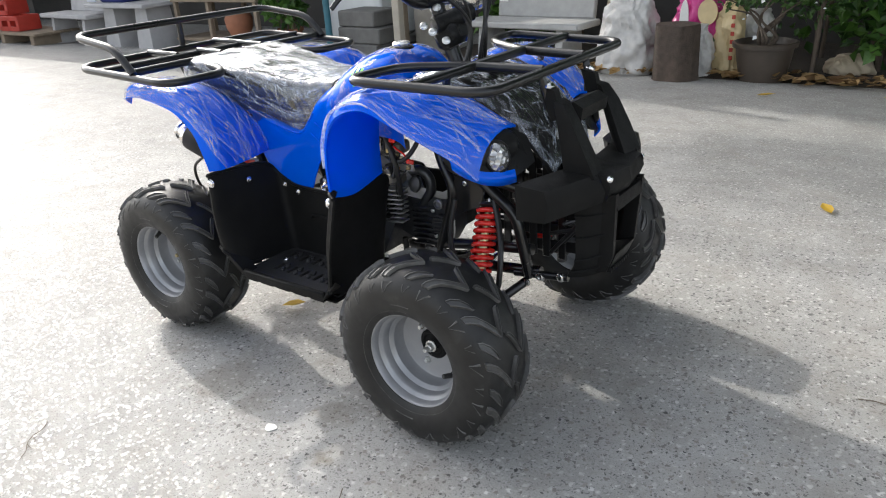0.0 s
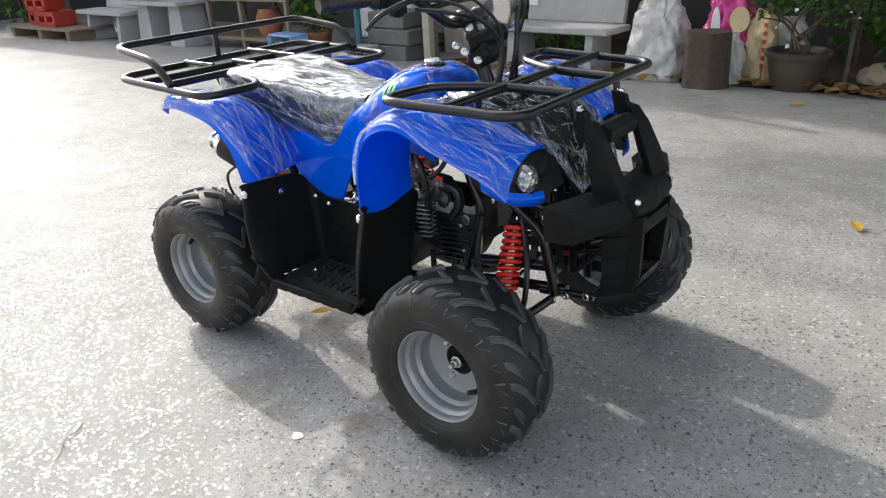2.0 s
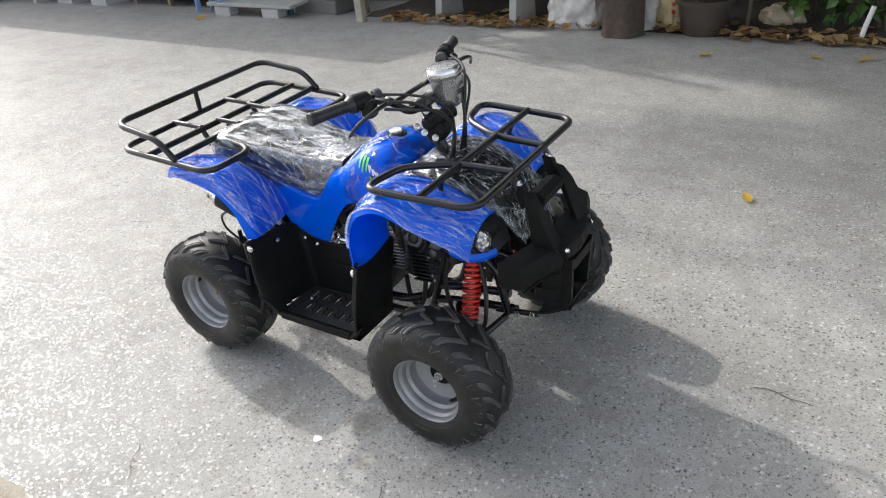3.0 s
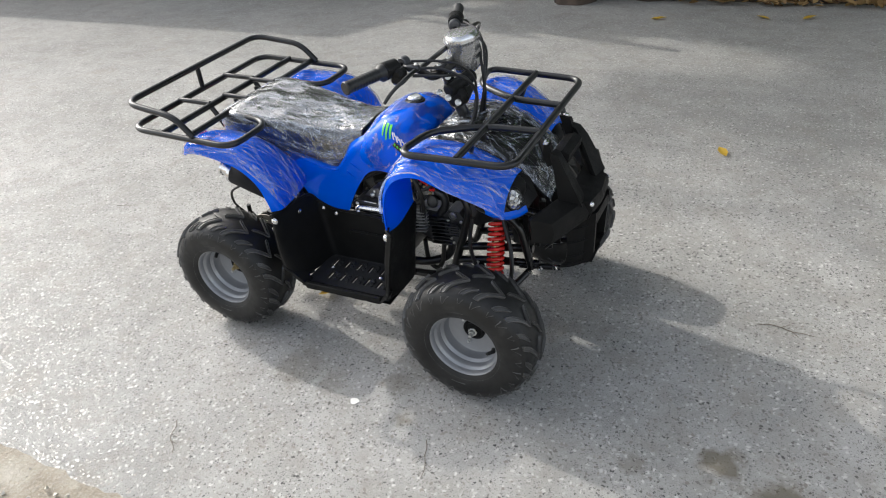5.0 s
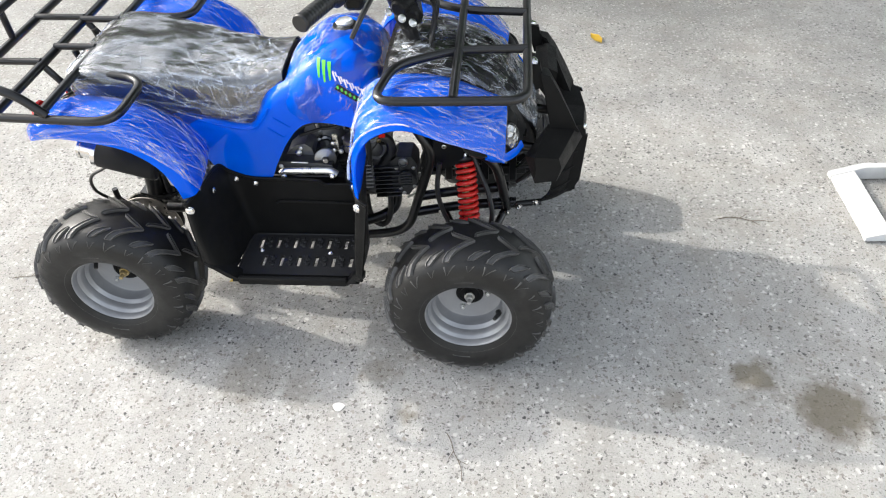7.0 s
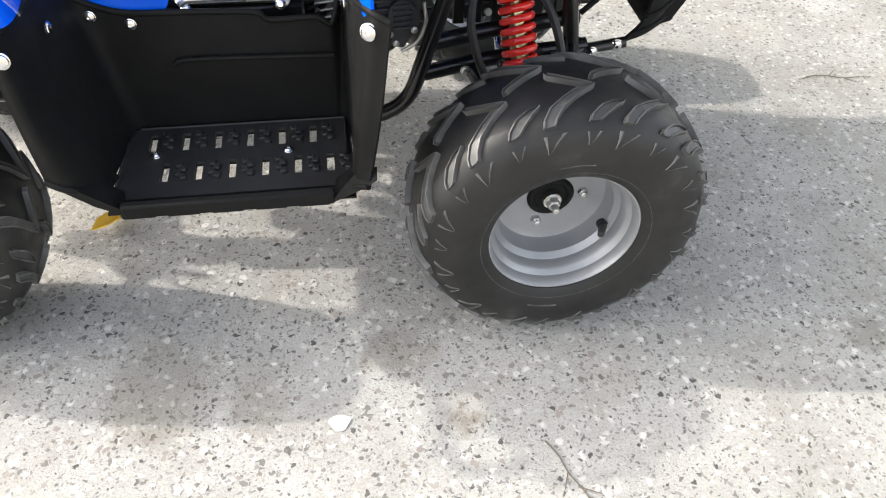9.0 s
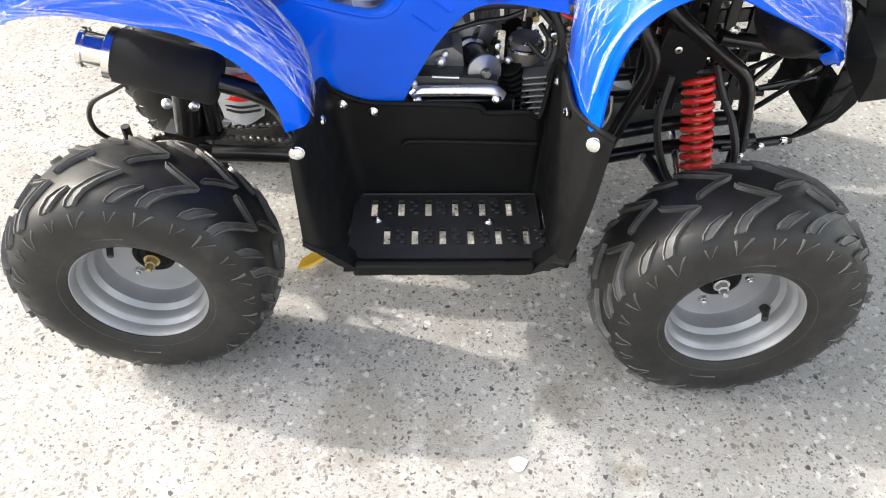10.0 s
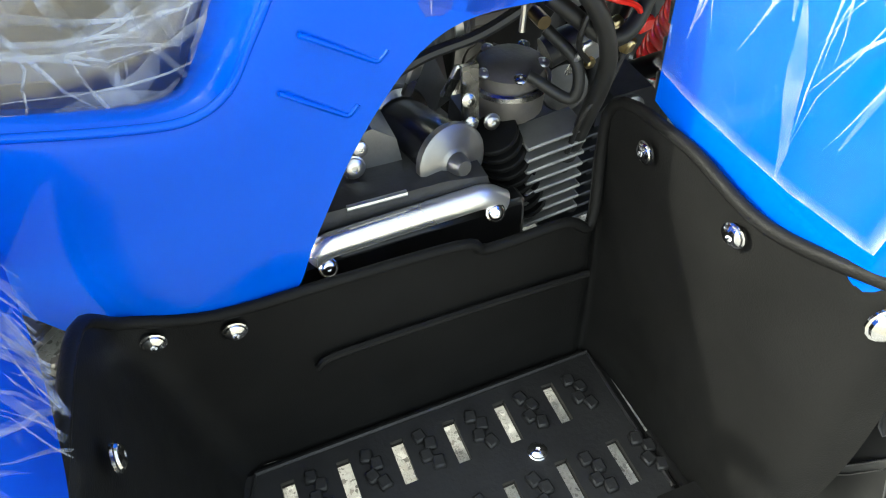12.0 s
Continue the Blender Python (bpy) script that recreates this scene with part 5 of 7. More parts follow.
    bm = bmesh.new()
    revolve(bm, [(0.0, 0.006), (0.032, 0.007), (0.037, 0.012), (0.0385, 0.016), (0.0385, 0.146), (0.036, 0.15), (0.0, 0.151)], aim((-0.299, -0.19, 0.473), (-1, 0.04, 0.27)), 32)
    sil = part("silencer", bm, plain("matt_black_silencer", (0.004, 0.004, 0.0045), 0.85, 0.0, 0.3, 40, 0.2, 0.0005), eng, "matt black silencer can")
    bm = bmesh.new()
    revolve(bm, [(0.036, 0.0), (0.0385, 0.002), (0.0385, 0.012), (0.03, 0.016), (0.024, 0.018), (0.024, 0.042), (0.028, 0.044), (0.028, 0.05), (0.02, 0.05), (0.018, 0.02), (0.0, 0.02)], aim((-0.441, -0.1843, 0.511), (-1, 0.04, 0.27)), 28)
    part("tail_pipe", bm, CHROME, sil, "polished tail pipe")
    return eng


build_engine()


TAG_FILM = plain("cloudy_clear_plastic", (0.5, 0.5, 0.49), 0.25, 0.0, 0.2, 30, 0.3, 0.001)
CHAIN_STEEL = plain("oiled_chain_steel", (0.2, 0.19, 0.17), 0.35, 0.9, 0.3, 80)


# frame, suspension and axle
def build_chassis():
    fr = thing("frame", "", "", parent=atv)
    R = 0.0125
    for s in (-1, 1):
        lines = [
            [(0.56, s * 0.075, 0.285), (0.4, s * 0.08, 0.272), (0.3, s * 0.09, 0.258)],
            [(0.54, s * 0.075, 0.335), (0.4, s * 0.08, 0.322), (0.31, s * 0.09, 0.31)],
            [(0.31, s * 0.093, 0.318), (0.272, s * 0.093, 0.196), (0.16, s * 0.097, 0.178), (-0.1, s * 0.1, 0.205), (-0.2, s * 0.1, 0.25), (-0.33, s * 0.09, 0.53), (-0.52, s * 0.09, 0.58)],
            [(0.302, s * 0.093, 0.292), (0.353, s * 0.093, 0.452), (0.308, s * 0.085, 0.518), (0.285, s * 0.06, 0.6)],
            [(0.536, s * 0.085, 0.272), (0.522, s * 0.09, 0.351), (0.507, s * 0.09, 0.418), (0.433, s * 0.09, 0.473), (0.36, s * 0.09, 0.53), (0.3, s * 0.06, 0.6)],
            [(0.44, s * 0.09, 0.49), (0.548, s * 0.09, 0.472), (0.64, s * 0.09, 0.46)],
            [(0.3, s * 0.06, 0.6), (0.1, s * 0.1, 0.575), (-0.02, s * 0.1, 0.52), (-0.18, s * 0.09, 0.5), (-0.33, s * 0.09, 0.53)],
        ]
        for line in lines:
            bm = bmesh.new()
            tube(bm, bent(line, 0.05, 6), R, 12)
            part("frame_tube", bm, BLACK_STEEL, fr)
        bm = bmesh.new()
        hull(bm, [V(x, y, z) for x, z in ((0.348, 0.445), (0.36, 0.505), (0.43, 0.485), (0.425, 0.425), (0.37, 0.4), (0.35, 0.41)) for y in (s * 0.088, s * 0.096)])
        rounded(bm, 0.002)
        part("shock_bracket", bm, BLACK_STEEL, fr)
        if s > 0:
            for k, z in enumerate((0.29, 0.33, 0.37, 0.41, 0.45, 0.49)):
                bm = bmesh.new()
                box(bm, (0.22, 0.006, 0.027), pose(0.475, 0.05, z, 0, -4, 0), 0.002)
                part("ladder_rung", bm, BLACK_STEEL, fr)
            for x in (0.375, 0.405, 0.44, 0.475, 0.51, 0.55):
                bm = bmesh.new()
                box(bm, (0.02, 0.006, 0.25), pose(x, 0.044, 0.39), 0.002)
                part("upright_strip", bm, BLACK_STEEL, fr)
        # wishbone
        bm = bmesh.new()
        tube(bm, bent([(0.53, s * 0.085, 0.262), (0.455, s * 0.235, 0.2), (0.37, s * 0.085, 0.262)], 0.02), 0.0105, 10)
        rod(bm, (0.5, s * 0.145, 0.237), (0.4, s * 0.145, 0.237), 0.009, 10)
        part("wishbone", bm, BLACK_STEEL, fr)
        bm = bmesh.new()
        rod(bm, (0.425, s * 0.04, 0.285), (0.41, s * 0.245, 0.225), 0.0065, 10)
        part("track_rod", bm, ZINC, fr)
        bm = bmesh.new()
        rod(bm, (0.45, s * 0.325, WR), (0.45, s * 0.225, WR), 0.03, 20, 0.024, 0.004)
        rod(bm, (0.452, s * 0.24, 0.16), (0.447, s * 0.235, 0.26), 0.014, 12, bevel=0.003)
        part("knuckle", bm, DARK_CAST, fr)
        for at in ((0.535, s * 0.095, 0.262), (0.365, s * 0.095, 0.262), (0.46, s * 0.09, 0.5), (0.38, s * 0.092, 0.47)):
            bolt(at, (0, s, 0), 0.0075, fr, ZINC)
        # spring and damper
        top, low = V(0.428, s * 0.064, 0.441), V(0.444, s * 0.16, 0.25)
        shock = thing("shock_absorber", "", "", parent=atv)
        d = (low - top).normalized()
        a, b = top + d * 0.032, low - d * 0.022
        bm = bmesh.new()
        m = aim(a, b - a)
        L = (b - a).length
        turns, n = 10.5, 260
        tube(bm, [m @ V(0.022 * math.cos(2 * math.pi * turns * i / n), 0.022 * math.sin(2 * math.pi * turns * i / n), L * i / n) for i in range(n + 1)], 0.0058, 8)
        part("spring", bm, RED, shock, "bright red coil spring", 60)
        bm = bmesh.new()
        rod(bm, top + d * 0.01, a + d * 0.09, 0.0075, 14)
        rod(bm, a + d * 0.05, b, 0.0135, 18)
        part("damper", bm, BRASS, shock, "yellowish plated damper body")
        bm = bmesh.new()
        revolve(bm, [(0.012, 0), (0.0265, 0.0), (0.0275, 0.006), (0.02, 0.012), (0.012, 0.012)], aim(a - d * 0.014, d), 24)
        part("spring_seat", bm, BLACK_STEEL, shock)
        bm = bmesh.new()
        revolve(bm, [(0.012, 0), (0.024, 0.0), (0.0275, 0.006), (0.0275, 0.01), (0.012, 0.01)], aim(b - d * 0.002, d), 24)
        part("spring_seat", bm, BLACK_STEEL, shock)
        for c in (top, low):
            bm = bmesh.new()
            rod(bm, c + V(-0.014, 0, 0), c + V(0.014, 0, 0), 0.013, 18, bevel=0.002)
            rod(bm, c + V(-0.022, 0, 0), c + V(0.022, 0, 0), 0.006, 12)
            rod(bm, c, c + (d if c is top else -d) * 0.022, 0.009, 14)
            part("eye", bm, CHROME, shock, "bright metal mounting eye")
        bm = bmesh.new()
        tube(bm, catmull([(0.37, s * 0.12, 0.44), (0.362, s * 0.135, 0.36), (0.384, s * 0.147, 0.285), (0.415, s * 0.15, 0.242), (0.458, s * 0.152, 0.228), (0.49, s * 0.151, 0.255), (0.499, s * 0.149, 0.306), (0.488, s * 0.125, 0.355), (0.468, s * 0.1, 0.395), (0.45, s * 0.085, 0.44)], 40), 0.0065, 8)
        part("brake_hose", bm, HOSE, fr)
    # rear end
    bm = bmesh.new()
    rod(bm, (-0.449, -0.27, WR), (-0.449, 0.27, WR), 0.0125, 16)
    rod(bm, (-0.449, -0.1, WR), (-0.449, 0.1, WR), 0.034, 20, bevel=0.004)
    part("rear_axle", bm, BLACK_STEEL, fr)
    for s in (-1, 1):
        bm = bmesh.new()
        rod(bm, (-0.372, s * 0.103, 0.276), (-0.15, s * 0.12, 0.284), 0.0155, 14)
        hull(bm, [V(x, s * y, z) for x, y, z in ((-0.36, 0.1, 0.29), (-0.36, 0.1, 0.262), (-0.345, 0.108, 0.276), (-0.41, 0.066, 0.268), (-0.41, 0.066, 0.235), (-0.4, 0.05, 0.25))])
        rod(bm, (-0.449, s * 0.06, WR), (-0.405, s * 0.06, 0.252), 0.026, 14, 0.018, 0.004)
        part("swingarm", bm, BLACK_STEEL, fr)
    bm = bmesh.new()
    rod(bm, (-0.31, 0, 0.27), (-0.3, 0, 0.5), 0.03, 18, bevel=0.004)
    part("rear_shock", bm, BLACK_STEEL, fr)
    for at in ((-0.36, -0.07, 0.405), (-0.31, -0.075, 0.395)):
        bolt(at, (0, -1, 0.3), 0.009, fr, ZINC)
    bm = bmesh.new()
    rod(bm, (-0.418, -0.06, 0.293), (-0.405, -0.062, 0.38), 0.026, 20, bevel=0.004)
    hull(bm, [V(x, y, z) for x, y in ((-0.462, -0.07), (-0.365, -0.08), (-0.352, -0.04), (-0.46, -0.03), (-0.41, -0.084)) for z in (0.288, 0.296)])
    rod(bm, (-0.376, -0.062, 0.294), (-0.374, -0.064, 0.362), 0.014, 14, bevel=0.003)
    part("shock_body", bm, BLACK_STEEL, fr)
    for at in ((-0.437, -0.082, 0.362), (-0.392, -0.085, 0.36)):
        bolt(at, (0, -1, 0.5), 0.008, fr, ZINC)
    bm = bmesh.new()
    box(bm, (0.05, 0.06, 0.09), pose(-0.335, -0.03, 0.36), 0.01)
    part("shock_mount", bm, BLACK_STEEL, fr)
    bm = bmesh.new()
    n, rows = 60, (0.055, 0.061, 0.0685, 0.073, 0.0805, 0.089)
    vs = {}
    for side in (0, 1):
        for i in range(n):
            for j, r in enumerate(rows):
                a = 2 * math.pi * i / n
                vs[side, i, j] = bm.verts.new((-0.449 + r * math.cos(a), -0.09 - 0.004 * side, WR + r * math.sin(a)))
    cells = {(i, j) for i in range(n) for j in range(5)} - {(i, 1) for i in range(0, n, 5)} - {(i, 3) for i in range(2, n, 5)}
    for i, j in cells:
        k = (i + 1) % n
        bm.faces.new((vs[1, i, j], vs[1, k, j], vs[1, k, j + 1], vs[1, i, j + 1]))
        bm.faces.new((vs[0, i, j + 1], vs[0, k, j + 1], vs[0, k, j], vs[0, i, j]))
        for (ni, nj), (a, b) in (((i, j - 1), ((i, j), (k, j))), ((i, j + 1), ((k, j + 1), (i, j + 1))), (((i - 1) % n, j), ((i, j + 1), (i, j))), ((k, j), ((k, j), (k, j + 1)))):
            if (ni, nj) not in cells:
                bm.faces.new((vs[0, a[0], a[1]], vs[0, b[0], b[1]], vs[1, b[0], b[1]], vs[1, a[0], a[1]]))
    part("brake_disc", bm, plain("worn_disc_steel", (0.3, 0.275, 0.245), 0.42, 0.8, 0.3, 50), fr, "drilled steel brake disc")
    bm = bmesh.new()
    revolve(bm, [(0.034, -0.006), (0.056, -0.006), (0.06, -0.002), (0.06, 0.002), (0.05, 0.007), (0.034, 0.009)], aim((-0.449, -0.09, WR), (0, -1, 0)), 36, closed=True)
    part("disc_carrier", bm, BLACK_STEEL, fr)
    for k in range(4):
        a = radians(52 + 90 * k)
        bolt((-0.449 + 0.047 * math.cos(a), -0.097, WR + 0.047 * math.sin(a)), (0, -1, 0), 0.0085, fr, ZINC)
    bm = bmesh.new()
    box(bm, (0.05, 0.045, 0.06), pose(-0.522, -0.095, 0.258, 0, -40, 0), 0.008)
    rod(bm, (-0.51, -0.1, 0.275), (-0.51, -0.1, 0.33), 0.0075, 12)
    part("brake_caliper", bm, BLACK_STEEL, fr)
    bm = bmesh.new()
    tube(bm, catmull([(-0.4, -0.14, 0.48), (-0.47, -0.15, 0.44), (-0.53, -0.14, 0.4), (-0.55, -0.12, 0.34), (-0.525, -0.1, 0.29)], 24), 0.0042, 8)
    part("brake_hose", bm, HOSE, fr)
    bm = bmesh.new()
    CY = -0.06
    prof = [(0.06, -0.003), (0.076, -0.003), (0.081, 0.0), (0.076, 0.003), (0.06, 0.003)]
    revolve(bm, prof, aim((-0.449, CY, WR), (0, 1, 0)), 40, closed=True)
    for k in range(5):
        a = 2 * math.pi * k / 5 + 0.4
        box(bm, (0.06, 0.005, 0.016), pose(-0.449 + 0.042 * math.cos(a), CY, WR + 0.042 * math.sin(a), 0, -math.degrees(a), 0), 0.002)
    part("sprocket", bm, DARK_CAST, fr)
    pts = [V(-0.449 + 0.081 * math.sin(a), CY, WR + 0.081 * math.cos(a)) for a in [math.pi * k / 14 + math.pi for k in range(15)]]
    line = [V(-0.12, CY, 0.325)] + [V(-0.449, CY, WR + 0.081)] + pts[1:] + [V(-0.12, CY, 0.26)]
    step, at, k = 0.0125, 0.0, 0
    for p, q in zip(line, line[1:]):
        L = (q - p).length
        while at < L:
            c = p + (q - p) * (at / L)
            bm = bmesh.new()
            w = q - p
            box(bm, (0.0115, 0.011 if k % 2 else 0.007, 0.0085), Matrix.Translation(c) @ Matrix.Rotation(-math.atan2(w.z, w.x), 4, "Y"), 0.0025)
            part("chain_link", bm, CHAIN_STEEL, fr)
            at += step
            k += 1
        at -= L
    bm = bmesh.new()
    sheet(bm, skin([[(-0.335, -0.125, 0.46), (-0.337, -0.128, 0.41), (-0.333, -0.125, 0.366)], [(-0.3, -0.135, 0.462), (-0.302, -0.137, 0.41), (-0.3, -0.133, 0.357)], [(-0.262, -0.126, 0.455), (-0.262, -0.129, 0.41), (-0.27, -0.125, 0.37)]], 10, 10), 0.0015)
    tag = part("notice_plate", bm, TAG_FILM, fr, "clear plastic notice plate with a red band")
    for z0, z1, mat in ((0.432, 0.452, RED), (0.405, 0.413, RED), (0.392, 0.396, BLACK_DECAL), (0.383, 0.387, BLACK_DECAL)):
        bm = bmesh.new()
        sheet(bm, skin([[(-0.325, -0.131, z1), (-0.326, -0.132, z0)], [(-0.3, -0.1395, z1), (-0.301, -0.14, z0)], [(-0.27, -0.1325, z1), (-0.272, -0.133, z0)]], 8, 2), 0.0008)
        part("print_bar", bm, mat, tag)
    # tail lamp
    bm = bmesh.new()
    box(bm, (0.02, 0.11, 0.05), pose(-0.545, 0, 0.585), 0.006)
    tail = part("tail_lamp", bm, BLACK_SMOOTH, atv)
    for y in (-0.03, 0.03):
        bm = bmesh.new()
        box(bm, (0.012, 0.045, 0.032), pose(-0.558, y, 0.586), 0.005)
        part("lens", bm, RED_LENS, tail, "red tail lamp lens")
    for s in (-1, 1):
        bm = bmesh.new()
        rod(bm, (-0.535, s * 0.06, 0.6), (-0.57, s * 0.15, 0.603), 0.006, 10)
        part("reflector_stalk", bm, BLACK_STEEL, tail)
        bm = bmesh.new()
        revolve(bm, [(0.0, 0), (0.026, 0), (0.028, 0.006), (0.022, 0.014), (0, 0.016)], aim((-0.57, s * 0.15, 0.6), (-1, 0, 0.1)), 24)
        part("reflector", bm, RED_LENS, tail, "round red reflector")


build_chassis()


# bumper
def build_bumper():
    bu = thing("front_bumper", "", "", parent=atv)

    def block(name, pts, soft=0.006):
        bm = bmesh.new()
        hull(bm, [V(*p) for p in pts])
        rounded(bm, soft)
        return part(name, bm, BLACK, bu)

    for s in (-1, 1):
        def side(*pts):
            return [(x, s * y, z) for x, y, z in pts]

        block("upright", side((0.612, 0.074, 0.674), (0.606, 0.106, 0.674), (0.624, 0.072, 0.669), (0.627, 0.106, 0.669), (0.634, 0.07, 0.615), (0.622, 0.114, 0.61), (0.646, 0.068, 0.628), (0.648, 0.115, 0.636), (0.67, 0.066, 0.575), (0.674, 0.118, 0.585),
                              (0.676, 0.058, 0.53), (0.636, 0.118, 0.53), (0.69, 0.056, 0.53), (0.7, 0.117, 0.53)))
        block("wing", side((0.722, 0.0, 0.527), (0.728, 0.0, 0.5), (0.716, 0.0, 0.472), (0.64, 0.0, 0.535), (0.65, 0.0, 0.48), (0.712, 0.088, 0.53), (0.72, 0.088, 0.507), (0.708, 0.08, 0.474), (0.64, 0.11, 0.543), (0.64, 0.1, 0.48)))
        block("wing_tip", side((0.697, 0.1, 0.536), (0.712, 0.092, 0.5), (0.704, 0.085, 0.474), (0.65, 0.229, 0.533), (0.657, 0.229, 0.508), (0.648, 0.225, 0.468), (0.595, 0.242, 0.544), (0.6, 0.246, 0.515), (0.598, 0.243, 0.474), (0.63, 0.1, 0.54), (0.635, 0.1, 0.485), (0.575, 0.2, 0.52)))
        block("chin_bar", side((0.727, 0.074, 0.49), (0.728, 0.062, 0.49), (0.7, 0.078, 0.485), (0.7, 0.064, 0.485), (0.719, 0.062, 0.35), (0.719, 0.051, 0.35), (0.69, 0.066, 0.35), (0.69, 0.053, 0.35), (0.702, 0.056, 0.308), (0.702, 0.046, 0.308), (0.68, 0.06, 0.305), (0.68, 0.05, 0.305)), 0.004)
        bm = bmesh.new()
        g = skin(mirrored([[(0.71, -0.071, 0.49), (0.68, -0.092, 0.488), (0.65, -0.1, 0.486)], [(0.704, -0.066, 0.42), (0.676, -0.086, 0.415), (0.65, -0.095, 0.412)], [(0.695, -0.06, 0.345), (0.67, -0.078, 0.336), (0.645, -0.086, 0.33)], [(0.688, -0.055, 0.303), (0.655, -0.07, 0.293), (0.62, -0.077, 0.286)]], s), 14, 12)
        sheet(bm, g, 0.005, s)
        part("lower_skirt", bm, BLACK, bu)
        for k in range(4):
            bm = bmesh.new()
            tube(bm, [p + V(0, s * 0.002, 0) for p in g[3 + 3 * k]], 0.0032, 6)
            part("skirt_rib", bm, BLACK, bu)
        block("bracket", side((0.572, 0.082, 0.7), (0.572, 0.1, 0.698), (0.604, 0.082, 0.694), (0.604, 0.1, 0.692), (0.596, 0.08, 0.63), (0.596, 0.1, 0.63), (0.618, 0.08, 0.64), (0.618, 0.1, 0.64)), 0.003)
        bolt((0.589, s * 0.092, 0.699), (0.3, s * 0.3, 1), 0.0095, bu)
        bolt((0.717, s * 0.084, 0.524), (0.8, s * 0.6, 0.3), 0.006, bu)
        bolt((0.609, s * 0.079, 0.284), (0, s, -0.1), 0.0095, bu)
        bolt((0.565, s * 0.09, 0.28), (0, s, -0.1), 0.0095, bu)
        bm = bmesh.new()
        rod(bm, (0.5, s * 0.086, 0.276), (0.625, s * 0.074, 0.285), 0.009, 10)
        part("stay", bm, BLACK_STEEL, bu)
        for z0, z1 in ((0.36, 0.4), (0.315, 0.43)):
            bm = bmesh.new()
            rod(bm, (0.56, s * 0.03, z0), (0.66, s * 0.05, z1), 0.005, 8)
            part("brace", bm, BLACK_STEEL, bu)
    block("cross_piece", [(x, y, z) for y in (-0.06, 0.06) for x, z in ((0.598, 0.655), (0.625, 0.664), (0.646, 0.652), (0.642, 0.628), (0.61, 0.624))])
    block("chin_top", [(x, y, z) for y in (-0.064, 0.064) for x, z in ((0.69, 0.48), (0.725, 0.48), (0.727, 0.452), (0.7, 0.455))], 0.004)
    block("chin_foot", [(0.722, y, 0.352) for y in (-0.052, 0.052)] + [(0.704, y, 0.308) for y in (-0.046, 0.046)] + [(0.66, y, 0.33) for y in (-0.05, 0.05)] + [(0.66, y, 0.3) for y in (-0.05, 0.05)], 0.004)
    for k in range(9):                             # teeth along the chin's lower edge
        bm = bmesh.new()
        box(bm, (0.012, 0.006, 0.01), pose(0.705, -0.044 + 0.011 * k, 0.309), 0.0015)
        part("chin_tooth", bm, BLACK, bu)
    block("back_plate", [(x, y, z) for y in (-0.06, 0.06) for x, z in ((0.648, 0.48), (0.656, 0.48), (0.645, 0.36), (0.638, 0.36))], 0.003)


build_bumper()


def build_headlight(s):
    hl = thing("headlight", "", "", parent=atv)
    m = Matrix.Translation((0.493, s * 0.192, 0.583)) @ Matrix.Rotation(s * radians(24), 4, "Z") @ Matrix.Rotation(radians(-8), 4, "Y")
    bm = bmesh.new()
    bmesh.ops.create_uvsphere(bm, u_segments=28, v_segments=18, radius=1.0, matrix=m @ Matrix.Diagonal((0.056, 0.088, 0.05, 1)))
    part("housing", bm, BLACK_SMOOTH, hl, "smooth black lamp housing", 180)
    bm = bmesh.new()
    seat_m = aim((0.544, s * 0.216, 0.585), (0.74, s * 0.6, 0.3))
    revolve(bm, [(0.036, -0.012), (0.0345, -0.002), (0.031, 0.002), (0.029, 0.001)], seat_m @ Matrix.Diagonal((0.8, 0.98, 1, 1)), 28)
    part("bezel", bm, BLACK_SMOOTH, hl)
    bm = bmesh.new()
    revolve(bm, [(0.03, -0.002), (0.027, 0.003), (0.018, 0.0065), (0.008, 0.008), (0.0, 0.0083)], seat_m @ Matrix.Diagonal((0.8, 0.98, 1, 1)), 24)
    part("lens", bm, LENS, hl, "clear faceted lamp lens", 180)
    bm = bmesh.new()
    hull(bm, [V(x, s * y, z) for x, y, z in ((0.515, 0.125, 0.625), (0.553, 0.118, 0.602), (0.578, 0.13, 0.556), (0.566, 0.19, 0.54), (0.535, 0.245, 0.552), (0.515, 0.255, 0.58), (0.52, 0.2, 0.622), (0.49, 0.15, 0.56))])
    rounded(bm, 0.008, 3)
    part("lamp_cover", bm, BLACK_SMOOTH, hl, "smooth black lamp surround", 60)
    bm = bmesh.new()
    g = skin([[V(x, s * y, zt), V(x + 0.006, s * (y + 0.004), (zt + zb) / 2), V(x - 0.002, s * (y - 0.01), zb)] for x, y, zt, zb in
              ((0.49, 0.3, 0.606, 0.572), (0.51, 0.282, 0.582, 0.552), (0.532, 0.256, 0.566, 0.535), (0.552, 0.222, 0.558, 0.526), (0.566, 0.19, 0.556, 0.526))], 24, 6)
    sheet(bm, g, 0.004, s)
    part("trim", bm, BLUE, hl, "blue plastic lip below the lamp", 60)


for s in (-1, 1):
    build_headlight(s)


# handlebar
CUP_METAL = plain("satin_silver", (0.66, 0.66, 0.66), 0.22, 0.85, 0.08, 40, 0.1, 0.001)


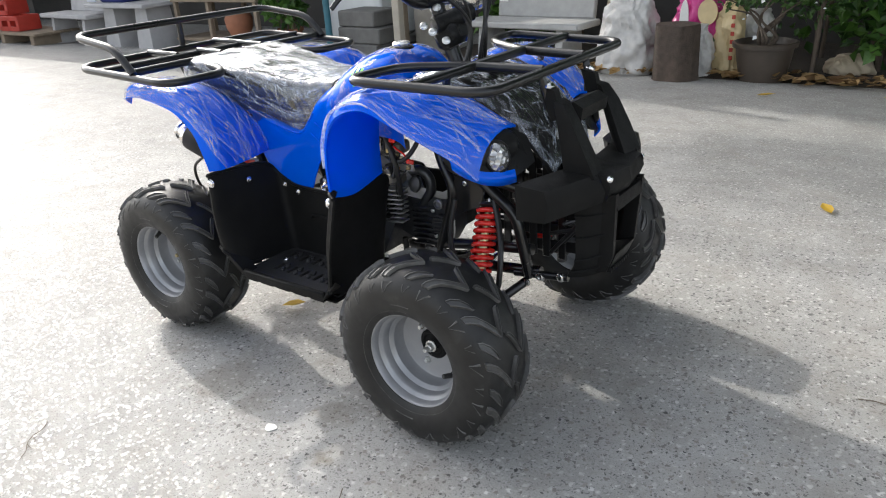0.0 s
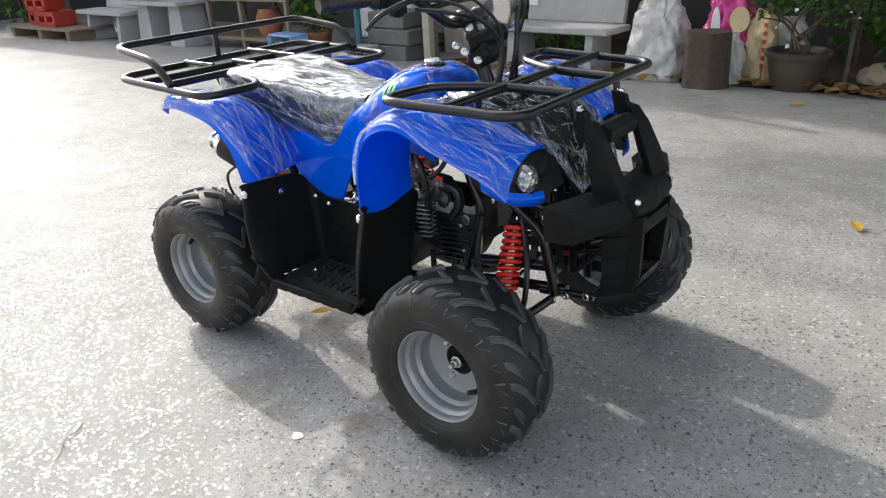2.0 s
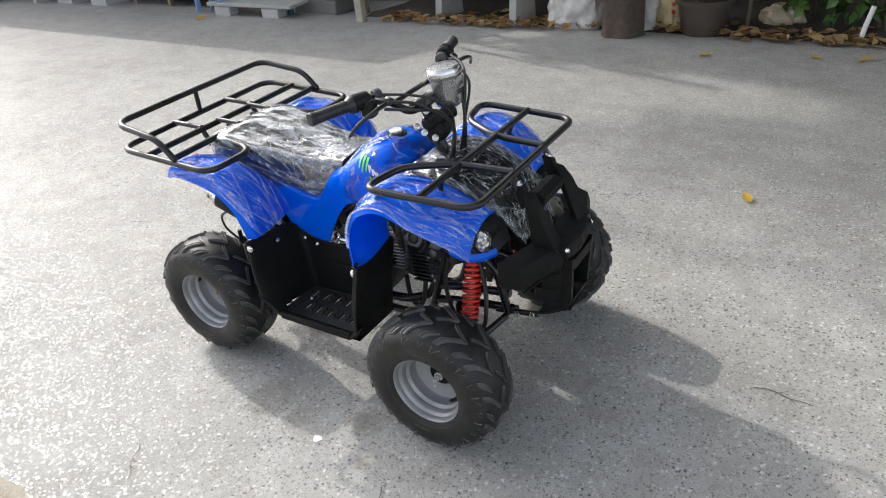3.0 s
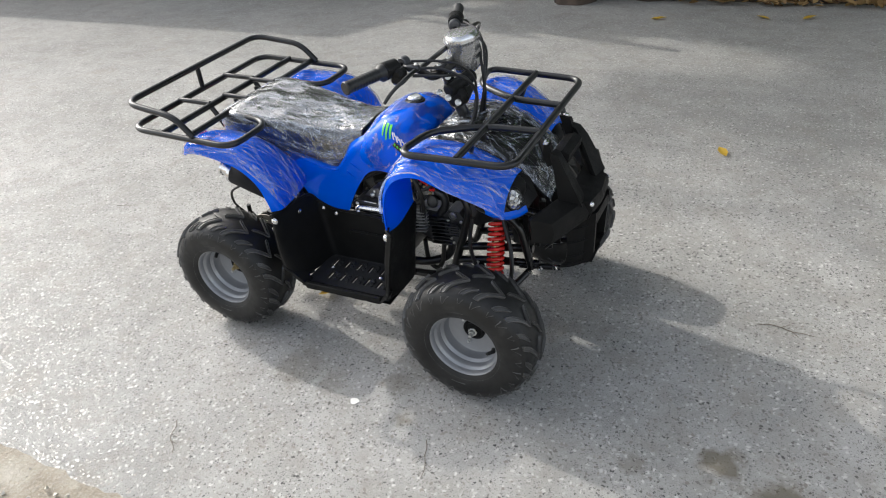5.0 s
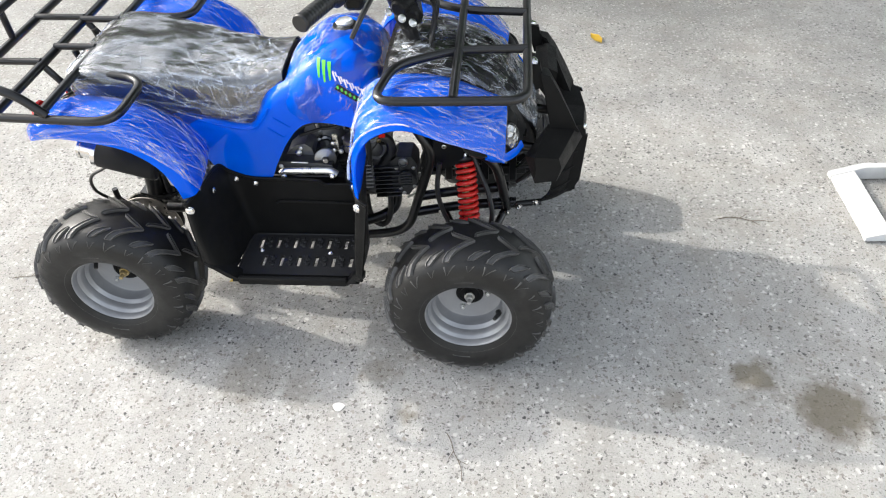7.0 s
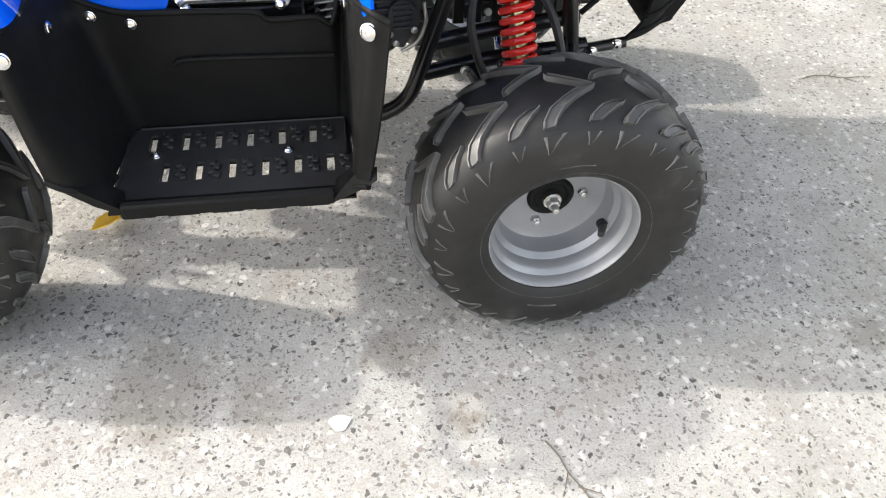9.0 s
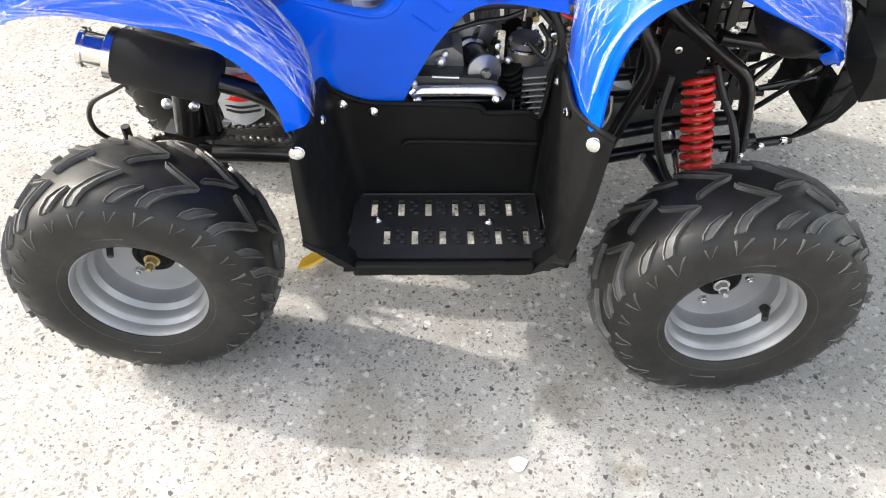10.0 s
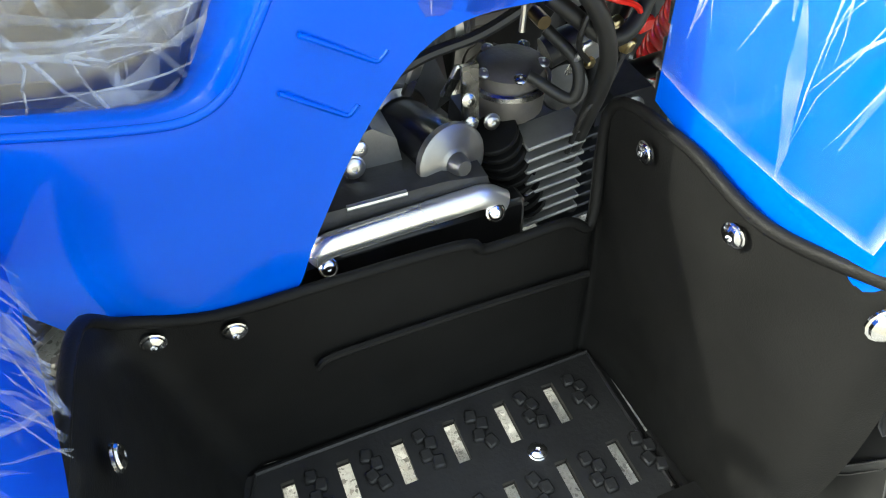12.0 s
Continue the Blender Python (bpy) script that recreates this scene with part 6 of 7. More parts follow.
def build_handlebar():
    hb = thing("handlebar", "", "", parent=atv)
    half = [(0.157, 0.342, 0.912), (0.212, 0.2, 0.917), (0.232, 0.145, 0.908), (0.262, 0.075, 0.845), (0.265, 0.0, 0.842)]
    line = [(x, -y, z) for x, y, z in half] + [(x, y, z) for x, y, z in half[-2::-1]]
    bm = bmesh.new()
    tube(bm, bent(line, 0.03, 5), 0.011, 12)
    part("bar", bm, BLACK_STEEL, hb)
    bm = bmesh.new()
    tube(bm, bent([(0.245, -0.112, 0.885), (0.252, 0, 0.892), (0.245, 0.112, 0.885)], 0.05), 0.007, 10)
    part("brace", bm, BLACK_STEEL, hb)
    bm = bmesh.new()
    rod(bm, (0.37, 0, 0.56), (0.258, 0, 0.85), 0.017, 16)
    box(bm, (0.05, 0.09, 0.03), pose(0.262, 0, 0.85, 0, -20, 0), 0.006)
    part("stem", bm, BLACK_STEEL, hb)
    for y in (-0.03, 0.03):
        bolt((0.262, y, 0.866), (0.2, 0, 1), 0.007, hb, ZINC)
    for s in (-1, 1):
        a, b = V(0.155, s * 0.346, 0.9115), V(0.203, s * 0.222, 0.9155)
        d = (b - a).normalized()
        bm = bmesh.new()
        prof = [(0.004, 0.0), (0.0155, 0.0), (0.0178, 0.004), (0.0168, 0.01)]
        for k in range(10):
            prof += [(0.0165, 0.014 + 0.0095 * k), (0.0157, 0.017 + 0.0095 * k), (0.0157, 0.0205 + 0.0095 * k), (0.0165, 0.0225 + 0.0095 * k)]
        prof += [(0.024, 0.118), (0.024, 0.123), (0.012, 0.124)]
        revolve(bm, prof, aim(a, d), 24)
        part("grip", bm, HOSE, hb, "black ribbed rubber grip")
        bm = bmesh.new()
        rod(bm, b - d * 0.008, b + d * 0.04, 0.024, 20, 0.022, 0.004)
        box(bm, (0.04, 0.036, 0.045), Matrix.Translation(b + d * 0.02 + V(0.02, 0, -0.018)), 0.008)
        part("switch_housing", bm, BLACK_SMOOTH, hb)
        bm = bmesh.new()
        c = b + d * 0.055
        rod(bm, c, c + d * 0.022, 0.018, 16, bevel=0.003)
        box(bm, (0.05, 0.02, 0.018), Matrix.Translation(c + V(0.028, 0, -0.008)), 0.004)
        perch = part("lever_perch", bm, DARK_CAST, hb)
        bm = bmesh.new()
        tube(bm, catmull([c + V(0.045, 0, -0.01), c + V(0.045, s * 0.05, -0.012), c + V(0.03, s * 0.11, -0.03), c + V(0.015, s * 0.135, -0.055)], 16), 0.0065, 10, r_end=0.0045)
        part("brake_lever", bm, BLACK_STEEL, perch, "black curved brake lever")
        bolt(c + V(0.045, 0, 0.002), (0, 0, 1), 0.006, perch, ZINC)
        for k, (out, r) in enumerate(((0.0, 0.004), (0.02, 0.0035), (-0.02, 0.0045))):
            bm = bmesh.new()
            tube(bm, catmull([c + V(0.03, 0, -0.01 + out), c + V(0.09, -s * 0.04, -0.02 + out), V(0.35, s * (0.1 - 0.02 * k), 0.87 + out), V(0.37, s * 0.03, 0.8 + out), V(0.35, s * (0.02 + 0.015 * k), 0.69)], 26), r, 8)
            part("cable", bm, HOSE, hb)
    bm = bmesh.new()
    rod(bm, (0.29, -0.05, 0.8), (0.33, 0.04, 0.82), 0.02, 18, bevel=0.004)
    box(bm, (0.06, 0.09, 0.05), pose(0.305, 0.0, 0.775, 0, -25, 10), 0.012)
    part("clamp_cover", bm, BLACK_SMOOTH, hb)
    for at in ((0.27, -0.06, 0.80), (0.3, -0.07, 0.79), (0.285, -0.03, 0.835), (0.32, -0.05, 0.77)):
        bolt(at, (0.4, -0.6, 0.5), 0.008, hb, ZINC)
    # bright metal instrument cup on a stalk
    bm = bmesh.new()
    m = aim((0.3, 0.075, 0.815), (-0.12, -0.05, 1))
    n = 8
    prof = [(0.0, 0.0), (0.03, 0.002), (0.043, 0.012), (0.045, 0.02), (0.048, 0.085), (0.05, 0.09), (0.052, 0.094), (0.052, 0.108), (0.046, 0.116), (0.0, 0.118)]
    revolve(bm, prof, m, n)
    rounded(bm, 0.004, 2, 20)
    part("instrument_cup", bm, CUP_METAL, hb, "polished metal instrument cup wrapped in film", 40)
    bm = bmesh.new()
    tube(bm, catmull([(0.262, 0.05, 0.85), (0.28, 0.07, 0.83), (0.3, 0.075, 0.82)], 8), 0.008, 10)
    part("cup_stalk", bm, BLACK_STEEL, hb)


build_handlebar()


# ---- the yard round it ----
def leaf_color(name, dark, light, rough=0.45):
    n = Nodes(name)
    c = n.coords()
    rnd = n.node("NewGeometry").outputs["Random Per Island"]
    col = n.ramp(n.math("ADD", n.math("MULTIPLY", rnd, 0.7), n.math("MULTIPLY", n.noise(c, 3, 3), 0.3)), [(0.15, dark), (0.85, light)])
    n.finish(col, rough)
    glow = n.node("BsdfTranslucent", Color=col)
    both = n.node("MixShader", Fac=0.3)
    n.put(both.inputs[1], n.bsdf.outputs[0])
    n.put(both.inputs[2], glow.outputs[0])
    n.t.links.new(both.outputs[0], n.out.inputs["Surface"])
    return n.mat


LEAF = leaf_color("broad_green_leaf", (0.018, 0.055, 0.009), (0.1, 0.21, 0.035))
LEAF_SMALL = leaf_color("small_green_leaf", (0.02, 0.06, 0.012), (0.09, 0.17, 0.04))
DRY = leaf_color("dry_leaf", (0.12, 0.06, 0.025), (0.5, 0.33, 0.14), 0.7)
YELLOW = leaf_color("yellow_leaf", (0.5, 0.3, 0.03), (0.7, 0.5, 0.06), 0.5)
BARK = plain("bark", (0.1, 0.075, 0.055), 0.9, 0.0, 0.4, 14, 0.8, 0.01)
STUMP = plain("sawn_log", (0.085, 0.062, 0.047), 0.9, 0.0, 0.5, 22, 0.9, 0.012)
STONE = plain("grey_cast_stone", (0.36, 0.355, 0.34), 0.85, 0.0, 0.2, 12, 0.5, 0.002)
DARK_STONE = plain("weathered_concrete_block", (0.14, 0.135, 0.125), 0.9, 0.0, 0.3, 10, 0.6, 0.003)
WHITE_STONE = plain("whitewashed_concrete", (0.4, 0.39, 0.385), 0.85, 0.0, 0.15, 9, 0.4, 0.002)
SACK = plain("white_woven_sack", (0.55, 0.53, 0.5), 0.45, 0.0, 0.22, 22, 0.5, 0.002)
YELLOW_SACK = plain("yellow_printed_sack", (0.6, 0.47, 0.26), 0.55, 0.0, 0.15, 16, 0.4, 0.002)
CREAM = plain("cream_paper_sack", (0.46, 0.38, 0.27), 0.7, 0.0, 0.15, 16, 0.4, 0.002)
MAGENTA = plain("magenta_printed_bag", (0.55, 0.04, 0.22), 0.35, 0.0, 0.15, 18, 0.4, 0.002)
CLAY = plain("brown_glazed_clay", (0.065, 0.05, 0.038), 0.45, 0.0, 0.25, 8, 0.3, 0.002)
TERRACOTTA = plain("terracotta", (0.32, 0.13, 0.07), 0.8, 0.0, 0.2, 12, 0.4, 0.002)
SOIL = plain("dark_soil", (0.05, 0.038, 0.028), 0.95, 0.0, 0.4, 30, 0.8, 0.006)
TEAL = plain("teal_painted_pipe", (0.03, 0.13, 0.17), 0.4, 0.0, 0.2, 20)
STOOL_BLUE = plain("pale_blue_plastic", (0.25, 0.42, 0.7), 0.4, 0.0, 0.1, 12)
CRATE_RED = plain("red_plastic", (0.45, 0.045, 0.03), 0.4, 0.0, 0.15, 14)
WOOD = plain("weathered_wood", (0.22, 0.17, 0.12), 0.85, 0.0, 0.35, 9, 0.6, 0.003)
PALE_WOOD = plain("pale_wood_post", (0.38, 0.34, 0.28), 0.85, 0.0, 0.25, 9, 0.6, 0.003)
WHITE_PANEL = plain("white_enamel_panel", (0.7, 0.71, 0.7), 0.35, 0.0, 0.08, 6, 0.1, 0.001)
NAVY = plain("navy_cloth", (0.02, 0.03, 0.16), 0.8, 0.0, 0.2, 16)
PALE_BLUE = plain("pale_blue_plate", (0.45, 0.5, 0.58), 0.5, 0.0, 0.1, 12)
ORANGE = plain("orange_packets", (0.7, 0.25, 0.03), 0.35, 0.0, 0.35, 30)
GLASS_JAR = plain("cloudy_glass_jar", (0.5, 0.52, 0.5), 0.15, 0.0, 0.2, 30)
# very dark plaster tone with grain, used for both yard walls
WALL_DARK = plain("dark_plaster_wall", (0.055, 0.05, 0.045), 0.9, 0.0, 0.35, 3, 0.5, 0.006)
ROOF = plain("grey_roof_sheet", (0.2, 0.2, 0.2), 0.5, 0.6, 0.2, 5, 0.3, 0.002)
WHITE_FLOWER = plain("white_flower", (0.8, 0.8, 0.78), 0.6, 0.0, 0.05, 20)
WHITE_PAINT = plain("white_paint_drop", (0.75, 0.74, 0.7), 0.6, 0.0, 0.08, 30)
TWIG = plain("dark_twig", (0.13, 0.105, 0.08), 0.9, 0.0, 0.3, 30)


def base(x, y, dz=0.0):
    return (x, y, ground_z(y) + dz)


def single(name, bm, material, at, label, category, group="", turn=0.0, sharp=38.0, kind=""):
    ob = part(name, bm, material, None, "", sharp)
    ob.matrix_basis = pose(*at, 0, 0, turn)
    return tagged(ob, label, category, group, kind)


def leaf_cloud(name, blobs, count, size, material, parent, seed, label="", up=0.3):
    """Many folded leaves scattered in the shells of some blobs: (centre, radii)."""
    rng = np.random.default_rng(seed)
    verts, faces = [], []
    vol = np.array([r[0] * r[1] * r[2] for _, r in blobs])
    pick = rng.choice(len(blobs), count, p=vol / vol.sum())
    for k in pick:
        c, r = blobs[k]
        d = rng.normal(size=3)
        d /= np.linalg.norm(d)
        rad = rng.uniform(0.35, 1.0) ** 0.5 * (1 + 0.18 * math.sin(5 * d[0] + 3 * d[2] + k))
        p = Vector(c) + Vector(d * np.array(r) * rad)
        axis = Vector(d + rng.normal(scale=0.6, size=3) + np.array((0, 0, up)))
        q = axis.to_track_quat("Y", "Z") @ Matrix.Rotation(rng.uniform(-1.2, 1.2), 3, "Y").to_quaternion()
        s = size * rng.uniform(0.6, 1.3)
        w = s * rng.uniform(0.28, 0.4)
        fold = s * 0.12
        shape = [V(0, 0, 0), V(-w, s * 0.45, fold), V(0, s * 0.5, 0), V(w, s * 0.45, fold), V(0, s, -s * 0.1)]
        i = len(verts)
        verts += [p + q @ v for v in shape]
        faces += [(i, i + 2, i + 1), (i, i + 3, i + 2), (i + 1, i + 2, i + 4), (i + 2, i + 3, i + 4)]
    me = bpy.data.meshes.new(name)
    me.from_pydata(verts, [], faces)
    me.materials.append(material)
    ob = new(name, me)
    ob.parent = parent
    return tagged(ob, label, kind="stuff")


def limb(parent, pts, r0, r1, name="limb", mat=None):
    bm = bmesh.new()
    tube(bm, catmull(pts, 18), r0, 9, r_end=r1)
    return part(name, bm, mat or BARK, parent)


def build_tree(at, height, blobs, count, size, seed, label, sparse=()):
    tree = thing("tree", label, "tree", at, "yard trees")
    rnd = random.Random(seed)
    c = Vector(blobs[0][0])
    limb(tree, [(0, 0, -0.05), (c.x * 0.1, c.y * 0.15, height * 0.35), (c.x * 0.4, c.y * 0.45, height * 0.7), (c.x * 0.7, c.y * 0.75, height)], 0.14, 0.07, "trunk")
    for b, r in blobs:
        for k in range(4):
            e = Vector(b) + V(rnd.uniform(-0.7, 0.7) * r[0], rnd.uniform(-0.7, 0.7) * r[1], rnd.uniform(-0.4, 0.6) * r[2])
            s = V(c.x * 0.6, c.y * 0.65, height * 0.88)
            limb(tree, [s, s.lerp(e, 0.5) + V(0, 0, 0.12), e], 0.05, 0.012)
    leaf_cloud("crown", blobs, count, size, LEAF, tree, seed, "dense green leaves")
    for k, (b, r, few) in enumerate(sparse):
        limb(tree, [V(c.x * 0.6, c.y * 0.65, height * 0.88), V(c.x * 0.6, c.y * 0.65, height * 0.88).lerp(Vector(b), 0.5) + V(0, 0, 0.15), Vector(b)], 0.04, 0.01)
        leaf_cloud("thin_bough", [(b, r)], few, size, LEAF, tree, seed + 70 + k, "thinly leaved bough")


build_tree(base(-7.3, 7.6), 7.4, [((0.2, -2.3, 8.6), (1.9, 1.05, 0.7)), ((2.0, -2.4, 8.4), (1.3, 1.0, 0.6)), ((-0.3, -1.9, 8.0), (0.9, 0.85, 0.6)), ((1.4, -3.1, 8.5), (1.4, 0.6, 0.4)), ((-1.7, -0.6, 8.6), (0.9, 0.8, 0.5)), ((0.4, -0.7, 8.7), (1.5, 0.9, 0.6)), ((-2.9, -1.9, 8.5), (0.5, 0.22, 0.3)), ((-3.3, -0.2, 8.6), (1.3, 0.5, 0.45)), ((-1.4, -1.8, 8.7), (1.2, 0.7, 0.5)), ((-1.6, -0.8, 8.3), (1.1, 0.7, 0.5))],
           17000, 0.22, 5, "tall broad-leaved tree behind the yard's edge", [((-2.1, -2.6, 8.5), (1.4, 0.9, 0.3), 260), ((-3.0, -2.25, 8.5), (0.8, 0.35, 0.3), 140)])
build_tree(base(-2.4, 6.1), 3.0, [((-0.3, -0.2, 3.6), (1.6, 0.9, 0.8)), ((1.2, -0.3, 3.3), (1.0, 0.8, 0.7)), ((2.3, -0.2, 3.1), (0.8, 0.7, 0.6)), ((-1.9, -0.95, 3.4), (1.7, 0.5, 0.4)), ((0.2, -0.75, 3.4), (0.9, 0.35, 0.3))], 5200, 0.18, 6, "broad-leaved tree with a spreading crown behind the yard's edge")
# added out of view: its dense crown blocks sky light over the yard's right
build_tree(base(3.6, 6.3), 3.0, [((-0.4, -1.6, 3.3), (1.7, 1.3, 0.6)), ((1.5, -1.4, 3.5), (1.6, 1.3, 0.7)), ((-2.0, -1.0, 3.3), (1.0, 0.9, 0.6)), ((-0.3, -3.2, 3.7), (1.7, 1.2, 0.5)), ((2.0, -3.4, 3.8), (1.6, 1.4, 0.5)), ((-2.0, -3.0, 3.9), (1.3, 1.1, 0.4)), ((-1.2, -4.4, 4.2), (1.4, 0.9, 0.4)), ((-1.5, -3.5, 2.75), (1.3, 1.1, 0.35)), ((-2.6, -2.7, 2.9), (1.0, 0.9, 0.35)), ((-0.1, -4.0, 2.85), (1.3, 1.1, 0.35)), ((-1.2, -2.6, 2.3), (1.8, 1.0, 0.5)), ((1.0, -3.0, 2.4), (1.6, 1.2, 0.5)), ((-2.5, -4.1, 4.3), (1.5, 1.0, 0.4)), ((-0.9, -4.9, 4.4), (1.7, 1.0, 0.4)), ((-3.6, -3.6, 4.2), (1.0, 0.9, 0.4))], 25000, 0.2, 8, "unseen broad-leaved tree, added to hold sky light off the yard")


def build_backdrop():
    bm = bmesh.new()
    box(bm, (16.0, 0.16, 3.4), pose(-6.5, 6.6, 1.4), 0.01)
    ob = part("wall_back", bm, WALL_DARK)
    tagged(ob, "dark plaster wall under the lean-to roof", "wall", kind="structure")
    bm = bmesh.new()
    for k in range(54):
        x = -14.5 + k * 0.165
        hull(bm, [V(x + dx, y, z + dz) for y, z in ((3.95, 2.58), (6.7, 3.1)) for dx, dz in ((0, 0), (0.0825, 0.03), (0.17, 0), (0.0825, 0.034), (0.0, 0.004), (0.17, 0.004))])
    ob = part("roof", bm, ROOF)
    tagged(ob, "grey corrugated lean-to roof on posts", "roof", kind="structure")
    for x in (-13.5, -10.8):
        bm = bmesh.new()
        rod(bm, base(x, 4.3), (x, 4.3, 2.64), 0.045, 14)
        tagged(part("post", bm, WOOD), "dark wooden post carrying the lean-to roof", "post", "lean-to posts")
    bm = bmesh.new()
    box(bm, (0.2, 8.0, 2.6), pose(-15.2, 3.0, 1.0), 0.02)
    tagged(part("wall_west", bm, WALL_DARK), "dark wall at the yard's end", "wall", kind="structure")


build_backdrop()


def build_post(x, y, top, r, mat, label):
    bm = bmesh.new()
    rod(bm, base(x, y), (x, y, top), r, 16, r * 0.95, 0.004)
    tagged(part("post", bm, mat), label, "post", "lean-to posts")


build_post(-4.2, 4.25, 2.66, 0.034, TEAL, "teal-painted steel pipe post carrying the roof")
bm = bmesh.new()
box(bm, (0.085, 0.075, 2.8), pose(0, 0, 1.4), 0.008)
single("post", bm, PALE_WOOD, base(-3.19, 4.13), "pale weathered square wooden post", "post", "lean-to posts")
bm = bmesh.new()
box(bm, (0.07, 0.07, 2.8), pose(0, 0, 1.4), 0.008)
single("post", bm, WOOD, base(-3.42, 4.5), "dark weathered wooden post", "post", "lean-to posts")


def build_stone_bench(x, y, length, turn=0.0, back=True, mat=STONE, label=""):
    """A cast-stone garden bench with slab seat, back slab and two pairs of legs."""
    b = thing("stone_bench", label, "bench", base(x, y), "stone benches", turn=turn)
    bm = bmesh.new()
    box(bm, (length, 0.4, 0.055), pose(0, 0, 0.375), 0.012)
    part("seat", bm, mat, b)
    if back:
        bm = bmesh.new()
        box(bm, (length * 0.82, 0.05, 0.46), pose(0.06, 0.23, 0.62, -10, 0, 0), 0.015)
        part("backrest", bm, mat, b)
    for s in (-1, 1):
        bm = bmesh.new()
        hull(bm, [V(s * length * 0.33 + dx, y2, z) for dx in (-0.035, 0.035) for y2, z in ((-0.17, 0), (0.2, 0), (-0.13, 0.35), (0.17, 0.35), (-0.16, 0.05), (0.19, 0.05))])
        rounded(bm, 0.01)
        part("leg", bm, mat, b)
    return b


build_stone_bench(-2.06, 4.53, 1.22, -4, True, STONE, "grey cast-stone bench with a slab back")
bm = bmesh.new()
hull(bm, [V(x, 0, z) for x, z in ((-0.045, -0.03), (0.045, -0.035), (0.045, 0.03), (-0.045, 0.035))] + [V(0, 0.002, 0)])
single("label_sheet", bm, WHITE_PAINT, (-2.42, 4.735, 0.36), "small pale paper label stuck on the bench back", "label")
build_stone_bench(-8.7, 4.15, 1.3, -4, True, WHITE_STONE, "pale concrete bench with a slab back")

# concrete table beside it
tb = thing("concrete_table", "pale concrete table with box pedestal", "table", base(-7.5, 4.25))
bm = bmesh.new()
box(bm, (1.25, 0.6, 0.05), pose(0, 0, 0.52), 0.01)
part("tabletop", bm, WHITE_STONE, tb)
for x in (-0.3, 0.38):
    bm = bmesh.new()
    hull(bm, [V(x + dx, dy, z) for dx, dy, z in ((-0.15, -0.2, 0), (0.15, -0.2, 0), (-0.15, 0.2, 0), (0.15, 0.2, 0), (-0.11, -0.17, 0.495), (0.11, -0.17, 0.495), (-0.11, 0.17, 0.495), (0.11, 0.17, 0.495))])
    rounded(bm, 0.012)
    part("pedestal", bm, WHITE_STONE, tb)
bm = bmesh.new()
box(bm, (0.5, 0.3, 0.16), pose(0, 0, 0.08), 0.03)
single("cloth_bundle", bm, NAVY, base(-7.75, 4.25, 0.545), "folded navy cloth lying on the concrete table", "cloth")
bm = bmesh.new()
box(bm, (0.2, 0.02, 0.12), pose(0, 0, 0.06), 0.006)
single("plate_box", bm, PALE_BLUE, base(-8.08, 4.05, 0.545), "pale blue plastic box on the concrete table", "box")


def build_crate(at, turn, label):
    c = thing("plastic_crate", label, "crate", at, "red crates", turn=turn)
    for s in (-1, 1):
        bm = bmesh.new()
        for z, h in ((0.03, 0.06), (0.17, 0.06)):
            box(bm, (0.46, 0.012, h), pose(0, s * 0.16, z), 0.004)
        for x in (-0.2, 0, 0.2):
            box(bm, (0.06, 0.012, 0.2), pose(x, s * 0.16, 0.1), 0.004)
        part("side_wall", bm, CRATE_RED, c)
        bm = bmesh.new()
        box(bm, (0.012, 0.32, 0.2), pose(s * 0.227, 0, 0.1), 0.004)
        part("end_wall", bm, CRATE_RED, c)
    bm = bmesh.new()
    box(bm, (0.45, 0.31, 0.012), pose(0, 0, 0.006), 0.003)
    part("bottom", bm, CRATE_RED, c)


pl = thing("low_platform", "low weathered wooden platform", "platform", base(-9.95, 4.0))
for k in range(5):
    bm = bmesh.new()
    box(bm, (1.9, 0.12, 0.03), pose(0, -0.26 + 0.13 * k, 0.155), 0.004)
    part("plank", bm, WOOD, pl)
for x in (-0.8, 0, 0.8):
    bm = bmesh.new()
    box(bm, (0.1, 0.6, 0.14), pose(x, 0, 0.07), 0.01)
    part("bearer", bm, WOOD, pl)
build_crate(base(-9.85, 3.95, 0.171), 4, "red plastic crate on the low platform")
build_crate(base(-10.35, 4.05, 0.171), -6, "red plastic crate standing at the end of the low platform")
build_crate(base(-10.3, 4.05, 0.373), 8, "red plastic crate stacked on another crate")

# stall table with shelf, jars and packets
st = thing("stall_table", "dark wooden stall table with a lower shelf", "table", base(-6.0, 4.55))
for z in (0.58, 0.14):
    bm = bmesh.new()
    box(bm, (1.5, 0.6, 0.035), pose(0, 0, z), 0.005)
    part("board", bm, WOOD, st)
for x in (-0.7, -0.1, 0.7):
    for y in (-0.26, 0.26):
        bm = bmesh.new()
        box(bm, (0.05, 0.05, 0.565), pose(x, y, 0.2825), 0.005)
        part("leg", bm, WOOD, st)
rnd = random.Random(2)
jar = thing("glass_jar", "small cloudy glass jar with white lid on the stall table", "jar", base(-6.62, 4.4, 0.598), "jars on the stall")
bm = bmesh.new()
revolve(bm, [(0.0, 0), (0.034, 0), (0.037, 0.006), (0.037, 0.075), (0.03, 0.085), (0, 0.085)], pose(0, 0, 0), 16)
part("body", bm, GLASS_JAR, jar)
bm = bmesh.new()
revolve(bm, [(0.0, 0.085), (0.034, 0.085), (0.034, 0.1), (0, 0.102)], pose(0, 0, 0), 16)
part("lid", bm, WHITE_PANEL, jar)
for k in range(1, 16):
    copy_thing(jar, pose(*base(-6.62 + 0.085 * (k % 8), 4.4 + 0.1 * (k // 8), 0.598)))
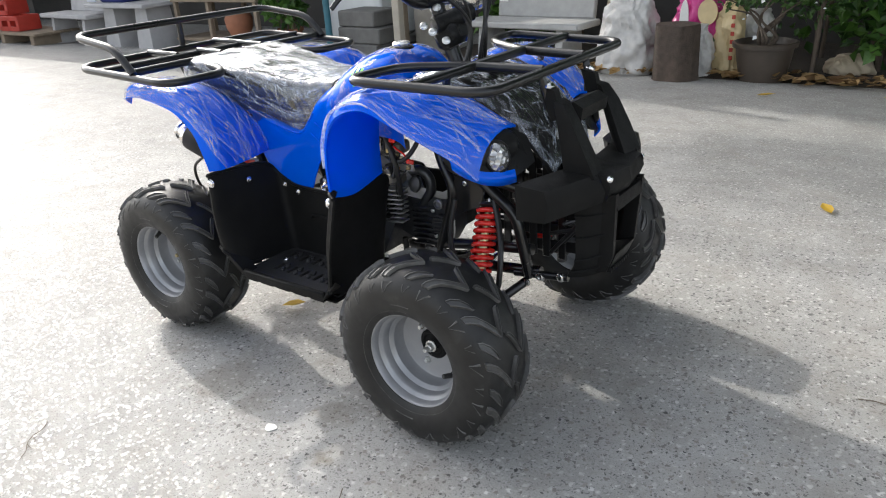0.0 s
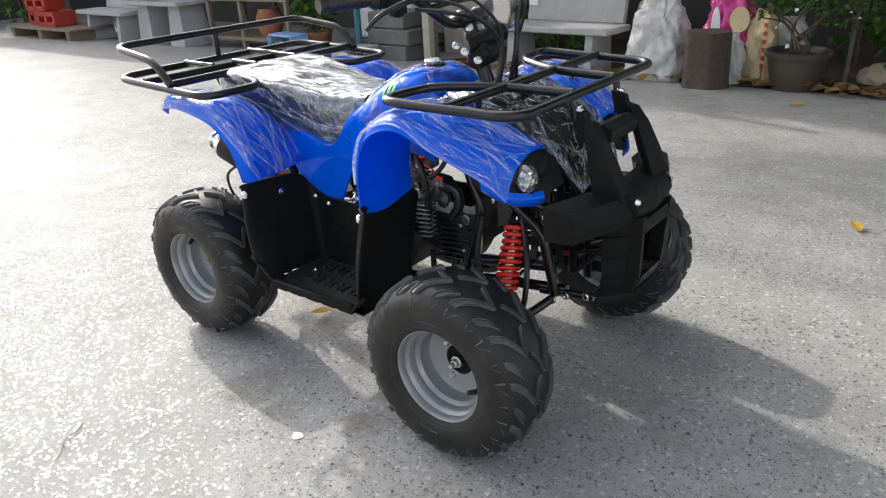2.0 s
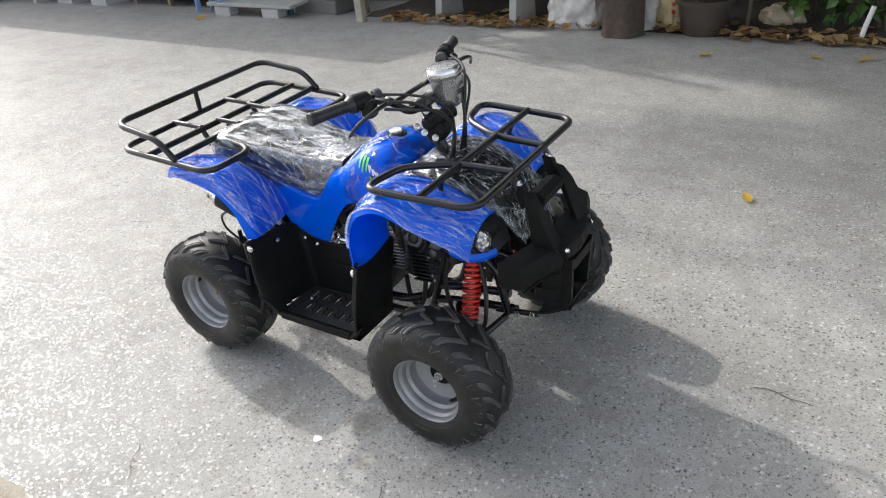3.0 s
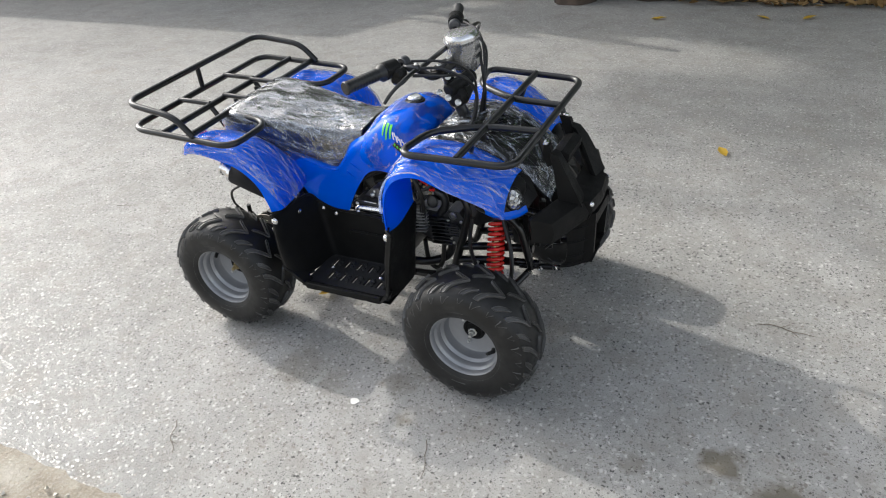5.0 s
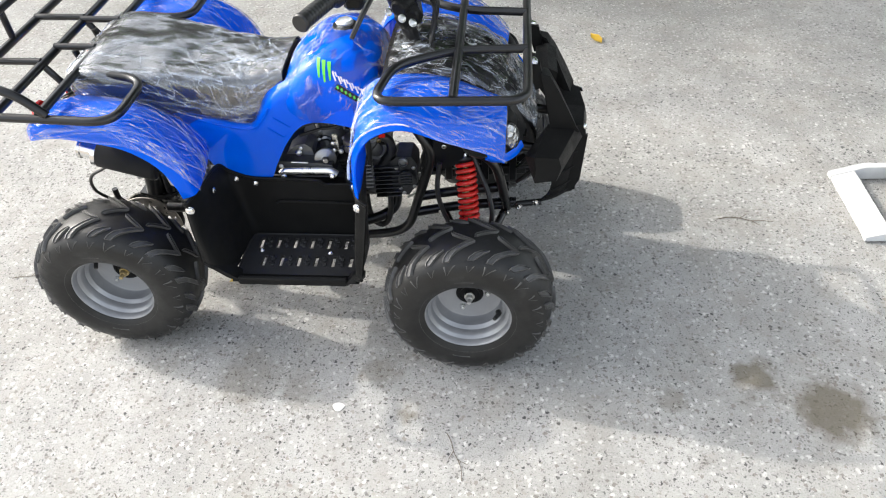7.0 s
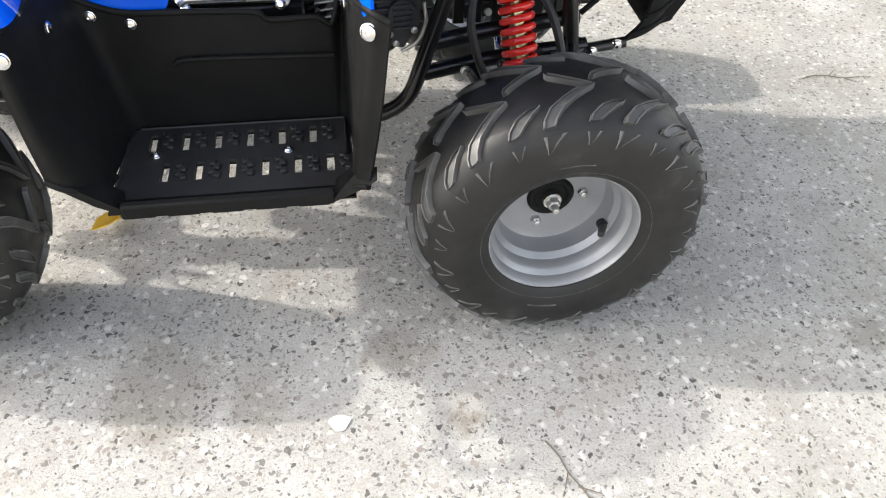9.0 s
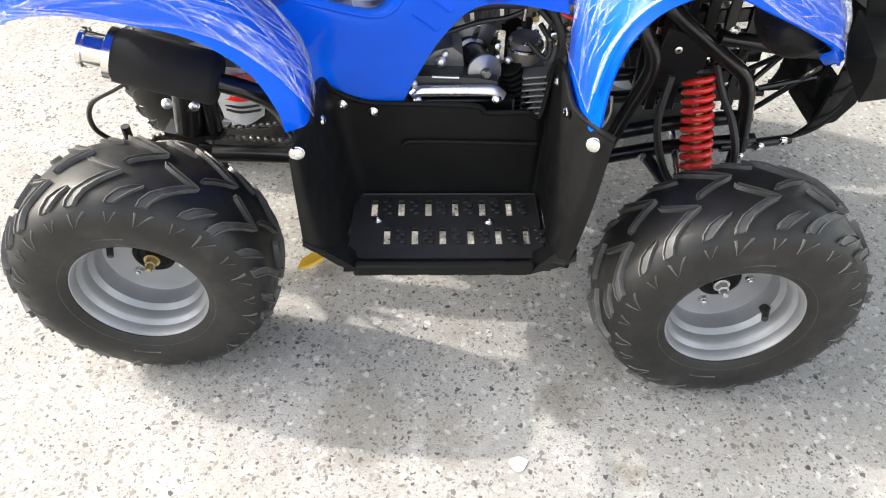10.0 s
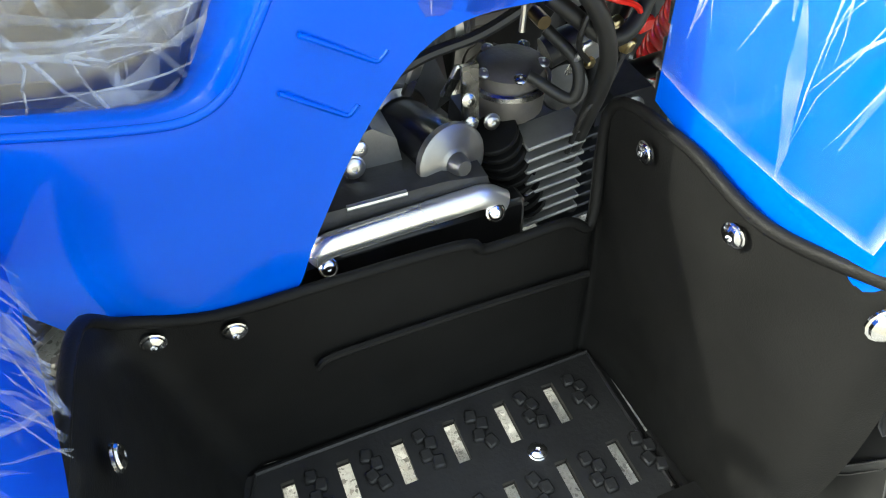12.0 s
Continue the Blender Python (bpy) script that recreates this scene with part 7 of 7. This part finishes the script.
for k in range(9):
    bm = bmesh.new()
    box(bm, (0.09, 0.05, 0.13), pose(0, 0, 0.065, 0, rnd.uniform(-8, 8), 0), 0.02)
    single("snack_packet", bm, ORANGE, base(-5.85 + 0.07 * k, 4.42 + rnd.uniform(-0.03, 0.03), 0.6), "shiny orange foil packet on the stall table", "packet", "packets on the stall", rnd.uniform(-15, 15))
bm = bmesh.new()
revolve(bm, [(0.0, 0), (0.1, 0), (0.15, 0.1), (0.16, 0.2), (0.12, 0.29), (0.125, 0.31), (0.1, 0.31), (0.1, 0.29), (0.0, 0.27)], pose(0, 0, 0), 28)
single("clay_jar", bm, TERRACOTTA, base(-5.8, 4.45, 0.158), "round brown clay jar on the stall's lower shelf", "jar")


def build_potted_plant(x, y, h, seed, label):
    p = thing("potted_plant", label, "plant", base(x, y), "potted plants")
    bm = bmesh.new()
    revolve(bm, [(0.0, 0), (0.1, 0), (0.14, 0.2), (0.155, 0.2), (0.157, 0.235), (0.14, 0.237), (0.135, 0.2), (0.0, 0.19)], pose(0, 0, 0), 26)
    part("pot", bm, TERRACOTTA, p)
    r = random.Random(seed)
    for k in range(5):
        limb(p, [(0, 0, 0.18), (r.uniform(-0.08, 0.08), r.uniform(-0.08, 0.08), 0.35), (r.uniform(-0.2, 0.2), r.uniform(-0.2, 0.2), h)], 0.01, 0.004, "stem")
    leaf_cloud("foliage", [((0, 0, h), (0.22, 0.2, 0.2)), ((0.05, -0.05, h * 0.7), (0.2, 0.18, 0.12))], 260, 0.1, LEAF, p, seed)


build_potted_plant(-5.05, 4.45, 0.6, 3, "leafy green plant in a terracotta pot")
build_potted_plant(-5.45, 4.9, 0.55, 8, "leafy green plant in a terracotta pot behind another")

# white enamel chest and the slabs below it
ch = thing("chest_freezer", "white enamelled chest standing on dark slabs", "freezer", base(-4.42, 5.15, 0.17))
bm = bmesh.new()
box(bm, (0.86, 0.6, 0.8), pose(0, 0, 0.4), 0.02)
part("cabinet", bm, WHITE_PANEL, ch)
bm = bmesh.new()
box(bm, (0.88, 0.62, 0.06), pose(0, 0, 0.83), 0.015)
part("lid", bm, WHITE_PANEL, ch)
bm = bmesh.new()
box(bm, (0.18, 0.03, 0.03), pose(0, -0.325, 0.8), 0.008)
part("handle", bm, ZINC, ch)
for z in (0.045, 0.13):
    bm = bmesh.new()
    box(bm, (1.0, 0.7, 0.075), pose(0, 0, 0), 0.012)
    single("concrete_slab", bm, DARK_STONE, base(-4.4, 5.1, z - 0.005), "dark weathered concrete slab below the chest", "slab", "slabs", rnd.uniform(-3, 3))
bm = bmesh.new()
box(bm, (0.5, 0.04, 0.7), pose(0, 0, 0.35), 0.01)
single("board", bm, PALE_WOOD, base(-3.55, 5.2), "pale board leaning beside the chest", "board", "", 8)

# stool, low slab seat and stacked blocks in front
stool = thing("step_stool", "pale blue plastic step stool", "stool", base(-5.15, 4.13), turn=-6)
bm = bmesh.new()
box(bm, (0.42, 0.24, 0.025), pose(0, 0, 0.215), 0.01)
part("seat", bm, STOOL_BLUE, stool)
for s in (-1, 1):
    bm = bmesh.new()
    for y in (-0.09, 0.09):
        hull(bm, [V(s * 0.2 + dx, y + dy, z) for dx, z in ((-0.012, 0.205), (0.0, 0.205), (0.012 * s, 0), (0.024 * s, 0)) for dy in (-0.03, 0.03)])
    box(bm, (0.02, 0.2, 0.07), pose(s * 0.2, 0, 0.17), 0.005)
    part("leg_panel", bm, STOOL_BLUE, stool)
sl = thing("low_slab_seat", "low seat made of a grey board on two white blocks", "seat", base(-4.55, 4.13), turn=2)
bm = bmesh.new()
box(bm, (1.15, 0.3, 0.035), pose(0, 0, 0.125), 0.006)
part("board", bm, STONE, sl)
for x in (-0.38, 0.28):
    bm = bmesh.new()
    box(bm, (0.22, 0.14, 0.105), pose(x, -0.07, 0.0525), 0.01)
    part("block", bm, WHITE_STONE, sl)
for k, (x, y, z, w) in enumerate(((-3.95, 4.55, 0, 0.6), (-3.9, 4.55, 0.16, 0.56), (-3.93, 4.57, 0.32, 0.5))):
    bm = bmesh.new()
    box(bm, (w, 0.4, 0.155), pose(0, 0, 0.0775), 0.014)
    single("concrete_block", bm, DARK_STONE, base(x, y, z), "dark weathered concrete block in a stack", "block", "stacked blocks", rnd.uniform(-4, 4))


# sacks, stump and bags
def build_sack(name, at, size, mat, label, seed, turn=0.0, category="sack"):
    """A slumped, creased sack."""
    w, d, h = size
    secs = []
    prof = ((0.0, 0.8), (0.05, 1.0), (0.3, 1.04), (0.55, 0.95), (0.75, 0.85), (0.9, 0.62), (1.0, 0.5))
    for z, k in prof:
        ring = []
        for j in range(13):
            a = 2 * math.pi * j / 12
            sx, sy = math.copysign(abs(math.cos(a)) ** 0.7, math.cos(a)), math.copysign(abs(math.sin(a)) ** 0.7, math.sin(a))
            ring.append(V(sx * w / 2 * k, sy * d / 2 * (k if z < 0.8 else k * 0.6), z * h))
        secs.append(ring)
    g = skin(secs, 56, 80)
    bm = bmesh.new()
    rows = []
    for i, r in enumerate(g):
        line = []
        for p in r[:-1]:
            q = p * 9 + V(seed, seed * 2, 0)
            n = noise.noise(q) * 0.03 - abs(noise.noise(V(p.x * 13, p.y * 13, p.z * 7 + p.x * 9) + V(seed, 0, 0))) * 0.055 - abs(noise.noise(V(p.x * 22, p.y * 22, p.z * 16) + V(0, seed, 0))) * 0.025 + 0.02
            out = V(p.x, p.y, 0).normalized() if p.xy.length > 1e-4 else V(0, 0, 0)
            line.append(bm.verts.new(p + out * n * (0 if i == 0 else 1)))
        rows.append(line)
    m = len(rows[0])
    for a, b in zip(rows, rows[1:]):
        for k in range(m):
            bm.faces.new((a[k], a[(k + 1) % m], b[(k + 1) % m], b[k]))
    bm.faces.new(rows[0][::-1])
    bm.faces.new(rows[-1])
    return single(name, bm, mat, at, label, category, "sacks", turn, 60)


build_sack("sack", base(-1.12, 4.52), (0.46, 0.36, 0.64), SACK, "slumped white woven sack, full", 1.0, 8)
build_sack("sack", base(-1.3, 4.85), (0.3, 0.3, 0.72), CREAM, "cream paper sack behind the white one", 4.0, -10)
build_sack("sack", base(-0.62, 4.72), (0.4, 0.26, 0.72), MAGENTA, "magenta printed plastic bag with a pale oval mark", 7.0, 4)
build_sack("sack", base(-0.36, 4.66), (0.22, 0.18, 0.56), YELLOW_SACK, "tall yellow and white printed sack", 9.0, -6)
build_sack("sack", base(-0.2, 4.85), (0.26, 0.2, 0.5), SACK, "pale woven sack behind the planter", 12.0, 12)
build_sack("sack", base(0.45, 5.0), (0.3, 0.24, 0.17), CREAM, "cream sack lying low below the shrubs", 15.0, 30)
build_sack("sack", base(-0.52, 4.5), (0.16, 0.14, 0.4), SACK, "small grey-white bag beside the stump", 17.0, 0)
for at, size, mat, label in (((-0.7, 4.588, 0.2), (0.07, 0.012, 0.32), WHITE_PAINT, "white strip on the magenta bag"), ((-0.52, 4.585, 0.27), (0.15, 0.012, 0.19), YELLOW_SACK, "pale yellow oval patch on the magenta bag"),
                             ((-0.55, 4.58, 0.06), (0.2, 0.014, 0.1), LEAF_SMALL, "green and yellow patch low on the magenta bag")):
    bm = bmesh.new()
    w, d, h = size
    hull(bm, [V(w / 2 * math.cos(a), dy, h / 2 * math.sin(a)) for a in [k * math.pi / 10 for k in range(20)] for dy in (-d / 2, d / 2)])
    single("bag_print", bm, mat, at, label, "print")
for k in range(6):
    bm = bmesh.new()
    box(bm, (0.026, 0.008, 0.03), pose(0, 0, 0), 0.002)
    single("bag_print", bm, CRATE_RED, (-0.315, 4.552, 0.24 - 0.06 * k), "red block mark on the yellow sack", "print", "marks on the yellow sack")

bm = bmesh.new()
n = 40
rings = []
for z, k in ((0.0, 1.06), (0.05, 1.02), (0.2, 1.0), (0.38, 0.985), (0.41, 0.96), (0.412, 0.6), (0.41, 0.0001)):
    rings.append([bm.verts.new((k * (0.165 + 0.012 * math.sin(3 * a) + 0.006 * math.sin(11 * a)) * math.cos(a), k * (0.16 + 0.01 * math.sin(5 * a)) * math.sin(a), z)) for a in [2 * math.pi * j / n for j in range(n)]])
for a, b in zip(rings, rings[1:]):
    for j in range(n):
        bm.faces.new((a[j], a[(j + 1) % n], b[(j + 1) % n], b[j]))
bm.faces.new(rings[0][::-1])
single("log_stump", bm, STUMP, base(-0.645, 4.27), "upright sawn log stump with dark bark", "stump")

# large planter with a gnarled shrub
pb = thing("planter", "wide brown clay planter with a gnarled small-leaved shrub", "planter", base(-0.06, 4.5))
bm = bmesh.new()
revolve(bm, [(0.0, 0), (0.152, 0), (0.16, 0.012), (0.188, 0.15), (0.203, 0.245), (0.226, 0.25), (0.23, 0.282), (0.214, 0.288), (0.2, 0.27), (0.19, 0.235), (0.0, 0.235)], pose(0, 0, 0), 40)
part("bowl", bm, CLAY, pb)
bm = bmesh.new()
revolve(bm, [(0.0, 0.235), (0.193, 0.241), (0.1, 0.255), (0.0, 0.26)], pose(0, 0, 0), 24)
part("soil", bm, SOIL, pb)
rnd = random.Random(21)
for k in range(9):
    a = rnd.uniform(0, 6.28)
    e = V(0.3 * math.cos(a), 0.25 * math.sin(a), rnd.uniform(0.5, 0.85))
    limb(pb, [(0.02 * math.cos(a), 0.02 * math.sin(a), 0.24), V(0.08 * math.cos(a + 1), 0.08 * math.sin(a + 1), 0.32), V(0.1 * math.cos(a - 0.6), 0.1 * math.sin(a - 0.6), 0.46), e], 0.014, 0.004, "branch")
leaf_cloud("foliage", [((0.05, 0, 0.78), (0.42, 0.3, 0.22)), ((-0.18, 0, 0.62), (0.2, 0.2, 0.1)), ((0.3, 0.05, 0.6), (0.22, 0.2, 0.16))], 1500, 0.045, LEAF_SMALL, pb, 31, "small dense leaves")
leaf_cloud("flowers", [((0.05, -0.05, 0.66), (0.42, 0.28, 0.3))], 26, 0.035, WHITE_FLOWER, pb, 32, "tiny white flowers")


def build_shrub(x, y, r, h, count, size, seed, label):
    s = thing("shrub", label, "shrub", base(x, y), "shrubs along the yard")
    rr = random.Random(seed)
    for k in range(6):
        a = rr.uniform(0, 6.28)
        limb(s, [(0.04 * math.cos(a), 0.04 * math.sin(a), -0.02), (0.1 * math.cos(a), 0.1 * math.sin(a), h * 0.4), (r * 0.7 * math.cos(a), r * 0.6 * math.sin(a), h * rr.uniform(0.7, 1.0))], 0.018, 0.006, "stem")
    blobs = [((rr.uniform(-0.3, 0.3) * r, rr.uniform(-0.2, 0.2) * r, h * (0.3 + 0.2 * k)), (r * rr.uniform(0.75, 1.05), r * rr.uniform(0.6, 0.85), h * 0.22)) for k in range(4)]
    leaf_cloud("foliage", blobs, count, size, LEAF, s, seed, "broad green leaves")


build_shrub(0.62, 5.15, 0.5, 1.5, 900, 0.11, 41, "dense broad-leaved green shrub")
build_shrub(1.15, 4.95, 0.55, 1.3, 1000, 0.12, 42, "dense broad-leaved green shrub, low branches to the ground")
build_shrub(1.85, 5.0, 0.6, 1.5, 1000, 0.12, 43, "dense broad-leaved green shrub")
build_shrub(2.6, 5.1, 0.6, 1.4, 800, 0.12, 44, "dense broad-leaved green shrub at the row's end")
build_shrub(3.4, 5.2, 0.6, 1.5, 700, 0.12, 46, "dense broad-leaved green shrub beyond the row")
build_shrub(0.1, 5.6, 0.55, 1.6, 700, 0.11, 45, "green shrub behind the planter")
build_shrub(-2.6, 5.4, 0.5, 0.7, 500, 0.1, 47, "low green shrub behind the stone bench")
build_shrub(-12.2, 4.6, 0.7, 1.6, 700, 0.12, 48, "dark green shrub at the yard's far end")
bm = bmesh.new()
tube(bm, catmull([(0, 0, -0.02), (0.02, 0.02, 0.5), (0.05, 0.0, 1.2), (0.12, 0.05, 2.0)], 16), 0.017, 10, r_end=0.012)
single("sapling_trunk", bm, BARK, base(0.26, 4.55), "slim brown sapling trunk beside the planter", "trunk")
bm = bmesh.new()
tube(bm, catmull([(0, 0, 0.0), (0.02, 0.01, 0.12), (0.05, 0.02, 0.26)], 8), 0.018, 10)
single("white_pipe", bm, WHITE_PAINT, base(1.06, 4.48), "short white plastic pipe stuck in the soil", "pipe")


# ground cover
def flat_leaf(bm, at, size, turn, curl, rng):
    q = Matrix.Rotation(turn, 3, "Z") @ Matrix.Rotation(rng.uniform(-curl, curl), 3, "X")
    pts = []
    for u, w in ((0, 0), (0.25, 0.26), (0.6, 0.3), (1, 0), (0.6, -0.3), (0.25, -0.26)):
        pts.append(bm.verts.new(Vector(at) + q @ V((u - 0.5) * size, w * size * 0.8, abs(w) * size * curl + u * u * size * curl * 0.4)))
    mid = bm.verts.new(Vector(at) + q @ V(0, 0, 0))
    for k in range(6):
        bm.faces.new((mid, pts[k], pts[(k + 1) % 6]))


rng = random.Random(77)
bm = bmesh.new()
for k in range(700):
    x = rng.uniform(-3.0, 4.0)
    y = 4.27 + 0.035 * (x + 1) + abs(rng.gauss(0, 0.22)) + (0.12 if -1.1 < x < 0.2 else 0) - 0.05
    flat_leaf(bm, base(x, y, 0.012 + rng.uniform(0, 0.035)), rng.uniform(0.06, 0.15), rng.uniform(0, 6.28), rng.uniform(0.2, 0.6), rng)
ob = part("leaf_litter", bm, DRY, None, "", 20)
tagged(ob, "dry brown fallen leaves along the planting edge", "leaf litter", kind="stuff")

bm = bmesh.new()
xs = [-3.3 + 0.12 * i for i in range(70)]
rows = []
for j in range(14):
    rows.append([bm.verts.new((x, 4.34 + 0.035 * (x + 1) + j * 0.2 + (0.04 * noise.noise(V(x * 4, 0, 0)) if j == 0 else 0), ground_z(4.4 + j * 0.2) + (-0.01 if j == 0 else 0.012 + 0.03 * noise.noise(V(x * 3, j * 0.6, 0)) + 0.02))) for x in xs])
for a, b in zip(rows, rows[1:]):
    for k in range(len(xs) - 1):
        bm.faces.new((a[k], a[k + 1], b[k + 1], b[k]))
tagged(part("planting_bed", bm, SOIL), "dark soil bed along the yard's edge", "soil", kind="structure")

bm = bmesh.new()
flat_leaf(bm, (0, 0, 0.012), 0.075, 0, 0.35, rng)
single("fallen_leaf", bm, YELLOW, (-0.232, -0.109, 0.0), "curled yellow fallen leaf under the footwell", "leaf", "yellow leaves", 30)
for x, y, s, a in ((0.905, 1.437, 0.085, 120), (0.15, 3.75, 0.12, 10), (-5.0, 3.75, 0.14, 60), (1.15, 3.95, 0.11, 40), (-0.62, 0.75, 0.03, 10), (0.85, 3.9, 0.1, 160)):
    bm = bmesh.new()
    flat_leaf(bm, (0, 0, 0.008), s, 0, 0.25, rng)
    single("fallen_leaf", bm, YELLOW, base(x, y), "yellow fallen leaf lying on the concrete", "leaf", "yellow leaves", a)


def build_twig(x, y, length, turn, seed, label="thin dark twig lying on the concrete", r=0.0012):
    rr = random.Random(seed)
    bm = bmesh.new()
    pts = [V((k / 5 - 0.5) * length, rr.uniform(-0.05, 0.05) * length, r + 0.002) for k in range(6)]
    tube(bm, catmull(pts, 20), r, 6, r_end=r * 0.6)
    for k in (2, 3):
        tube(bm, [pts[k], pts[k] + V(0.15 * length, rr.choice((-1, 1)) * 0.14 * length, 0.002)], r * 0.8, 5, r_end=r * 0.5)
    single("twig", bm, TWIG, base(x, y), label, "twig", "twigs", turn)


build_twig(1.263, 0.201, 0.16, -5, 1, r=0.0016)
build_twig(-0.3, -0.85, 0.13, -52, 2)
build_twig(0.43, -0.66, 0.13, -70, 3)
build_twig(-1.53, 0.18, 0.09, 20, 4)
build_twig(1.75, 2.75, 0.25, -10, 5)
# this one stands in for a thin crack in the concrete
build_twig(-0.87, -0.11, 0.14, 15, 6)
bm = bmesh.new()
hull(bm, [V(0.0135 * math.cos(a) * (1 + 0.25 * math.sin(3 * a)), 0.0125 * math.sin(a), z) for a in [k * 0.42 for k in range(15)] for z in (0.0, 0.0015)])
single("paint_drop", bm, WHITE_PAINT, (0.132, -0.538, 0.001), "dried white drop on the concrete", "paint drop")


PALE_STONE = plain("pale_pebble", (0.42, 0.39, 0.34), 0.85, 0.0, 0.3, 60, 0.3, 0.001)


# dirt verge
def build_verge():
    n = Nodes("sandy_dirt")
    c = n.coords(world_space=True)
    col = n.ramp(n.noise(c, 5, 8, 0.65), [(0.3, (0.19, 0.16, 0.12)), (0.5, (0.33, 0.29, 0.23)), (0.7, (0.45, 0.42, 0.36))])
    col = n.mix(n.ramp(n.noise(c, 120, 4, 0.7), [(0.45, 0.0), (0.75, 0.6)]), col, (0.55, 0.52, 0.46))
    mat = n.finish(col, 0.95, 0.0, n.bump(n.noise(c, 60, 8, 0.7), 0.8, 0.008))
    bm = bmesh.new()
    xs = [-9 + 0.25 * i for i in range(24)] + [-3 + 0.035 * i for i in range(120)] + [1.3 + 0.3 * i for i in range(24)]
    rows = []
    for j in range(26):
        line = []
        for x in xs:
            edge = -1.045 - 0.012 * (x + 1) + 0.03 * noise.noise(V(x * 6, 0, 3)) + 0.015 * noise.noise(V(x * 22, 0, 9))
            y = edge - 0.04 * j - (0.012 * j * j if j > 8 else 0)
            h = 0.018 * (1 - math.exp(-j * 0.8)) * (0.6 + noise.noise(V(x * 5, y * 5, 0)) * 0.5 + 0.25 * noise.noise(V(x * 25, y * 25, 5)))
            line.append(bm.verts.new((x, y, -0.004 if j == 0 else 0.004 + h)))
        rows.append(line)
    for a, b in zip(rows, rows[1:]):
        for k in range(len(xs) - 1):
            bm.faces.new((a[k], b[k], b[k + 1], a[k + 1]))
    tagged(part("verge", bm, mat), "sandy brown dirt verge along the concrete", "dirt", kind="structure")
    rr = random.Random(9)
    bm = bmesh.new()
    for k in range(260):
        x, y = rr.uniform(-2.2, 1.0), -1.1 - abs(rr.gauss(0, 0.25))
        r = rr.uniform(0.002, 0.008)
        hull(bm, [V(x, y, 0.018) + V(rr.gauss(0, 1), rr.gauss(0, 1), rr.gauss(0, 0.7)).normalized() * r for _ in range(9)])
    tagged(part("pebbles", bm, PALE_STONE), "small pale pebbles in the dirt verge", "pebbles", kind="stuff")


build_verge()


# loading ramps
RAMP_PAINT = plain("worn_white_ramp_paint", (0.52, 0.525, 0.52), 0.55, 0.0, 0.15, 18, 0.3, 0.0008)


def build_ramp(x, y, turn):
    r = thing("loading_ramp", "white-painted steel loading ramp lying on the concrete", "ramp", base(x, y), "loading ramps", turn=turn)
    for s in (-1, 1):
        bm = bmesh.new()
        hull(bm, [V(px, s * 0.15 + dy, z) for px, z in ((0.0, 0.006), (0.0, 0.02), (0.1, 0.05), (1.5, 0.052), (1.5, 0.006)) for dy in (-0.0125, 0.0125)])
        rounded(bm, 0.003)
        part("side_rail", bm, RAMP_PAINT, r)
    bm = bmesh.new()
    hull(bm, [V(px, dy, z) for px, z in ((0.004, 0.004), (0.004, 0.018), (0.068, 0.038), (0.068, 0.03)) for dy in (-0.137, 0.137)])
    rounded(bm, 0.002)
    part("lip_plate", bm, RAMP_PAINT, r)
    for k in range(10):
        bm = bmesh.new()
        box(bm, (0.035, 0.275, 0.022), pose(0.19 + 0.135 * k, 0, 0.036), 0.004)
        part("rung", bm, RAMP_PAINT, r)


build_ramp(1.575, 0.27, 2)
build_ramp(1.575, -0.46, -2)
